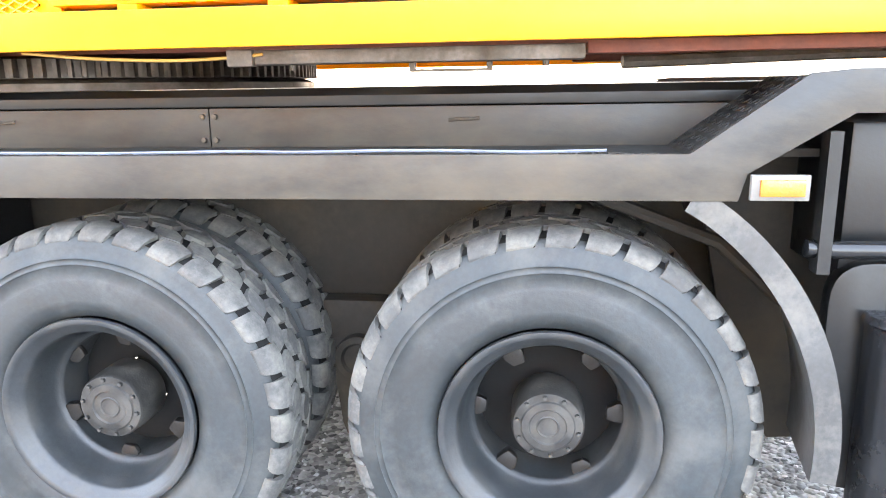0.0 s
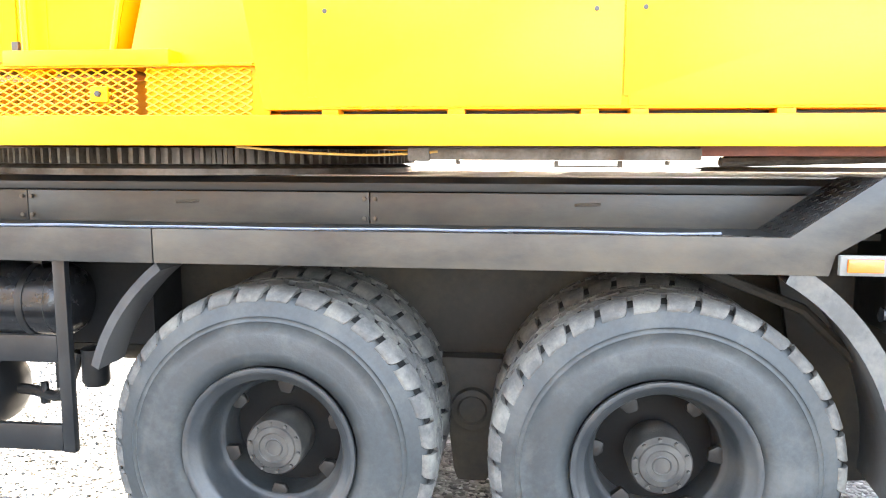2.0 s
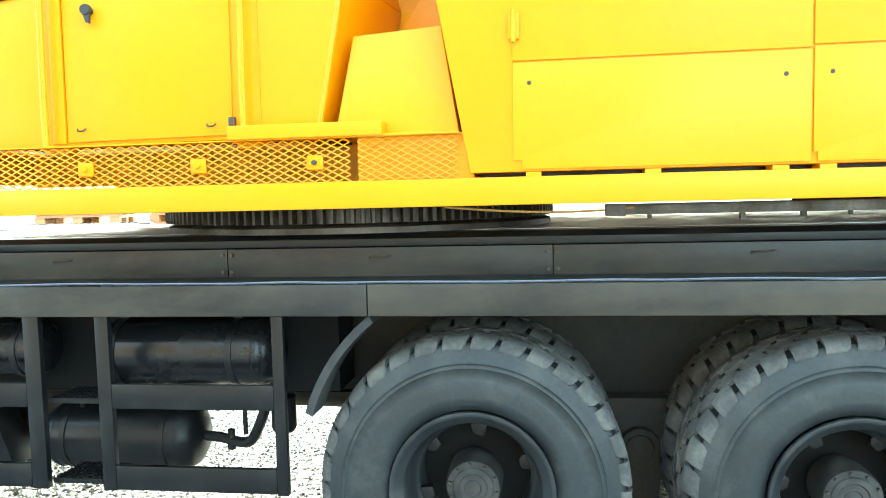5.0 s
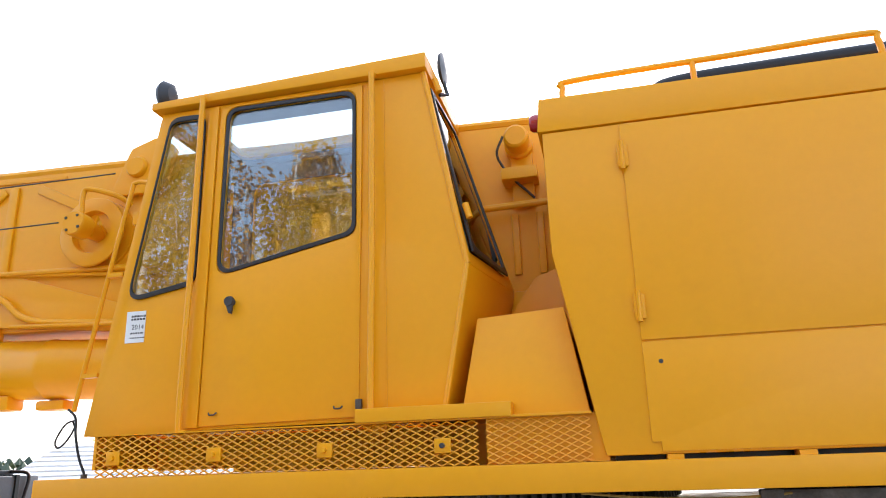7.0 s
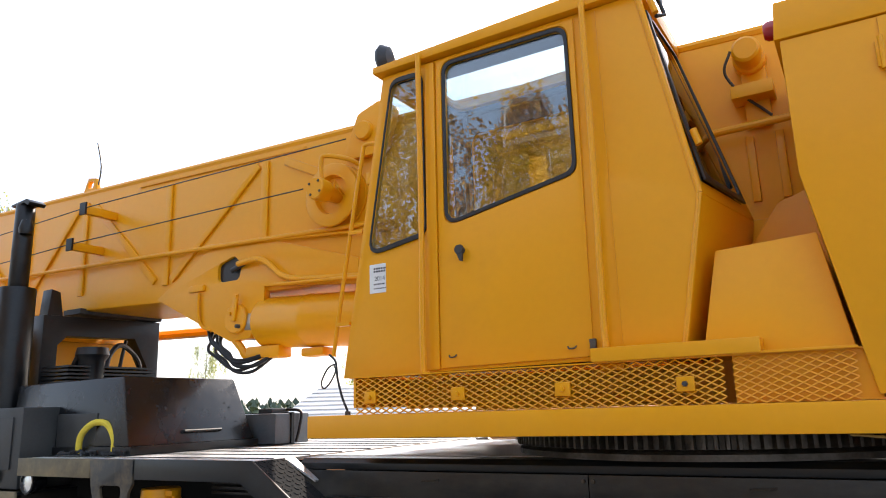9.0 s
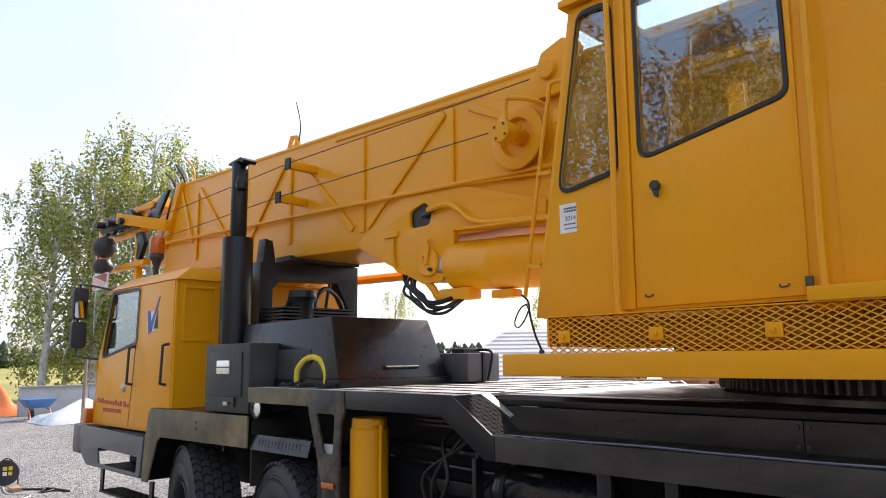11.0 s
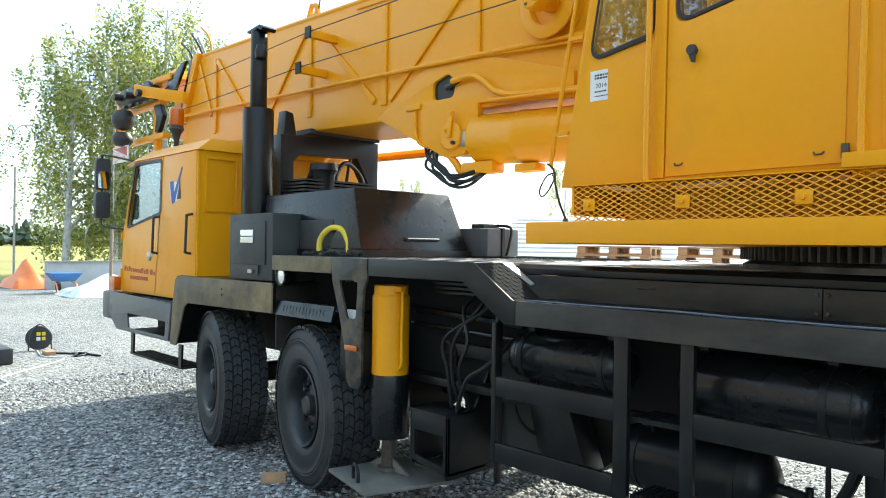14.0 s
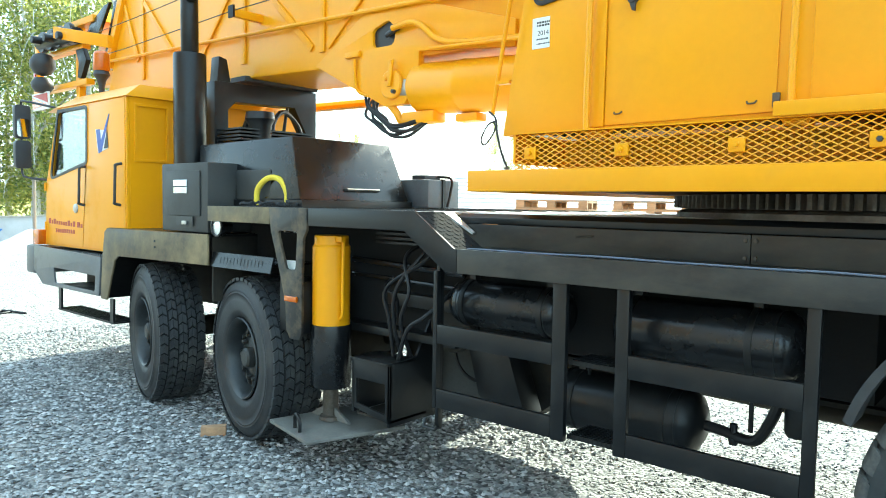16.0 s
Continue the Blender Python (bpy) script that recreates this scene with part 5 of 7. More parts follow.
for k in range(40):
    a = (-5.45 + 0.55 * rnd.random(), 2.66 + 0.14 * rnd.random(), 1.756 + 0.03 * rnd.random())
    b = tuple(v + rnd.uniform(-0.05, 0.05) for v in a[:2]) + (1.756 + 0.03 * rnd.random(),)
    g.tube([a, b], 0.009, 6)
single("chain_heap", g, HOSE, "heap of dark lifting chain on the deck", "chain", kind="stuff")

# ---- slewing ring ----
RX, RY, RR = -1.37, YC, 1.07
g = Geo().revolve([(RR - 0.03, 1.782), (RR, 1.785), (RR, 1.852), (RR - 0.05, 1.854)], (RX, RY, 0), "z", 120)
for k in range(150):
    a = 2 * math.pi * k / 150
    c, s = math.cos(a), math.sin(a)
    lo = [(RX + c * r - s * w, RY + s * r + c * w) for r, w in ((RR - 0.01, -0.013), (RR + 0.045, -0.007), (RR + 0.045, 0.007), (RR - 0.01, 0.013))]
    g.hexa([(x, y, 1.786) for x, y in lo], [(x, y, 1.850) for x, y in lo])
part("slewing_ring", g, GREASE, crane, "greasy toothed slewing ring", smooth=30)
part("ring_base", Geo().revolve([(0.9, 1.738), (RR + 0.03, 1.738), (RR + 0.03, 1.765), (RR + 0.0, 1.778), (RR - 0.02, 1.782)], (RX, RY, 0), "z", 96), GREASE, crane, "stained ring base")
part("ring_hub", Geo().revolve([(0.85, 1.74), (0.85, 1.856)], (RX, RY, 0), "z", 64), CHASSIS, crane)

# ---- superstructure base ----
part("base_belt", Geo().box(-3.15, 3.6, 2.57, 2.60, 1.855, 1.966), YELLOW, crane, "yellow base frame edge", bevel=0.006)
part("base_belt", Geo().box(-3.15, 3.6, 2 * YC - 2.60, 2 * YC - 2.57, 1.855, 1.966), YELLOW, crane, bevel=0.006)
part("base_front", Geo().box(-3.15, -3.12, 2.601, 2 * YC - 2.601, 1.855, 1.966), YELLOW, crane, bevel=0.004)
part("base_plate", Geo().box(-3.119, 3.6, 2.601, 2 * YC - 2.601, 1.945, 1.962), YELLOW, crane, "yellow platform plate")
part("base_underside", Geo().box(-2.9, 3.4, 3.1, 2 * YC - 3.1, 1.87, 1.944), RUST, crane, "red oxide underside")
part("under_beam", Geo().box(0.98, 3.4, 2.72, 2.80, 1.822, 1.86), RUST, crane, "rust-red beam", bevel=0.006)
part("under_beam", Geo().box(0.98, 3.4, 3.6, 3.7, 1.825, 1.86), RUST, crane, bevel=0.006)
part("under_bar", Geo().box(-0.05, 0.97, 2.64, 2.74, 1.805, 1.848), GREASE, crane, "dull grey-brown under bar", bevel=0.008)
part("under_bar_clip", Geo().box(-0.08, 0.0, 2.62, 2.66, 1.80, 1.85), GREASE, crane, bevel=0.006)
part("under_bracket", Geo().box(0.456, 0.703, 2.70, 2.735, 1.778, 1.786).box(0.456, 0.472, 2.70, 2.735, 1.786, 1.8045).box(0.687, 0.703, 2.70, 2.735, 1.786, 1.8045), GREASE, crane, "small oily steel loop")
for x in (0.10, 0.86):
    part("bar_bolt", Geo().revolve([(0.0, 1.788), (0.009, 1.788), (0.010, 1.8045)], (x, 2.69, 0), "z", 8), GREASE, crane)
part("hanging_cable", Geo().tube(smooth_path([(-0.72, 2.60, 1.852), (-0.5, 2.61, 1.832), (-0.25, 2.62, 1.822), (-0.05, 2.63, 1.828), (0.03, 2.63, 1.835)], 6), 0.005, 6), CABLEY, crane, "thin yellow cable")
part("rear_roller", Geo().tube([(1.1, 2.9, 1.80), (3.3, 3.3, 1.86)], 0.02, 8), GREASE, crane)

# ---- expanded-metal skirt ----
def mesh_skirt(name, x0, x1, z0, z1, y, lw=0.052, lh=0.0268, label=""):
    """Diamond mesh of real strands."""
    g = Geo()
    rows = int(round((z1 - z0) / (lh / 2)))
    cols = int((x1 - x0) / lw)
    for r in range(rows):
        for c in range(cols):
            for s in (0, 1):
                xa = x0 + (c + 0.5 * s) * lw
                za, zb = z0 + r * lh / 2, z0 + (r + 1) * lh / 2
                up = (r + s) % 2 == 0
                p, q = (Vector((xa, y, za if up else zb)), Vector((xa + lw / 2, y + (0.004 if up else -0.004), zb if up else za)))
                t = 0.0028
                g.hexa([(p.x, y - 0.004, p.z - t), (q.x, y - 0.004, q.z - t), (q.x, y + 0.004, q.z - t), (p.x, y + 0.004, p.z - t)],
                       [(p.x, y - 0.002, p.z + t), (q.x, y - 0.002, q.z + t), (q.x, y + 0.006, q.z + t), (p.x, y + 0.006, p.z + t)])
    return part(name, g, YELLOW, crane, label, smooth=0)


mesh_skirt("mesh_skirt", -2.88, -1.08, 1.968, 2.145, 2.63, label="yellow expanded-metal skirt")
mesh_skirt("mesh_skirt", -1.08, -0.62, 1.968, 2.145, 2.63, label="yellow expanded-metal skirt over a solid plate")
part("skirt_backing", Geo().box(-1.08, -0.60, 2.64, 2.65, 1.968, 2.148), YELLOW, crane)
part("skirt_rear", Geo().box(-2.45, -0.62, 3.1, 3.12, 1.968, 2.15), YELLOW, crane)
part("skirt_rear", Geo().box(-2.88, -2.45, 3.1, 3.12, 1.988, 2.15), YELLOW, crane)
for x in (-2.785, -2.285, -1.77, -1.26):
    b = part("skirt_clamp", Geo().box(x - 0.035, x + 0.035, 2.615, 2.626, 2.018, 2.078), YELLOW, crane, bevel=0.008)
    part("bolt", Geo().revolve([(0.0, 2.600), (0.011, 2.601), (0.012, 2.615)], (x, 0, 2.048), seg=6), DARKPLASTIC if x > -1.3 else YELLOW, b)
part("skirt_front", Geo().box(-2.905, -2.89, 2.64, 3.4, 2.0, 2.15), YELLOW, crane)
part("skirt_top_rail", Geo().box(-2.90, -0.62, 2.62, 2.70, 2.146, 2.152), YELLOW, crane)
part("deck_light_strip", Geo().box(-2.9, -0.7, 2.66, 3.4, 1.963, 1.967), YELLOW, crane)

# ---- operator cab ----
CYN, CYF = 2.73, 3.46
OUT = [(-3.04, 2.155), (-1.655, 2.165), (-1.27, 2.20), (-1.14, 2.835), (-1.33, 3.80), (-2.76, 3.78)]
FW = [(-2.865, 2.80), (-2.50, 2.865), (-2.50, 3.735), (-2.70, 3.735)]
DW = [(-2.375, 2.89), (-1.68, 3.03), (-1.68, 3.745), (-2.365, 3.745)]
ocab = part("operator_cab", Geo().plate(OUT, [rounded(FW, 0.05), rounded(DW, 0.07)], CYN, CYN + 0.03), YELLOW, crane, "yellow operator cab with black-gasketed windows", bevel=0.003)
FARW = [(-2.58, 2.72), (-1.45, 2.72), (-1.50, 3.63), (-2.58, 3.63)]
FARW2 = [(-2.87, 2.80), (-2.71, 2.80), (-2.71, 3.66), (-2.735, 3.66)]
part("cab_far_side", Geo().plate(OUT, [rounded(FARW, 0.08), rounded(FARW2, 0.03)], CYF - 0.03, CYF), YELLOW, ocab)
part("far_lining", Geo().plate(inset(OUT, 0.035), [rounded(FARW, 0.08), rounded(FARW2, 0.03)], CYF - 0.036, CYF - 0.031), LINING, ocab, "blue lining of the cab's inner wall")
part("cab_floor", Geo().box(-3.0, -1.29, CYN + 0.031, CYF - 0.031, 2.17, 2.20), DARKPLASTIC, ocab)


def slope_wall(name, a, b, mat, label="", hole=None, y0=CYN + 0.031, y1=CYF - 0.031, t=0.03, skew=0.0, top=None):
    """A wall over the line a-b in x and z; hole is (y0, y1, s0, s1) with s along the line."""
    (xa, za), (xb, zb) = a, b
    length = math.hypot(xb - xa, zb - za)
    d = Vector((xb - xa, 0, zb - za)) / length
    n = Vector((-d.z, 0, d.x)) * t
    g = Geo()
    outline = [(y0, 0), (y1, 0), (y1, length), (y0, length)]
    holes = [rounded([(hole[0], hole[2]), (hole[1], hole[2]), (hole[1], hole[3]), (hole[0], hole[3])], 0.06)] if hole else []
    tmp = Geo().plate(outline, holes, 0, 1, "x")
    g.v = [tuple(Vector((xa + (skew + ((skew if top is None else top) - skew) * p[2] / length) * (p[1] - CYN), p[1], za)) + d * p[2] + n * p[0]) for p in tmp.v]
    g.f = tmp.f
    return part(name, g, mat, ocab, label, bevel=0.002)


slope_wall("cab_front", (-3.04, 2.157), (-2.762, 3.779), YELLOW, hole=(2.80, 3.39, 0.75, 1.58), t=-0.03)
slope_wall("windscreen", (-3.035 + 0.13, 2.157 + 0.74), (-2.77, 3.74), GLASS, y0=2.80, y1=3.39, t=-0.006).visible_shadow = False
slope_wall("cab_rear_low", (-1.272, 2.20), (-1.142, 2.834), YELLOW, t=0.03, skew=0.17)
# tapered rear shoulder under the back window
slope_wall("cab_rear", (-1.142, 2.837), (-1.331, 3.798), YELLOW, "yellow rear wall with a tinted window", hole=(2.80, 3.30, 0.12, 0.90), t=0.03, skew=0.17, top=0.02)
slope_wall("rear_window", (-1.150, 2.90), (-1.322, 3.76), DARKGLASS, y0=2.79, y1=3.31, t=0.006, skew=0.16, top=0.025).visible_shadow = False
rg = slope_wall("rear_gasket", (-1.142 + 0.0, 2.90), (-1.31, 3.74), GASKET, y0=2.785, y1=3.315, hole=(2.815, 3.285, 0.03, 0.83), t=-0.012, skew=0.16, top=0.025)
SKY_HOLE = rounded([(-2.64, 2.88), (-1.42, 2.88), (-1.42, 3.39), (-2.64, 3.39)], 0.05)
tmp = Geo().plate([(-2.80, CYN - 0.045), (-1.30, CYN - 0.045), (-1.30, CYF + 0.03), (-2.80, CYF + 0.03)], [SKY_HOLE], 0, 1, "z")
roof = Geo()
roof.v = [(x, y, (3.79 + 0.009 * (x + 2.8)) if z < 0.5 else (3.83 + 0.037 * (x + 2.8))) for x, y, z in tmp.v]
roof.f = tmp.f
part("cab_roof", roof, YELLOW, ocab, "yellow roof with a drip edge and a roof window", bevel=0.008)
part("roof_lining", Geo().plate([(-2.7, CYN + 0.04), (-1.37, CYN + 0.04), (-1.37, CYF - 0.04), (-2.7, CYF - 0.04)], [SKY_HOLE], 3.74, 3.775, "z"), LINING, ocab)
p = part("skylight", Geo().prism(SKY_HOLE, 3.80, 3.806, "z"), GLASS, ocab, "roof window")
p.visible_shadow = False
for outline, nm in ((FW, "front_side_window"), (DW, "door_window")):
    p = part(nm, Geo().prism(rounded(inset(outline, 0.008), 0.06), CYN + 0.006, CYN + 0.012), GLASS, ocab, "glass reflecting sky and birches")
    p.visible_shadow = False
    part("window_gasket", Geo().plate(rounded(inset(outline, -0.014), 0.07), [rounded(inset(outline, 0.012), 0.06)], CYN - 0.012, CYN - 0.001), GASKET, ocab, "black rubber gasket", bevel=0.003)
p = part("far_window", Geo().prism(rounded(inset(FARW, 0.005), 0.06), CYF - 0.018, CYF - 0.012), GLASS, ocab)
p.visible_shadow = False
# door leaf, seams and rails
part("door", Geo().plate([(-2.43, 2.175), (-1.655, 2.185), (-1.635, 3.775), (-2.41, 3.77)], [rounded(inset(DW, -0.022), 0.07)], CYN - 0.010, CYN - 0.0005), YELLOW, ocab, "yellow cab door", bevel=0.003)
for xa, za, xb, zb in ((-2.485, 3.80, -2.505, 2.15), (-1.565, 3.80, -1.585, 2.20)):
    part("grab_rail", Geo().tube(smooth_path([(xa + 0.0, CYN - 0.02, za + 0.01), (xa - 0.005, CYN - 0.05, za), (xa - 0.008, CYN - 0.055, za - 0.06), ((xa + xb) / 2, CYN - 0.055, (za + zb) / 2), (xb, CYN - 0.055, zb + 0.06), (xb + 0.02, CYN - 0.05, zb), (xb + 0.05, CYN - 0.02, zb - 0.02)], 6), 0.015, 10), YELLOW, ocab, "yellow tubular grab rail")
part("rail_foot", Geo().hexa([(-2.49, CYN - 0.06, 2.115), (-2.40, CYN - 0.06, 2.115), (-2.40, CYN, 2.115), (-2.49, CYN, 2.115)], [(-2.52, CYN - 0.06, 2.155), (-2.38, CYN - 0.06, 2.155), (-2.38, CYN, 2.155), (-2.52, CYN, 2.155)]), YELLOW, ocab, bevel=0.006)
part("rail_foot", Geo().hexa([(-1.60, CYN - 0.075, 2.115), (-1.51, CYN - 0.075, 2.115), (-1.51, CYN, 2.115), (-1.60, CYN, 2.115)], [(-1.62, CYN - 0.075, 2.15), (-1.50, CYN - 0.075, 2.15), (-1.50, CYN, 2.15), (-1.62, CYN, 2.15)]), YELLOW, ocab, bevel=0.006)
part("pillar_strip", Geo().hexa([(-2.50, CYN - 0.016, 2.17), (-2.435, CYN - 0.016, 2.17), (-2.435, CYN - 0.001, 2.17), (-2.50, CYN - 0.001, 2.17)], [(-2.475, CYN - 0.016, 3.77), (-2.42, CYN - 0.016, 3.77), (-2.42, CYN - 0.001, 3.77), (-2.475, CYN - 0.001, 3.77)]), YELLOW, ocab, bevel=0.003)
part("corner_tube", Geo().tube([(-1.145, CYN + 0.005, 2.835), (-1.325, CYN + 0.005, 3.80)], 0.016, 8), YELLOW, ocab)
part("corner_tube", Geo().tube([(-1.145, CYN + 0.005, 2.835), (-1.27, CYN + 0.005, 2.20)], 0.014, 8), YELLOW, ocab)
part("fold_line", Geo().box(-1.53, -1.525, CYN - 0.004, CYN - 0.0005, 2.22, 3.78), YELLOW, ocab)
hd = part("door_handle", Geo().revolve([(0.0, CYN - 0.05), (0.022, CYN - 0.05), (0.026, CYN - 0.035), (0.016, CYN - 0.03), (0.018, CYN - 0.011)], (-2.29, 0, 2.745), seg=18), DARKPLASTIC, ocab, "black door handle", bevel=0)
part("lock_key", Geo().hexa([(-2.29, CYN - 0.045, 2.69), (-2.275, CYN - 0.045, 2.685), (-2.275, CYN - 0.03, 2.685), (-2.29, CYN - 0.03, 2.69)], [(-2.305, CYN - 0.045, 2.73), (-2.272, CYN - 0.045, 2.73), (-2.272, CYN - 0.03, 2.73), (-2.305, CYN - 0.03, 2.73)]), DARKPLASTIC, ocab, bevel=0.002)
for x in (-2.36, -1.75):
    part("door_stop", Geo().tube(smooth_path([(x - 0.02, CYN - 0.012, 2.235), (x - 0.012, CYN - 0.02, 2.225), (x + 0.012, CYN - 0.02, 2.225), (x + 0.02, CYN - 0.012, 2.235)], 4), 0.004, 6), GREASE, ocab)
part("door_latch", Geo().box(-1.665, -1.635, CYN - 0.03, CYN - 0.012, 2.20, 2.26), GREASE, ocab, "worn steel latch", bevel=0.005)
st = part("inspection_sticker", Geo().box(-2.862, -2.757, CYN - 0.003, CYN - 0.0008, 2.59, 2.745), WHITE, ocab, "white inspection sticker")
g = Geo()
rnd = random.Random(12)
for z, h in ((2.715, 0.010), (2.700, 0.010), (2.632, 0.008), (2.610, 0.006)):
    x = -2.835
    while x < -2.765:
        w = rnd.uniform(0.006, 0.016)
        g.box(x, min(x + w, -2.757), CYN - 0.0036, CYN - 0.0031, z, z + h)
        x += w + 0.004
tagged(part("sticker_print", g, DARKPRINT, st, "dark bars of small print"), kind="stuff")
cu = bpy.data.curves.new("sticker_year", "FONT")
cu.body, cu.size, cu.align_x = "2014", 0.034, "CENTER"
cu.extrude = 0.0003
tx = new("sticker_year", cu)
tx.parent = st
tx.matrix_basis = Matrix.Translation(Vector((-2.796, CYN - 0.0036, 2.655)) - place_of(st)) @ Euler((radians(90), 0, 0)).to_matrix().to_4x4()
cu.materials.append(DARKPRINT)
# ladder on the cab's front corner
part("ladder_rail", Geo().tube(smooth_path([(-2.80, CYN + 0.05, 3.42), (-2.92, CYN + 0.05, 3.44), (-2.95, CYN + 0.05, 3.36), (-3.05, CYN + 0.05, 2.85), (-3.13, CYN + 0.05, 2.40), (-3.15, CYN + 0.05, 2.28)], 5), 0.012, 8), YELLOW, ocab, "thin yellow hand rail")
for x, z in ((-3.03, 2.95), (-3.12, 2.45)):
    part("rail_bracket", Geo().box(x, x + 0.09, CYN + 0.035, CYN + 0.065, z - 0.01, z + 0.01), YELLOW, ocab)
part("window_hinge", Geo().box(-2.90, -2.855, CYN + 0.02, CYN + 0.06, 3.20, 3.27), YELLOW, ocab, bevel=0.005)
# mirrors and lamp on the roof
mr = part("round_mirror", Geo().revolve([(0.0, -2.80), (0.05, -2.80), (0.075, -2.785), (0.085, -2.765), (0.06, -2.72), (0.0, -2.70)], (0, CYN + 0.03, 3.90), "x", 24), DARKPLASTIC, ocab, "black round mirror back")
part("mirror_stem", Geo().tube([(-2.745, CYN + 0.03, 3.88), (-2.74, CYN + 0.04, 3.80)], 0.012, 8), DARKPLASTIC, mr)
part("rear_mirror", Geo().revolve([(0.0, -1.29), (0.05, -1.29), (0.08, -1.28), (0.085, -1.265), (0.0, -1.255)], (0, 2.95, 3.93), "x", 24), DARKPLASTIC, ocab, "black rear mirror")
part("rear_mirror_stem", Geo().tube([(-1.27, 2.95, 3.86), (-1.25, 2.95, 3.78), (-1.28, 2.9, 3.76)], 0.01, 8), DARKPLASTIC, ocab)
for z in (3.05, 3.70):
    part("rear_hinge", Geo().tube([(-1.10 - 0.19 * (z - 2.9), CYN + 0.03, z), (-1.12 - 0.19 * (z - 2.9), CYN + 0.03, z + 0.07)], 0.016, 8), YELLOW, ocab)
# inside the cab
seat = part("operator_seat", Geo().box(-2.25, -1.70, 2.86, 3.34, 2.50, 2.64), SEAT, ocab, "pale cloth operator seat", bevel=0.05)
part("seat_back", Geo().hexa([(-1.82, 2.88, 2.62), (-1.64, 2.88, 2.62), (-1.64, 3.32, 2.62), (-1.82, 3.32, 2.62)], [(-1.74, 2.90, 3.10), (-1.60, 2.90, 3.10), (-1.60, 3.30, 3.10), (-1.74, 3.30, 3.10)]), SEAT, seat, bevel=0.05)
part("seat_base", Geo().box(-2.15, -1.75, 2.95, 3.25, 2.20, 2.50), DARKPLASTIC, seat, bevel=0.01)
part("control_column", Geo().hexa([(-2.85, 3.0, 2.2), (-2.65, 3.0, 2.2), (-2.65, 3.3, 2.2), (-2.85, 3.3, 2.2)], [(-2.72, 3.0, 2.85), (-2.58, 3.0, 2.85), (-2.58, 3.3, 2.85), (-2.72, 3.3, 2.85)]), DARKPLASTIC, ocab, bevel=0.02)
for y in (2.9, 3.2):
    part("joystick", Geo().tube([(-2.35, y, 2.5), (-2.38, y, 2.86)], 0.012, 8), DARKPLASTIC, ocab)
    part("joystick_knob", Geo().revolve([(0.0, 2.92), (0.025, 2.90), (0.028, 2.87), (0.0, 2.84)], (-2.38, y, 0), "z", 12), DARKPLASTIC, ocab)
part("instrument_post", Geo().box(-2.66, -2.63, 3.05, 3.09, 2.85, 3.66), DARKPLASTIC, ocab)
part("instrument_box", Geo().box(-2.70, -2.58, 2.98, 3.16, 3.42, 3.62), DARKPLASTIC, ocab, "dark instrument box", bevel=0.01)
part("cab_frame_bar", Geo().box(-2.685, -2.605, 3.37, 3.42, 2.2, 3.74), LINING, ocab)

# ---- sill, fairing, engine housing ----
part("cab_sill", Geo().box(-1.63, -0.97, 2.60, 2.74, 2.152, 2.21), YELLOW, crane, "yellow sill", bevel=0.004)
fair = part("fairing", Geo().hexa([(-1.20, 2.72, 2.153), (-0.66, 2.66, 2.153), (-0.66, 3.35, 2.153), (-1.20, 3.35, 2.153)], [(-1.12, 2.78, 2.59), (-0.735, 2.74, 2.605), (-0.735, 3.35, 2.605), (-1.12, 3.35, 2.59)]), YELLOW, crane, "yellow sloped fairing", bevel=0.006)
part("fairing_base", Geo().box(-1.08, -0.655, 2.61, 2.70, 2.148, 2.158), YELLOW, fair, bevel=0.002)
EN = [(-0.76, 3.34), (-0.76, 2.81), (-0.612, 1.985), (3.4, 1.985), (3.4, 3.34)]
eng = part("engine_housing", Geo().prism(EN, 2.60, 2 * YC - 2.60), YELLOW, crane, "smooth yellow engine housing", bevel=0.006)
part("housing_top", Geo().prism([(-0.78, 3.345), (3.4, 3.345), (3.4, 3.50), (-0.765, 3.50)], 2.592, 2 * YC - 2.592), YELLOW, eng, bevel=0.006)
part("top_seam", Geo().box(0.676, 0.684, 2.589, 2.5915, 3.35, 3.498), GASKET, eng)
for outline in ([(-0.43, 3.335), (0.676, 3.335), (0.676, 2.418), (-0.437, 2.418)], [(-0.437, 2.410), (0.676, 2.410), (0.676, 1.995), (-0.405, 1.995), (-0.405, 2.03), (-0.44, 2.03)],
                [(0.684, 3.335), (1.9, 3.335), (1.9, 2.428), (0.684, 2.428)], [(0.684, 2.420), (1.9, 2.420), (1.9, 1.995), (0.70, 1.995), (0.70, 2.03), (0.684, 2.03)],
                [(1.91, 3.335), (3.38, 3.335), (3.38, 1.995), (1.91, 1.995)]):
    part("housing_door", Geo().prism(outline, 2.590, 2.5995), YELLOW, eng, "flush yellow door", bevel=0.002)
for z in (3.14, 2.50):
    h = part("hinge", Geo().box(-0.452, -0.408, 2.578, 2.590, z, z + 0.10), YELLOW, eng, bevel=0.003)
    part("hinge_pin", Geo().tube([(-0.432, 2.576, z - 0.012), (-0.432, 2.576, z + 0.112)], 0.010, 8), YELLOW, h)
for x, z in ((-0.373, 2.331), (0.584, 2.323), (0.748, 2.325), (0.59, 3.0), (0.77, 3.004)):
    part("lock_hole", Geo().revolve([(0.0, 2.587), (0.007, 2.587), (0.009, 2.5895)], (x, 0, z), seg=12), DARKPLASTIC, eng)
g = Geo()
x = 0.86
for w, h in ((0.07, 0.10), (0.02, 0.02), (0.06, 0.10), (0.03, 0.08), (0.05, 0.07), (0.04, 0.09), (0.04, 0.09), (0.03, 0.07), (0.05, 0.07)):
    g.box(x, x + w, 2.5868, 2.5895, 3.215, 3.215 + h)
    x += w + 0.022
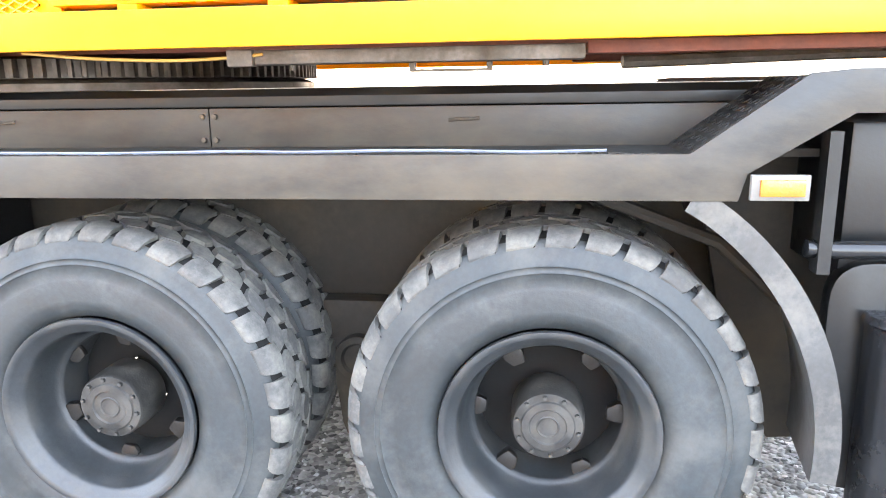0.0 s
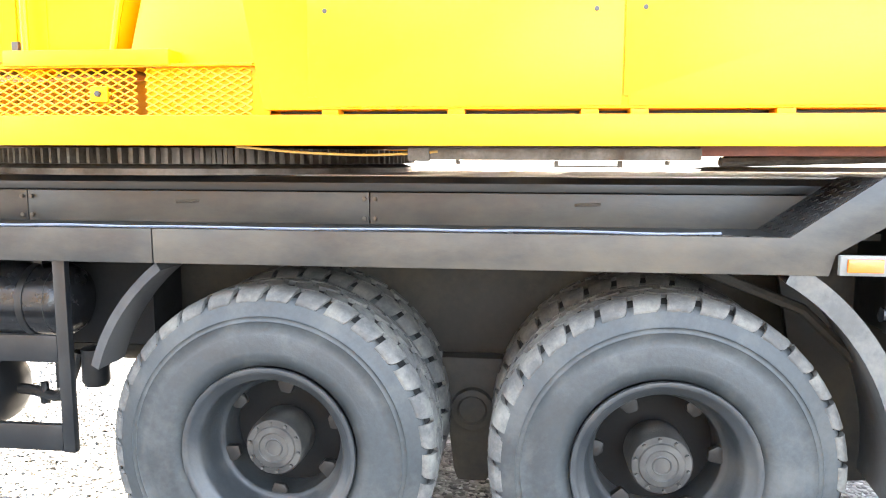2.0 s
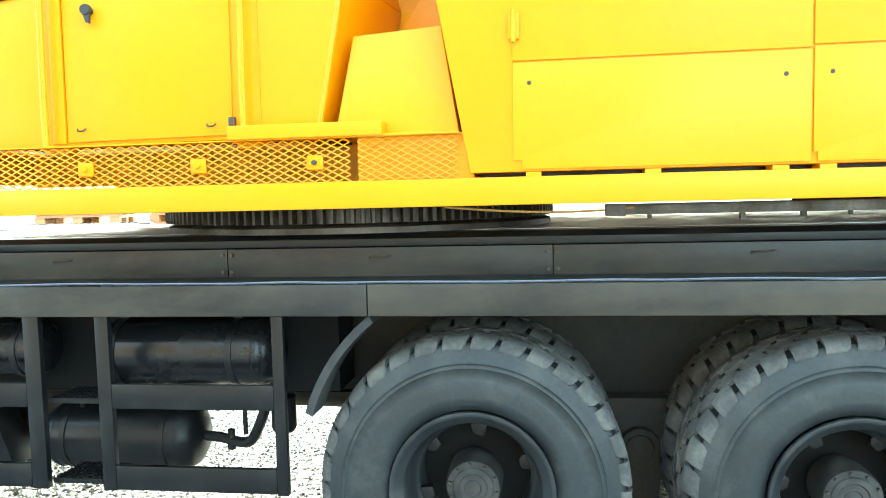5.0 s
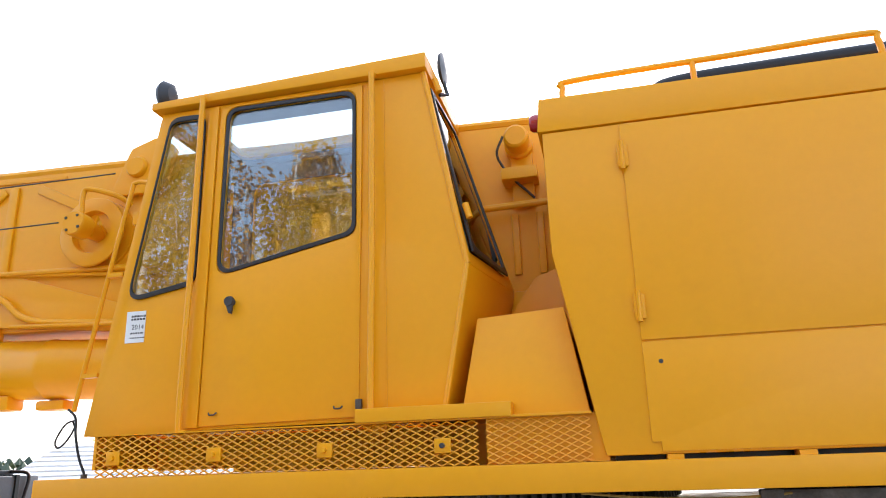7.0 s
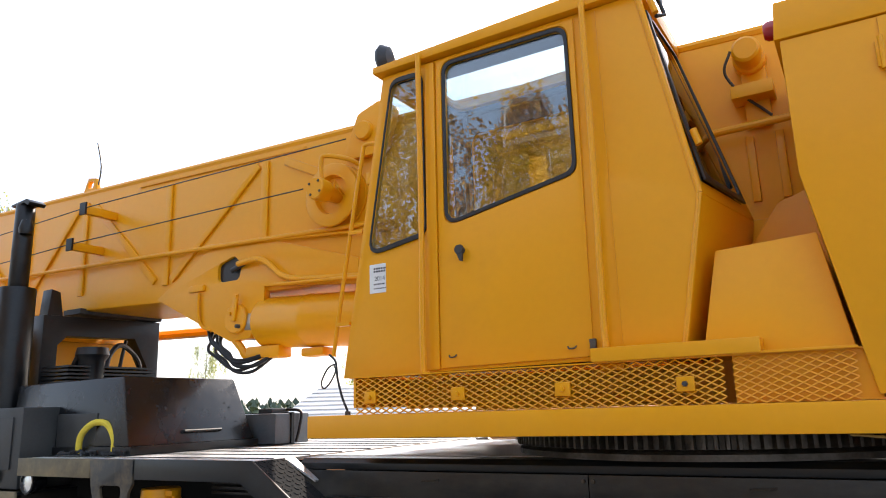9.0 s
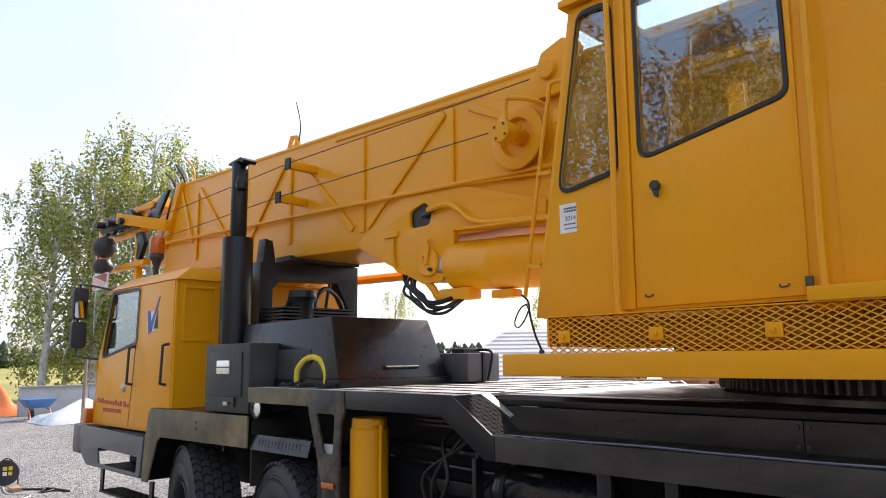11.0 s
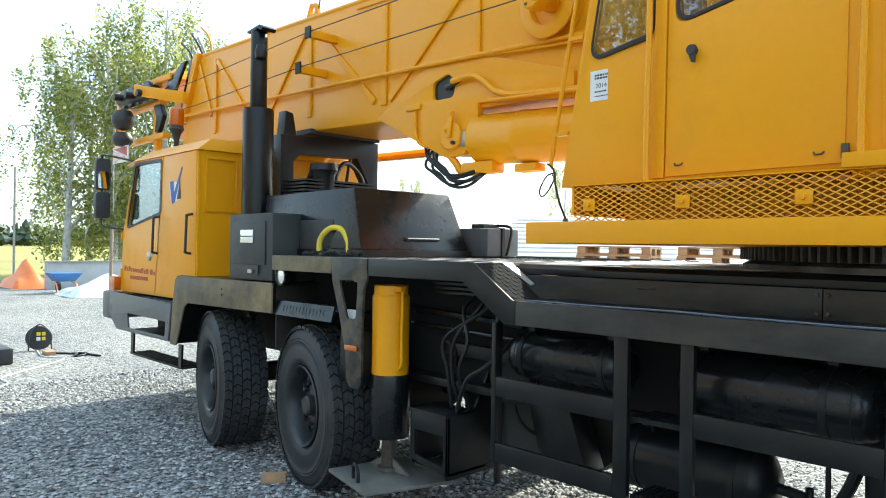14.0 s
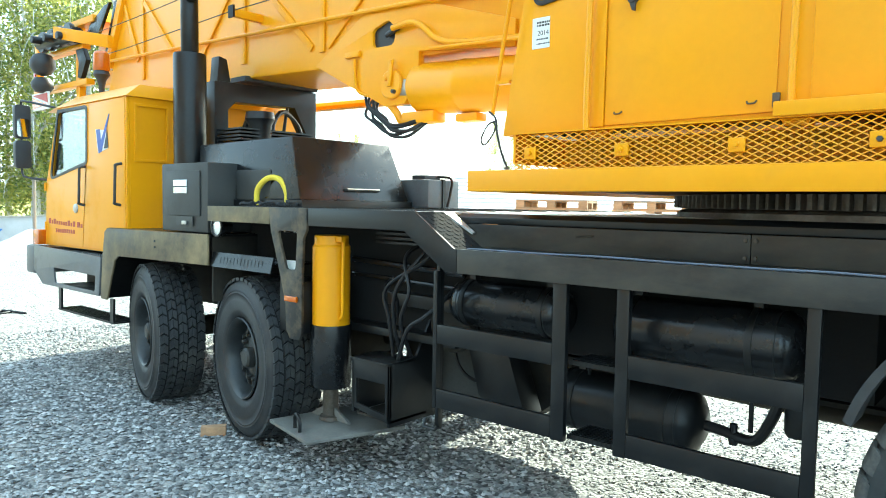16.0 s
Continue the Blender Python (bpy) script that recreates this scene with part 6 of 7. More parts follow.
tagged(part("side_lettering", g, REDPRINT, eng, "faded red lettering bars"), kind="stuff")
for x in (-0.36, 0.10, 0.57, 0.74, 1.23, 1.7):
    part("housing_foot", Geo().box(x - 0.03, x + 0.03, 2.595, 2.68, 1.963, 1.984), YELLOW, eng)
# black bar fills the slot to paint the shade below the housing
part("housing_gap", Geo().box(-0.58, 3.38, 2.70, 2.75, 1.963, 1.984), GASKET, eng, "dark strip for the shade under the housing")
part("top_rail", Geo().tube(smooth_path([(-0.66, 2.70, 3.50), (-0.655, 2.70, 3.59), (-0.60, 2.70, 3.625), (0.1, 2.70, 3.64), (0.62, 2.70, 3.65), (0.67, 2.70, 3.62), (0.68, 2.70, 3.50)], 6), 0.014, 10), YELLOW, eng, "yellow top hand rail")
part("top_rail", Geo().tube(smooth_path([(0.80, 2.70, 3.50), (0.805, 2.70, 3.61), (0.86, 2.70, 3.65), (1.6, 2.70, 3.66), (2.5, 2.70, 3.66), (2.56, 2.70, 3.62), (2.57, 2.70, 3.50)], 6), 0.014, 10), YELLOW, eng, "yellow top hand rail")
part("rail_post", Geo().tube([(-0.08, 2.70, 3.50), (-0.08, 2.70, 3.635)], 0.014, 8), YELLOW, eng)
part("top_hose", Geo().tube(smooth_path([(-0.26, 3.0, 3.50), (-0.22, 3.0, 3.64), (-0.10, 3.0, 3.69), (0.4, 3.0, 3.705), (1.2, 3.0, 3.715), (2.2, 3.0, 3.72)], 6), 0.045, 12), HOSE, eng, "thick black hose along the top")
part("tail_lamp", Geo().revolve([(0.0, -0.82), (0.03, -0.815), (0.04, -0.80), (0.04, -0.77)], (0, 2.66, 3.42), "x", 16), REDLENS, eng, "dark red lamp")
# the upper halves of the cab and the housing stand a little taller
for ob in [o for top in (ocab, eng) for o in (top, *top.children_recursive) if o.type == "MESH"]:
    base = place_of(ob).z
    for v in ob.data.vertices:
        z = v.co.z + base
        v.co.z += 0.028 * max(0.0, z - 2.75)
# winch box sized to block low sun from the far side
part("winch_cover", Geo().box(-1.2, 3.0, 3.47, 5.2, 2.0, 2.86), YELLOW, crane, "yellow winch housing, filled out to block sun behind the cab", bevel=0.02)
# unseen panel added on the far side to shade the space behind the cab
part("far_cheek", Geo().box(-3.0, -1.21, 4.9, 4.95, 1.97, 2.9), YELLOW, crane, bevel=0.006)

# ---- boom ----
def bz(x, z):
    """Height on the boom, which rises slightly towards its head."""
    return z + 0.028 * (-3.5 - x)


BY0, BY1 = 3.50, 4.36


def bquad(name, pts, y0, y1, mat=YELLOW, label="", bevel=0.006, parent=None):
    return part(name, Geo().prism([(x, bz(x, z)) for x, z in pts], y0, y1), mat, parent, label, bevel=bevel)


boom = bquad("boom", [(1.6, 3.90), (1.6, 2.9), (-4.2, 2.84), (-5.6, 2.84), (-9.55, 2.86), (-9.40, 3.20), (-9.02, 3.975), (-3.6, 3.985)], BY0, BY1, YELLOW, "long yellow box-section telescopic boom", 0.03, crane)
# corner radius strip and lower flange
for z in (3.95,):
    part("boom_edge", Geo().tube([(1.5, BY0 + 0.02, bz(1.5, z)), (-9.0, BY0 + 0.02, bz(-9.0, z))], 0.03, 8), YELLOW, boom)


def rib(x0, z0, x1, z1, w=0.035, d=0.020):
    a, b = Vector((x0, bz(x0, z0))), Vector((x1, bz(x1, z1)))
    u = (b - a).normalized()
    n = Vector((-u.y, u.x)) * w
    part("side_rib", Geo().prism([tuple(a - n), tuple(b - n), tuple(b + n), tuple(a + n)], BY0 - d, BY0 - 0.0005), YELLOW, boom, bevel=0.008)


for x in (-4.40, -5.49, -6.64, -7.55, -8.62):
    rib(x, 2.98, x, 3.85)
for x0, z0, x1, z1 in ((-5.42, 3.02, -4.47, 3.83), (-5.62, 3.02, -6.52, 3.81), (-7.45, 3.05, -6.75, 3.81), (-7.75, 3.02, -8.58, 3.83), (-8.72, 3.2, -9.05, 3.85), (-3.6, 3.55, -4.2, 3.82)):
    rib(x0, z0, x1, z1, 0.032)
part("boom_top_strip", Geo().prism([(x, bz(x, z)) for x, z in ((-4.0, 3.88), (-5.9, 3.88), (-5.9, 3.90), (-4.0, 3.90))], BY0 - 0.012, BY0 - 0.0005), YELLOW, boom)
part("boom_head_end", Geo().prism([(-9.42, bz(-9.4, 3.18)), (-9.52, bz(-9.4, 3.18)), (-9.14, bz(-9.0, 3.98)), (-9.0, bz(-9.0, 3.98))], BY0 - 0.05, BY1 + 0.05), YELLOW, boom, "slanted boom head collar", bevel=0.01)
part("boom_inner_section", Geo().box(-10.3, -9.3, BY0 + 0.22, BY1 - 0.12, bz(-10, 3.05), bz(-10, 3.6)), YELLOW, boom, bevel=0.02)
part("head_cover", Geo().hexa([(-9.62, BY0 - 0.03, 3.35), (-9.50, BY0 - 0.03, 3.35), (-9.50, BY1, 3.35), (-9.62, BY1, 3.35)], [(-9.28, BY0 - 0.03, 4.10), (-9.16, BY0 - 0.03, 4.10), (-9.16, BY1, 4.10), (-9.28, BY1, 4.10)]), BLACKGLOSS, boom, "blue-black head cover", bevel=0.01)
# pipes and cables along the side
part("side_pipe", Geo().tube([(-3.2, BY0 - 0.05, bz(-3.2, 3.22)), (-9.4, BY0 - 0.05, bz(-9.4, 3.25))], 0.018, 8), YELLOW, boom, "yellow pipe along the boom")
part("side_pipe", Geo().tube([(-3.2, BY0 - 0.04, bz(-3.2, 3.17)), (-5.0, BY0 - 0.04, bz(-5.0, 3.245))], 0.012, 8), YELLOW, boom)
for cable in ([(-3.584, 3.44, 3.86), (-6.219, 3.2, 3.753), (-8.494, 3.3, 3.733), (-9.348, 3.3, 3.715)], [(-3.941, 3.4, 3.547), (-6.372, 3.2, 3.459), (-8.694, 3.3, 3.439), (-9.408, 3.3, 3.435)]):
    part("control_cable", Geo().tube(cable, 0.0048, 6), GREASE, boom, "thin black cable")
    bx, by, bzz = cable[1]
    b = part("cable_bracket", Geo().box(bx - 0.03, bx + 0.03, by, BY0, bzz - 0.05, bzz + 0.02), YELLOW, boom, bevel=0.005)
    part("bracket_end", Geo().box(bx - 0.04, bx + 0.04, by - 0.018, by - 0.001, bzz - 0.06, bzz + 0.045), BLACK, b)
lug = part("lifting_lug", Geo().plate([(-6.78, 4.03), (-6.54, 4.03), (-6.59, 4.18), (-6.70, 4.20)], [rounded([(-6.70, 4.09), (-6.62, 4.09), (-6.62, 4.16), (-6.70, 4.16)], 0.03, 4)], BY0 + 0.02, BY0 + 0.06), YELLOW, boom, bevel=0.004)
part("antenna_wire", Geo().tube(smooth_path([(-6.58, BY0 + 0.04, 4.08), (-6.55, BY0 + 0.04, 4.29), (-6.63, BY0 + 0.04, 4.54)], 4), 0.007, 6), GREASE, lug)
for k in range(3):
    part("head_hook", Geo().tube(smooth_path([(-9.10 - 0.16 * k, BY0 + 0.1, 4.08 - 0.1 * k), (-9.16 - 0.16 * k, BY0 + 0.1, 4.22 - 0.08 * k), (-9.34 - 0.16 * k, BY0 + 0.1, 4.42 - 0.08 * k)], 5), 0.016, 6), GREYSTEEL, boom)
# hose reel with motor
RXX, RZZ = -3.675, 3.455
reel = part("hose_reel", Geo().revolve([(0.0, 3.43), (0.13, 3.43), (0.135, 3.395), (0.14, 3.385), (0.215, 3.38), (0.226, 3.388), (0.228, 3.40), (0.222, 3.41), (0.15, 3.42)], (RXX, 0, RZZ), seg=48), YELLOW, boom, "yellow hose reel", smooth=40)
part("reel_rim", Geo().revolve([(0.15, 3.42), (0.15, 3.48), (0.228, 3.485), (0.232, 3.499), (0.0, 3.499)], (RXX, 0, RZZ), seg=40), YELLOW, reel)
part("reel_motor", Geo().revolve([(0.0, 3.19), (0.070, 3.19), (0.076, 3.197), (0.078, 3.21), (0.076, 3.30), (0.06, 3.31), (0.055, 3.43)], (RXX + 0.02, 0, RZZ - 0.005), seg=28), YELLOW, reel, bevel=0)
for q in (0.9, 2.5, 4.1, 5.7):
    part("motor_bolt", Geo().revolve([(0.0, 3.183), (0.009, 3.184), (0.010, 3.19)], (RXX + 0.02 + 0.055 * math.cos(q), 0, RZZ - 0.005 + 0.055 * math.sin(q)), seg=6), GREASE, reel)
part("reel_arm", Geo().tube(smooth_path([(RXX + 0.02, 3.26, RZZ + 0.06), (RXX + 0.02, 3.26, RZZ + 0.21), (RXX + 0.06, 3.27, RZZ + 0.235), (RXX + 0.20, 3.34, RZZ + 0.20), (RXX + 0.25, 3.42, RZZ + 0.16)], 5), 0.017, 8), YELLOW, reel)
part("reel_hook", Geo().tube([(RXX + 0.10, 3.40, RZZ - 0.02), (RXX + 0.12, 3.32, RZZ + 0.01), (RXX + 0.11, 3.30, RZZ + 0.06), (RXX + 0.06, 3.32, RZZ - 0.06)], 0.009, 6), YELLOW, reel)
part("rope_guard", Geo().prism(rounded([(-3.62, 3.70), (-3.25, 3.70), (-3.15, 4.0), (-3.3, 4.08), (-3.48, 4.02)], 0.05, 5), BY0 - 0.06, BY0 - 0.01), YELLOW, boom, "rounded yellow cheek plate", bevel=0.008)
part("cheek_boss", Geo().revolve([(0.0, 3.405), (0.06, 3.405), (0.07, 3.42), (0.07, 3.44)], (-3.42, 0, 3.88), seg=24), YELLOW, boom)
# cylinder mount under the boom, lift cylinder, hoses
mount = part("cylinder_mount", Geo().plate([(-5.55, 2.92), (-5.0, 2.66), (-4.70, 2.52), (-4.50, 2.53), (-4.36, 2.70), (-4.36, 2.90), (-3.5, 2.82), (-3.5, 3.0), (-4.3, 3.24), (-4.95, 3.26)], [rounded([(-4.85, 2.98), (-4.62, 2.98), (-4.60, 3.10), (-4.68, 3.17), (-4.85, 3.12)], 0.05, 4)], BY0 - 0.034, BY0 + 0.03), YELLOW, boom, "yellow cylinder bracket with an opening", bevel=0.006)
# black sheet over the boom side paints the shade inside the bracket's opening
part("mount_dark", Geo().box(-4.88, -4.58, BY0 - 0.008, BY0 - 0.002, 2.965, 3.165), GASKET, mount, "dark sheet for the shade in the opening")
part("mount_ram", Geo().tube([(-4.70, BY0 - 0.03, 3.06), (-4.55, BY0 - 0.06, 3.09)], 0.02, 10), DARKPLASTIC, mount)
part("pipe_run", Geo().tube(smooth_path([(-4.60, BY0 - 0.07, 3.09), (-4.40, BY0 - 0.08, 3.10), (-4.28, BY0 - 0.08, 3.05), (-4.15, BY0 - 0.08, 2.95), (-3.95, BY0 - 0.08, 2.90), (-3.4, BY0 - 0.08, 2.86)], 6), 0.022, 10), YELLOW, boom, "bent yellow pipe")
part("pipe_run", Geo().tube([(-4.2, BY0 - 0.10, 2.885), (-3.2, BY0 - 0.10, 2.84)], 0.012, 8), YELLOW, boom)
part("pin_boss", Geo().revolve([(0.0, 3.43), (0.10, 3.43), (0.11, 3.44), (0.11, 3.48)], (-4.62, 0, 2.68), seg=28), YELLOW, mount, bevel=0)
part("pin_key", Geo().hexa([(-4.64, 3.41, 2.66), (-4.60, 3.41, 2.66), (-4.60, 3.43, 2.66), (-4.64, 3.43, 2.66)], [(-4.62, 3.41, 2.86), (-4.57, 3.41, 2.86), (-4.57, 3.43, 2.86), (-4.62, 3.43, 2.86)]), YELLOW, mount, bevel=0.01)
for x, z in ((-4.59, 2.84), (-4.65, 2.72), (-4.57, 2.62)):
    part("pin_bolt", Geo().revolve([(0.0, 3.40), (0.014, 3.40), (0.016, 3.43)], (x, 0, z), seg=8), YELLOW if z > 2.7 else DARKPLASTIC, mount)
lc = part("lift_cylinder", Geo().tube([(-4.44, 3.58, 2.645), (-4.42, 3.58, 2.645), (-4.41, 3.58, 2.645), (-4.0, 3.58, 2.625), (-3.98, 3.58, 2.625), (-3.96, 3.58, 2.625), (-2.5, 3.60, 2.55)], [0.17, 0.183, 0.187, 0.187, 0.193, 0.187, 0.187], 36), YELLOW, crane, "thick yellow lift cylinder")
part("cylinder_rod", Geo().tube([(-4.62, 3.58, 2.66), (-4.43, 3.58, 2.645)], 0.13, 28), STEEL, lc, "chrome cylinder rod")
part("cylinder_valve", Geo().box(-4.55, -4.22, 3.48, 3.62, 2.38, 2.47), YELLOW, lc, bevel=0.02)
part("cylinder_valve", Geo().box(-4.05, -3.85, 3.52, 3.64, 2.37, 2.43), YELLOW, lc, bevel=0.015)
part("valve_hose", Geo().tube(smooth_path([(-4.30, 3.55, 2.42), (-4.55, 3.52, 2.40), (-4.62, 3.50, 2.48), (-4.75, 3.5, 2.60)], 5), 0.03, 8), YELLOW, lc)
rnd = random.Random(21)
for k in range(6):
    dx, dz = rnd.uniform(-0.08, 0.08), rnd.uniform(-0.07, 0.09)
    part("boom_hose", Geo().tube(smooth_path([(-4.92 + dx, 3.50 + 0.03 * k, 2.66), (-4.86 + dx, 3.48, 2.50 + dz), (-4.74 + dx, 3.46, 2.42 + dz), (-4.62 + 0.5 * dx, 3.45, 2.33 + dz), (-4.45 + dx, 3.46, 2.32 + dz), (-4.32, 3.52, 2.40 + 0.5 * dz)], 6), 0.012, 8), HOSE, boom, "black hydraulic hose")
part("connector", Geo().box(-5.15, -4.98, BY0 - 0.06, BY0 - 0.021, 2.93, 2.98), YELLOW, boom, bevel=0.01)
part("connector_stem", Geo().tube(smooth_path([(-5.04, BY0 - 0.05, 2.92), (-5.03, BY0 - 0.05, 2.75), (-5.0, BY0 - 0.04, 2.66), (-4.9, BY0 - 0.03, 2.62)], 5), 0.012, 8), YELLOW, boom)
# slewing motor and gear seen behind the cab
mo = part("winch_motor", Geo().revolve([(0.0, 3.30), (0.055, 3.30), (0.068, 3.31), (0.072, 3.34), (0.066, 3.42), (0.08, 3.43), (0.08, 3.50)], (-0.95, 0, 3.70), seg=28), YELLOW, boom, "yellow round motor on the boom side", bevel=0)
part("motor_bracket", Geo().box(-1.05, -0.85, 3.36, 3.50, 3.47, 3.54), YELLOW, mo, bevel=0.006)
part("motor_plate", Geo().box(-1.0, -0.88, 3.46, 3.50, 3.34, 3.66), YELLOW, mo, bevel=0.004)
part("motor_cable", Geo().tube(smooth_path([(-1.02, 3.30, 3.70), (-1.06, 3.32, 3.60), (-1.0, 3.40, 3.50), (-0.92, 3.44, 3.42), (-0.88, 3.46, 3.38)], 5), 0.008, 6), GREASE, mo)
part("cross_pipe", Geo().tube([(-1.3, 3.40, 3.32), (-0.6, 3.40, 3.335)], 0.02, 10), YELLOW, boom)
for x in (-1.0, -0.86):
    part("boom_stiffener", Geo().box(x - 0.02, x + 0.02, BY0 - 0.03, BY0 - 0.0005, 2.95, 3.30), YELLOW, boom, bevel=0.006)
part("turret_cheek", Geo().prism([(-1.6, 1.97), (1.5, 1.97), (1.5, 3.4), (0.3, 3.3), (-0.9, 2.9)], 3.36, 3.40), YELLOW, crane, "yellow turret side plate", bevel=0.006)

# ---- jib head gear over the driver cab ----
hg = part("head_frame", Geo().box(-11.55, -11.45, 3.40, 3.48, 3.1, 4.0), YELLOW, crane, "yellow head frame with lamps and signs", bevel=0.008)
part("frame_bar", Geo().box(-11.5, -9.6, 3.36, 3.46, 3.90, 3.98), YELLOW, hg, bevel=0.006)
part("frame_bar", Geo().box(-11.5, -9.9, 3.36, 3.46, 3.62, 3.69), YELLOW, hg, bevel=0.006)
part("frame_bar", Geo().box(-11.5, -9.8, 3.36, 3.46, 3.18, 3.25), YELLOW, hg, bevel=0.006)
part("frame_bar", Geo().box(-10.2, -10.1, 3.40, 3.48, 2.9, 3.95), YELLOW, hg, bevel=0.006)
part("frame_arm", Geo().hexa([(-10.1, 3.10, 3.72), (-9.3, 3.40, 3.55), (-9.3, 3.50, 3.55), (-10.1, 3.22, 3.72)], [(-10.1, 3.10, 3.86), (-9.3, 3.40, 3.70), (-9.3, 3.50, 3.70), (-10.1, 3.22, 3.86)]), YELLOW, hg, bevel=0.006)
part("sheave_block", Geo().tube([(-11.0, 3.30, 3.80), (-9.9, 3.30, 3.76)], 0.10, 14), BLACK, hg, "black sheave block")
for k in range(4):
    part("sheave", Geo().revolve([(0.0, -0.03), (0.13, -0.03), (0.14, 0.0), (0.13, 0.03), (0.0, 0.03)], (-10.9 + 0.27 * k, 3.28, 3.80), "y", 20), BLACK, hg)
part("round_lamp", Geo().revolve([(0.0, -0.15), (0.10, -0.12), (0.15, -0.04), (0.15, 0.04), (0.10, 0.12), (0.0, 0.15)], (-10.72, 3.2, 3.49), "z", 24), DARKPLASTIC, hg, "round dark lamp")
part("round_lamp", Geo().revolve([(0.0, -0.10), (0.09, -0.09), (0.13, -0.03), (0.13, 0.03), (0.09, 0.09), (0.0, 0.10)], (-10.74, 3.2, 3.23), "z", 24), DARKPLASTIC, hg, "round dark lamp")
sg = part("warning_sign", Geo().box(-11.1, -10.55, 3.20, 3.22, 2.92, 3.14), WHITE, hg, "white sign with red and yellow wedge", bevel=0.004)
part("sign_wedge", Geo().prism([(-11.08, 3.12), (-10.58, 3.12), (-10.58, 3.0)], 3.194, 3.199), REDPRINT, sg)
part("sign_wedge", Geo().prism([(-11.08, 3.10), (-10.60, 2.98), (-11.08, 2.94)], 3.194, 3.199), AMBER, sg)
part("head_cowl", Geo().hexa([(-11.2, 3.5, 3.99), (-9.9, 3.5, 3.99), (-9.9, 4.2, 3.99), (-11.2, 4.2, 3.99)], [(-10.8, 3.6, 4.06), (-10.0, 3.6, 4.14), (-10.0, 4.1, 4.14), (-10.8, 4.1, 4.06)]), YELLOW, hg, "pale sunlit cowl", bevel=0.015)
part("red_strip", Geo().box(-11.56, -11.50, 3.38, 3.39, 3.25, 3.6), REDLENS, hg)

# whiskers and dark cover at the boom head, cable at the cab's front corner
for a, b, c, m in (((-9.00, 3.52, 4.10), (-9.10, 3.50, 4.25), (-9.29, 3.50, 4.42), BLACK), ((-9.22, 3.52, 4.02), (-9.36, 3.50, 4.22), (-9.58, 3.50, 4.36), BLACK), ((-8.82, 3.54, 4.06), (-8.84, 3.52, 4.28), (-9.04, 3.50, 4.46), YELLOW)):
    part("head_rod", Geo().tube(smooth_path([a, b, c], 5), 0.013, 8), m, boom, "thin bent rod on the boom head")
part("head_plate", Geo().prism([(-9.20, 4.06), (-9.34, 4.04), (-9.70, 3.90), (-9.88, 3.74), (-9.62, 3.70), (-9.50, 3.74)], 3.38, 3.42), BLACKGLOSS, hg, "blue-black cover plate", bevel=0.008)
part("hook_link", Geo().prism([(-10.10, 3.62), (-9.90, 3.62), (-9.80, 3.47), (-9.96, 3.26), (-10.06, 3.28), (-10.02, 3.45)], 3.36, 3.42), BLACK, hg, bevel=0.008)
for k in range(3):
    part("block_stub", Geo().revolve([(0.0, 3.10), (0.045, 3.10), (0.05, 3.12), (0.05, 3.24), (0.0, 3.24)], (-10.8 + 0.4 * k, 0, 3.80 - 0.03 * k), seg=12), BLACK, hg)
part("tie_cable", Geo().tube(smooth_path([(-3.08, 2.66, 2.28), (-3.03, 2.65, 2.24), (-3.01, 2.64, 2.16), (-2.98, 2.64, 2.06), (-2.95, 2.65, 1.985)], 6), 0.006, 6), HOSE, crane, "thin black cable tied at the cab corner")
part("tie_cable", Geo().tube(smooth_path([(-3.02, 2.65, 2.23), (-3.07, 2.64, 2.21), (-3.115, 2.64, 2.14), (-3.10, 2.64, 2.105), (-3.06, 2.64, 2.13), (-3.03, 2.65, 2.19), (-3.04, 2.65, 2.22)], 6), 0.0045, 6), HOSE, crane, "small loop of black cable")
part("cable_end", Geo().tube([(-2.95, 2.65, 1.955), (-2.95, 2.65, 1.985)], 0.014, 8), GREASE, crane)

# ---- far side: yellow lattice jib stowed beside the boom ----
part("stowed_jib", Geo().tube([(-8.0, 4.75, 2.86), (-5.15, 4.75, 2.80)], 0.05, 8).tube([(-8.0, 4.75, 3.15), (-5.15, 4.75, 3.12)], 0.05, 8), YELLOW, crane, "stowed yellow jib")

# ---- loose things on the yard ----
single("wooden_block", Geo().hexa([(-5.568, 2.405, 0.003), (-5.46, 2.552, 0.003), (-5.525, 2.60, 0.003), (-5.633, 2.453, 0.003)], [(-5.568, 2.405, 0.072), (-5.46, 2.552, 0.072), (-5.525, 2.60, 0.072), (-5.633, 2.453, 0.072)]), BLOCKWOOD, "short brown wooden chock on the gravel", "wood block", bevel=0.004)
reel = thing("cable_reel", (-14.0, 3.05, 0.0), "black cable reel with a yellow socket panel standing on gravel", "cable reel")
part("disc", Geo().revolve([(0.0, 0.0), (0.19, 0.0), (0.20, 0.01), (0.20, 0.05), (0.0, 0.05)], (0, 0, 0), "y", 32), DARKPLASTIC, reel)
reel.children[0].location = (0, 0, 0.21)
reel.children[0].rotation_euler = (0, 0, radians(72))
for k, (dz, dy) in enumerate(((0.05, -0.05), (0.05, 0.03), (-0.03, -0.05), (-0.03, 0.03))):
    part("socket", Geo().box(-13.965, -13.945, 3.05 + dy, 3.11 + dy, 0.20 + dz, 0.26 + dz), SLING if k != 2 else WHITE, reel, bevel=0.006)
part("stand", Geo().tube(smooth_path([(-13.95, 2.88, 0.015), (-13.93, 2.90, 0.3), (-13.96, 3.05, 0.44), (-13.98, 3.2, 0.3), (-13.98, 3.24, 0.015)], 5), 0.012, 8), DARKPLASTIC, reel)
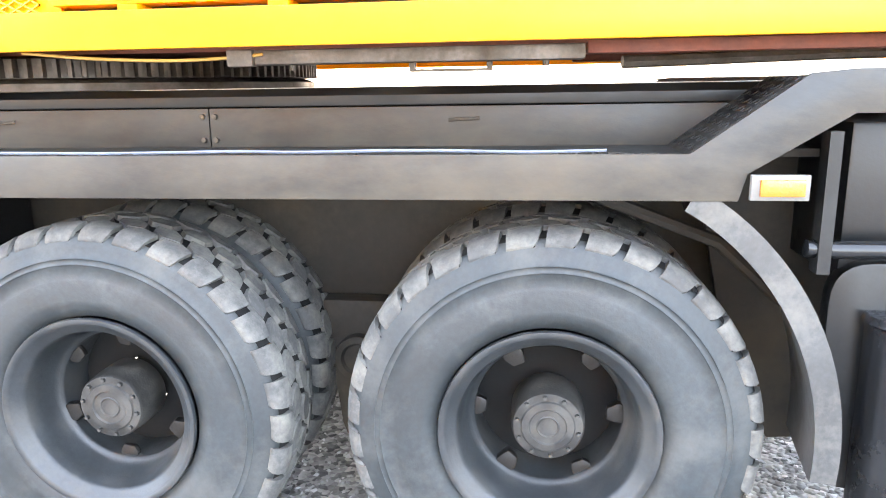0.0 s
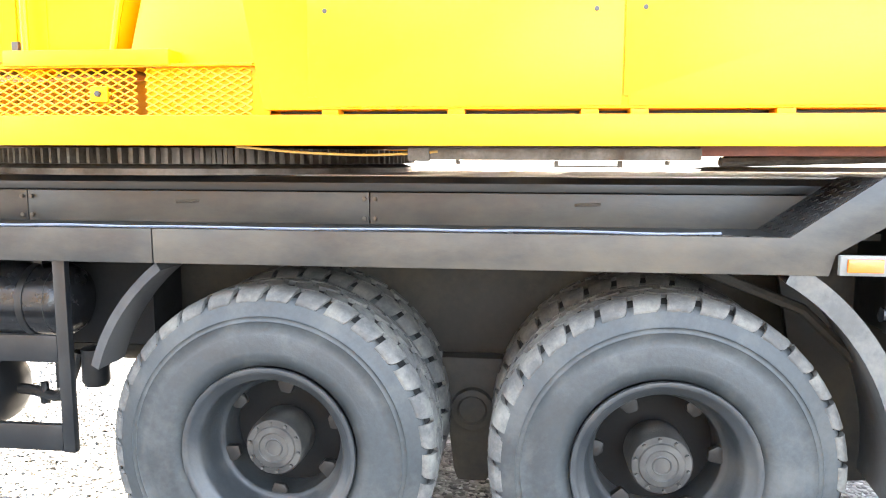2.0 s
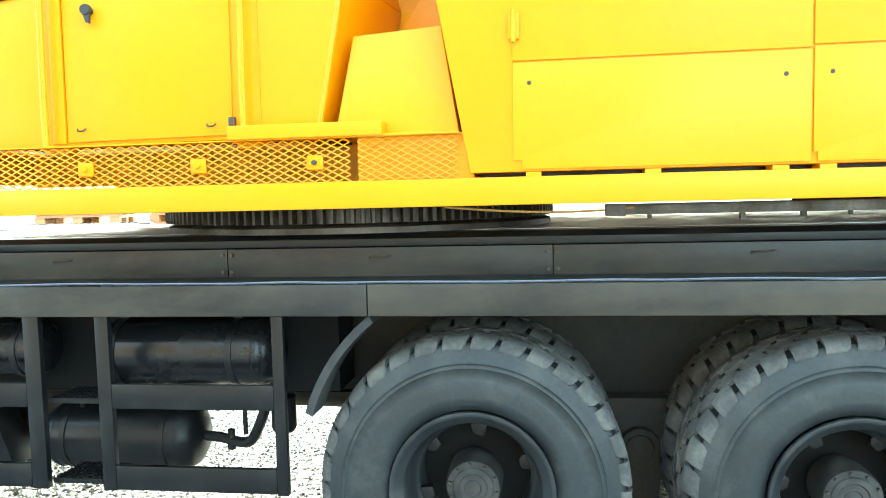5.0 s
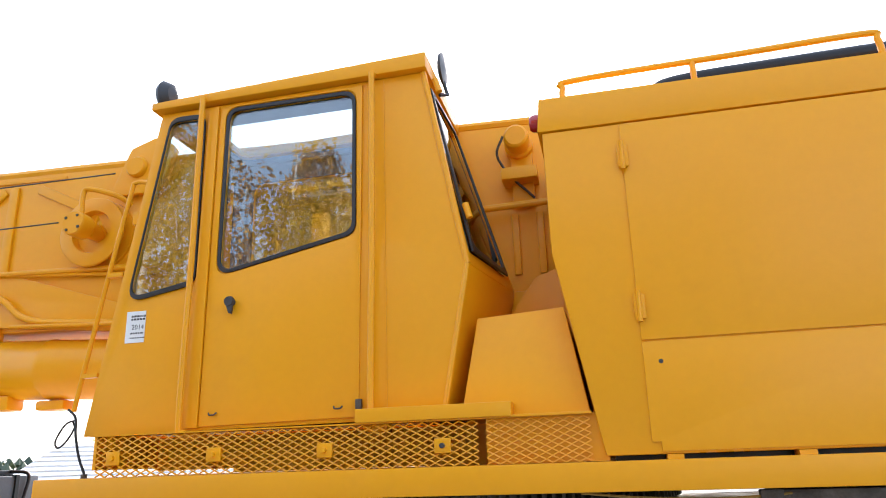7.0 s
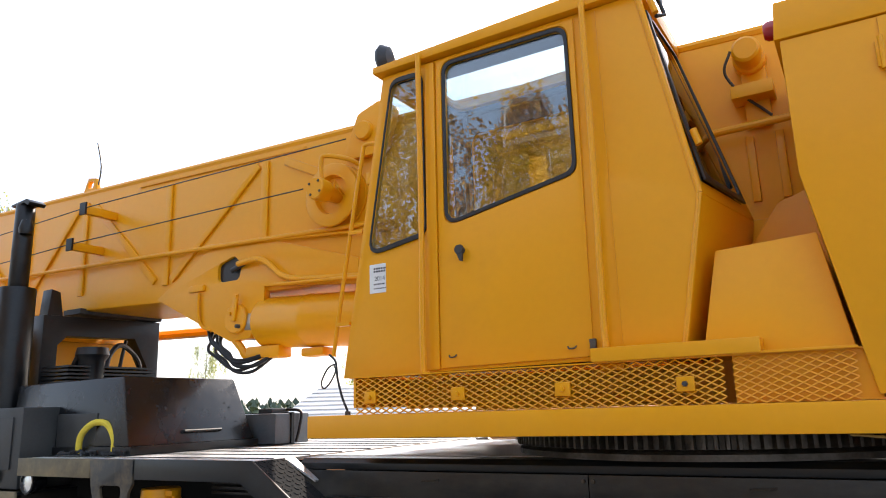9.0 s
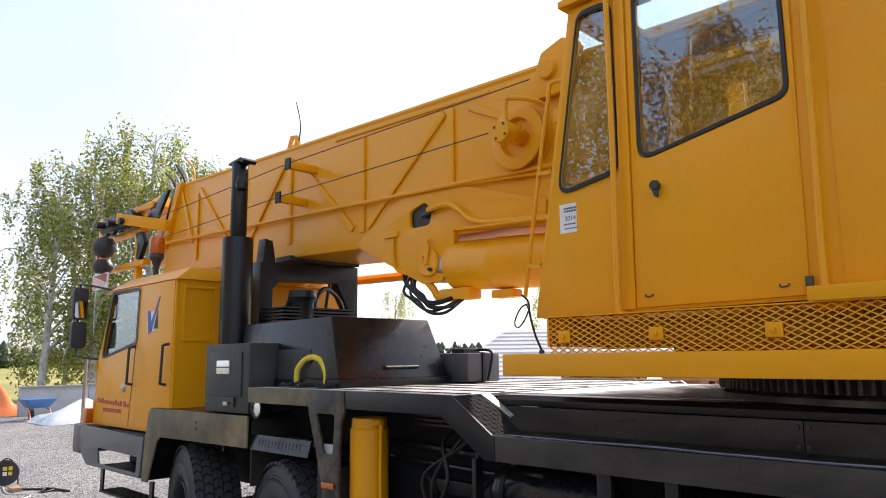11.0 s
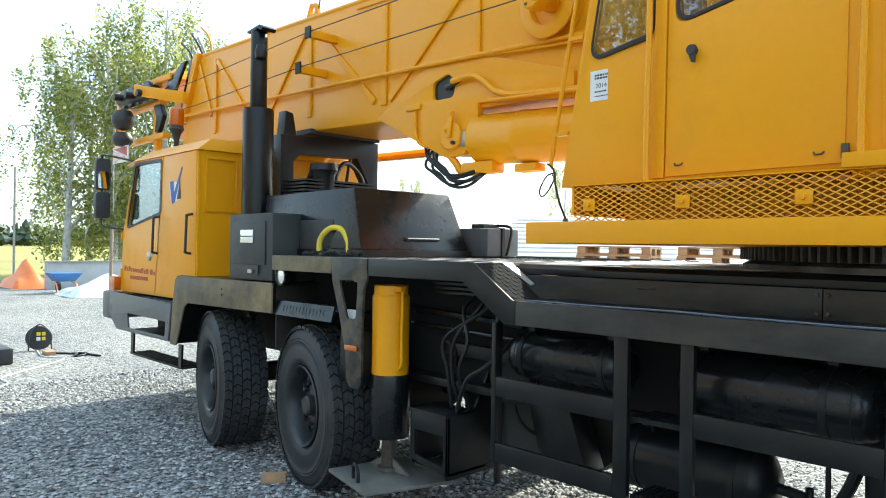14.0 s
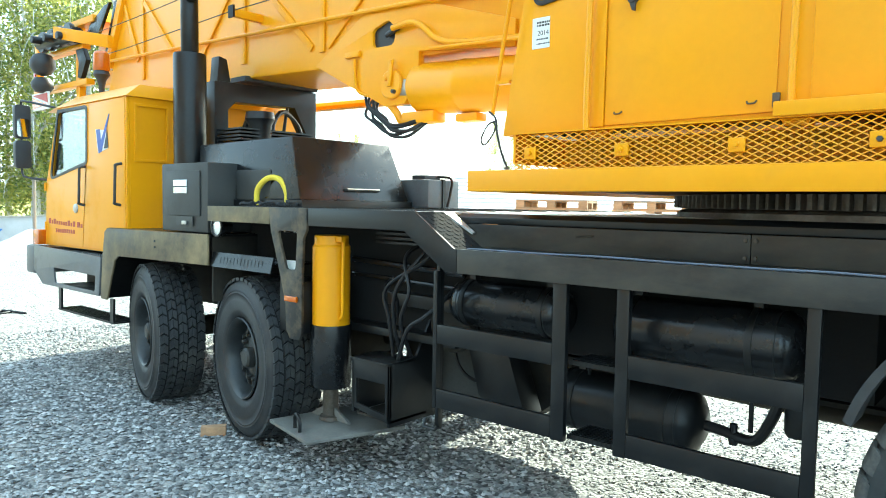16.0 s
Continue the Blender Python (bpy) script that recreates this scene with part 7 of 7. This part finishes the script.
single("cable", Geo().tube(smooth_path([(-13.9, 3.0, 0.012), (-13.2, 2.9, 0.012), (-12.8, 3.1, 0.012), (-12.3, 2.7, 0.012), (-11.6, 2.0, 0.012), (-11.0, 1.9, 0.012), (-10.0, 1.0, 0.012)], 8), 0.009, 6), WHITE, "pale cable lying across the gravel", "cable")
single("cable", Geo().tube(smooth_path([(-13.5, 3.05, 0.012), (-13.2, 3.35, 0.012), (-13.0, 3.5, 0.02), (-12.9, 3.3, 0.012), (-13.1, 3.4, 0.03), (-12.7, 3.6, 0.012)], 8), 0.02, 6), HOSE, "dark cable bunched on the gravel", "cable")
single("tool_case", Geo().box(-13.5, -12.7, 2.0, 2.38, 0.003, 0.24), DARKPLASTIC, "dark tool case on the gravel", "case", bevel=0.03)
single("plank_piece", Geo().box(-13.55, -13.3, 2.98, 3.12, 0.003, 0.06), BLOCKWOOD, "small brown wood piece", "wood block", bevel=0.005)

# wheelbarrow
wb = thing("wheelbarrow", (-28.3, 7.5, 0), "blue wheelbarrow with an orange frame", "wheelbarrow")
part("tub", Geo().hexa([(-28.6, 7.2, 0.42), (-28.0, 7.2, 0.42), (-28.0, 7.8, 0.42), (-28.6, 7.8, 0.42)], [(-28.8, 7.0, 0.72), (-27.8, 7.0, 0.72), (-27.8, 8.0, 0.72), (-28.8, 8.0, 0.72)]), BLUETUB, wb, bevel=0.03)
for y in (7.15, 7.8):
    part("frame", Geo().tube([(-28.4, y, 0.40), (-27.9, y, 0.36), (-27.6, y, 0.0)], 0.025, 8), ORANGE, wb)
part("wheel", Geo().revolve([(0.1, 7.45), (0.19, 7.45), (0.2, 7.5), (0.19, 7.55), (0.1, 7.55)], (-28.9, 0, 0.2), "y", 24), RUBBER_F, wb)

# low pale wall with coping, orange tarp at its end, plastic heap
lw = thing("low_wall", (-31.0, 12.0, 0), "long low pale grey wall with a dark coping", "wall")
for k in range(5):
    y = 7.6 + 2.4 * k
    part("wall_panel", Geo().box(-31.0, -30.7, y, y + 2.38, 0.0, 1.02 + 0.035 * k), CONCRETE, lw, bevel=0.01)
    part("coping", Geo().box(-31.08, -30.62, y, y + 2.38, 1.022 + 0.035 * k, 1.08 + 0.035 * k), GREYSTEEL, lw)


def sheet(name, x0, x1, y0, y1, n, height, mat, label, category):
    """A crumpled sheet over a heap, closed to the ground."""
    g = Geo()
    for i in range(n + 1):
        for j in range(n + 1):
            u, v = i / n, j / n
            e = min(u, 1 - u, v, 1 - v) * 2
            z = height * e**0.5 * (0.75 + 0.5 * noise.noise((u * 3, v * 3, height))) + 0.03 * noise.noise((u * 12, v * 12, 1))
            g.v.append((x0 + (x1 - x0) * u + 0.1 * noise.noise((u * 4, v * 4, 9)), y0 + (y1 - y0) * v, max(0.004, z)))
    for i in range(n):
        for j in range(n):
            a = i * (n + 1) + j
            g.f.append((a, a + 1, a + n + 2, a + n + 1))
    return single(name, g, mat, label, category, smooth=60)


sheet("plastic_sheet", -27.6, -25.4, 7.0, 10.0, 18, 0.75, PLASTIC, "heap under crumpled translucent plastic sheet", "plastic sheet")
sheet("orange_tarp", -33.4, -31.2, 6.6, 8.0, 12, 1.15, ORANGE, "orange tarpaulin over a heap", "tarpaulin")
single("yard_pole", Geo().tube([(-37.7, 8.1, 0), (-37.7, 8.1, 5.2)], [0.06, 0.04], 8), GREYSTEEL, "thin grey pole at the field edge", "pole")

# pale-roofed shed
shed = thing("shed", (-12.0, 15.0, 0), "low shed with a pale ribbed sheet roof", "shed")
sx, sy = Vector((0.74, 0.67, 0)), Vector((-0.67, 0.74, 0))
so = Vector((-13.3, 12.0, 0))


def sp(u, v, z):
    return tuple(so + sx * u + sy * v + Vector((0, 0, z)))


part("wall", Geo().hexa([sp(0.3, 0.3, 0), sp(11.7, 0.3, 0), sp(11.7, 6.7, 0), sp(0.3, 6.7, 0)], [sp(0.3, 0.3, 1.36), sp(11.7, 0.3, 1.36), sp(11.7, 6.7, 1.36), sp(0.3, 6.7, 1.36)]), TIMBERWALL, shed)
g = Geo().add([sp(0, 0, 1.38), sp(12, 0, 1.38), sp(12, 7, 1.38), sp(0, 7, 1.38), sp(1.9, 3.5, 2.75), sp(10.1, 3.5, 2.75)], [(0, 1, 5, 4), (1, 2, 5), (2, 3, 4, 5), (3, 0, 4), (3, 2, 1, 0)])
rf = part("roof", g, ROOFM, shed, "pale ribbed sheet roof", smooth=0)
for k in range(12):
    t0 = k / 12
    g = Geo()
    a, b = Vector(sp(1.9 * t0, 3.5 * t0, 1.392 + 1.37 * t0)), Vector(sp(12 - 1.9 * t0, 3.5 * t0, 1.392 + 1.37 * t0))
    n = Vector((0, 0, 0.012))
    w = sy * 0.025
    g.hexa([tuple(a), tuple(b), tuple(b + w), tuple(a + w)], [tuple(a + n), tuple(b + n), tuple(b + w + n), tuple(a + w + n)])
    part("roof_course", g, ROOFM, rf)

# pallets beyond the crane
def pallet():
    p = thing("pallet", (0, 0, 0), "raw wooden pallet in a tall stack", "pallet", "stacked pallets")
    for k in range(7):
        part("deck_board", Geo().box(-0.6, 0.6, -0.4 + 0.117 * k, -0.31 + 0.117 * k, 0.122, 0.144), WOOD, p)
    for y in (-0.4, -0.05, 0.31):
        part("runner", Geo().box(-0.6, 0.6, y, y + 0.09, 0.0, 0.022), WOOD, p)
        for x in (-0.6, -0.07, 0.46):
            part("block", Geo().box(x, x + 0.14, y, y + 0.09, 0.022, 0.10), WOOD, p)
    for x in (-0.6, -0.07, 0.46):
        part("cross_board", Geo().box(x, x + 0.14, -0.4, 0.4, 0.100, 0.122), WOOD, p)
    return p


first = pallet()
rnd = random.Random(6)
once = True
for px, py, n in ((-7.25, 10.0, 13), (-5.75, 10.6, 13), (-4.3, 10.4, 12)):
    for k in range(n):
        m = pose(px + rnd.uniform(-0.03, 0.03), py + rnd.uniform(-0.03, 0.03), 0.1445 * k + 0.002, 0, 0, 14 + rnd.uniform(-3, 3))
        if once:
            first.matrix_basis = m
            once = False
        else:
            copy_thing(first, m)

# ---- trees ----
def birch(name, seed, h, spread, leaves, mat, leaf=0.095, label="tall birch with fine hanging autumn-green foliage"):
    rnd = random.Random(seed)
    tree = thing(name, (0, 0, 0), label, "tree", "birches round the yard")
    wood = Geo()
    lean = rnd.uniform(-0.03, 0.03)
    trunk = [(lean * h * t * t, 0.02 * h * math.sin(3 * t + seed), h * t) for t in np.linspace(0, 0.97, 10).tolist()]
    wood.tube(trunk, [0.017 * h * (1 - 0.93 * t) + 0.01 for t in np.linspace(0, 1, 10).tolist()], 8)
    tips, limbs = [], []
    nl = 26
    for k in range(nl):
        t = 0.12 + 0.84 * (k + rnd.random()) / nl
        i = min(8, int(t / 0.97 * 9))
        b = Vector(trunk[i]).lerp(Vector(trunk[i + 1]), min(1, t / 0.97 * 9 - i))
        a = rnd.uniform(0, 2 * math.pi)
        reach = spread * (0.35 + 0.65 * math.sin(math.pi * min(1, (t - 0.02) * 1.0))) * rnd.uniform(0.55, 1.1)
        d = Vector((math.cos(a), math.sin(a), 0))
        pts = [b, b + d * reach * 0.4 + Vector((0, 0, reach * 0.45)), b + d * reach * 0.8 + Vector((0, 0, reach * 0.55)), b + d * reach + Vector((0, 0, reach * 0.25)), b + d * reach * 1.08 + Vector((0, 0, -reach * 0.25))]
        pts = smooth_path(pts, 3)
        r0 = 0.006 * h * (1 - t) + 0.02
        limb = Geo().tube(pts, [r0 * (1 - 0.85 * q / (len(pts) - 1)) for q in range(len(pts))], 5)
        limbs.append(limb)
        tips += [(p, reach) for p in pts[3:]]
    part("trunk", wood, BARK, tree, "white birch trunk with dark scars")
    for limb in limbs:
        part("limb", limb, BARK, tree)
    n = leaves
    rs = np.random.RandomState(seed)
    pick = rs.randint(0, len(tips), n // 14)
    base = np.array([tips[i][0][:] for i in pick])
    base += rs.normal(0, 0.32, base.shape)
    # each sprig hangs down, its leaves strung along it
    drop = rs.uniform(0.3, 1.5, len(base)) * spread * 0.38
    c = np.repeat(base, 14, 0)
    f = np.tile(np.linspace(0, 1, 14).tolist(), len(base))
    c[:, 2] -= f * np.repeat(drop, 14)
    c += rs.normal(0, 0.09, c.shape)
    u = rs.normal(0, 1, c.shape)
    u /= np.linalg.norm(u, axis=1, keepdims=True)
    w = np.cross(u, rs.normal(0, 1, c.shape))
    w /= np.linalg.norm(w, axis=1, keepdims=True)
    s = (leaf * rs.uniform(0.6, 1.25, len(c)))[:, None]
    v = np.stack([c - u * s, c + w * s * 0.55, c + u * s, c - w * s * 0.55], 1).reshape(-1, 3)
    me = bpy.data.meshes.new("crown")
    me.from_pydata(v.tolist(), [], np.arange(len(v)).reshape(-1, 4).tolist())
    me.materials.append(mat)
    crown = new("crown", me)
    crown.parent = tree
    tagged(crown, "many small birch leaves on drooping sprigs")
    return tree


def plant(first, spots):
    for k, (x, y, turn, s) in enumerate(spots):
        m = pose(x, y, 0, 0, 0, turn)
        t = first if k == 0 else copy_thing(first, m)
        t.matrix_basis = m @ Matrix.Scale(s, 4)


plant(birch("birch", 1, 12.5, 3.0, 7800, LEAF_G), [(-40.0, 13.0, 0, 1.12), (-38.0, 18.8, 140, 1.06), (-52, 30, 40, 0.75)])
plant(birch("birch", 2, 13.0, 2.8, 7800, LEAF_G), [(-39.2, 15.6, 20, 1.14), (-41.0, 11.4, 200, 0.95), (-17.5, 22.2, 100, 0.40), (-37, 31.5, 10, 0.5)])
plant(birch("birch", 3, 10.0, 3.0, 7500, LEAF_G), [(-41.5, 14.2, 90, 1.3), (-43, 13.0, 260, 1.05), (-39.5, 17.2, 30, 1.27)])
plant(birch("birch", 7, 12.0, 3.2, 14000, LEAF_Y, label="tall golden birch behind the yard"), [(-6.0, -15.0, 0, 0.92), (-11.0, -16.5, 80, 1.12), (1.5, -17.0, 150, 1.0), (-8.4, -13.9, 220, 0.85), (-15.5, -15, 40, 1.2), (-1.8, -22, 10, 1.1), (-20, -18, 190, 1.3)])

# far woods, one band of many small crowns
g = Geo()
rnd = random.Random(77)
for k in range(900):
    a = radians(rnd.uniform(18, 100))
    d = rnd.uniform(280, 420)
    x, y = -d * math.sin(a), d * math.cos(a) - 5
    h, r = rnd.uniform(4, 9), rnd.uniform(1.8, 3.6)
    for t in range(3):
        zm, rr = h * (0.3 + 0.24 * t), r * (1 - 0.22 * t)
        ox, oy = rnd.uniform(-1.2, 1.2), rnd.uniform(-1.2, 1.2)
        ring = [(x + ox + rr * rnd.uniform(0.7, 1.2) * math.cos(q), y + oy + rr * rnd.uniform(0.7, 1.2) * math.sin(q), zm + rnd.uniform(-0.9, 0.9)) for q in np.linspace(0, 2 * math.pi, 8).tolist()[:-1]]
        g.add([*ring, (x + ox, y + oy, zm + 0.32 * h * rnd.uniform(0.7, 1.1)), (x + ox, y + oy, max(0.0, zm - 0.3 * h))], [(i, (i + 1) % 7, 7) for i in range(7)] + [((i + 1) % 7, i, 8) for i in range(7)])
tagged(part("far_woods", g, PINE, None, "dark band of far woods", smooth=0), "", "woods", kind="stuff")

# ---- loose gravel on the near ground ----
rs = np.random.RandomState(9)
n = 60000
gx = rs.uniform(-11.0, 2.6, n)
gy = rs.uniform(0.9, 8.5, n)
keep = (gy < 5.6) | (rs.rand(n) < 0.6)
gx, gy = gx[keep], gy[keep]
n = len(gx)
size = rs.uniform(0.010, 0.026, n) * np.where(gx > -3.2, 0.6, 1.0)
corner = np.array([(1, 0, 0), (0, 1, 0), (-1, 0, 0), (0, -1, 0), (0, 0, 1), (0, 0, -0.6)], float)
v = corner[None] * size[:, None, None] * rs.uniform(0.6, 1.35, (n, 6, 1))
v += rs.normal(0, 0.003, v.shape)
turn = rs.uniform(0, 2 * math.pi, n)
ct, stn = np.cos(turn)[:, None], np.sin(turn)[:, None]
v = np.stack([v[..., 0] * ct - v[..., 1] * stn, v[..., 0] * stn + v[..., 1] * ct, v[..., 2] * 0.55], -1)
v += np.stack([gx, gy, size * 0.35], -1)[:, None]
face = np.array([(0, 1, 4), (1, 2, 4), (2, 3, 4), (3, 0, 4), (1, 0, 5), (2, 1, 5), (3, 2, 5), (0, 3, 5)])
faces = (face[None] + 6 * np.arange(n)[:, None, None]).reshape(-1, 3)
me = bpy.data.meshes.new("loose_gravel")
me.from_pydata(v.reshape(-1, 3).tolist(), [], faces.tolist())
me.materials.append(STONE)
tagged(new("loose_gravel", me), "loose grey crushed stones", "gravel", kind="stuff")
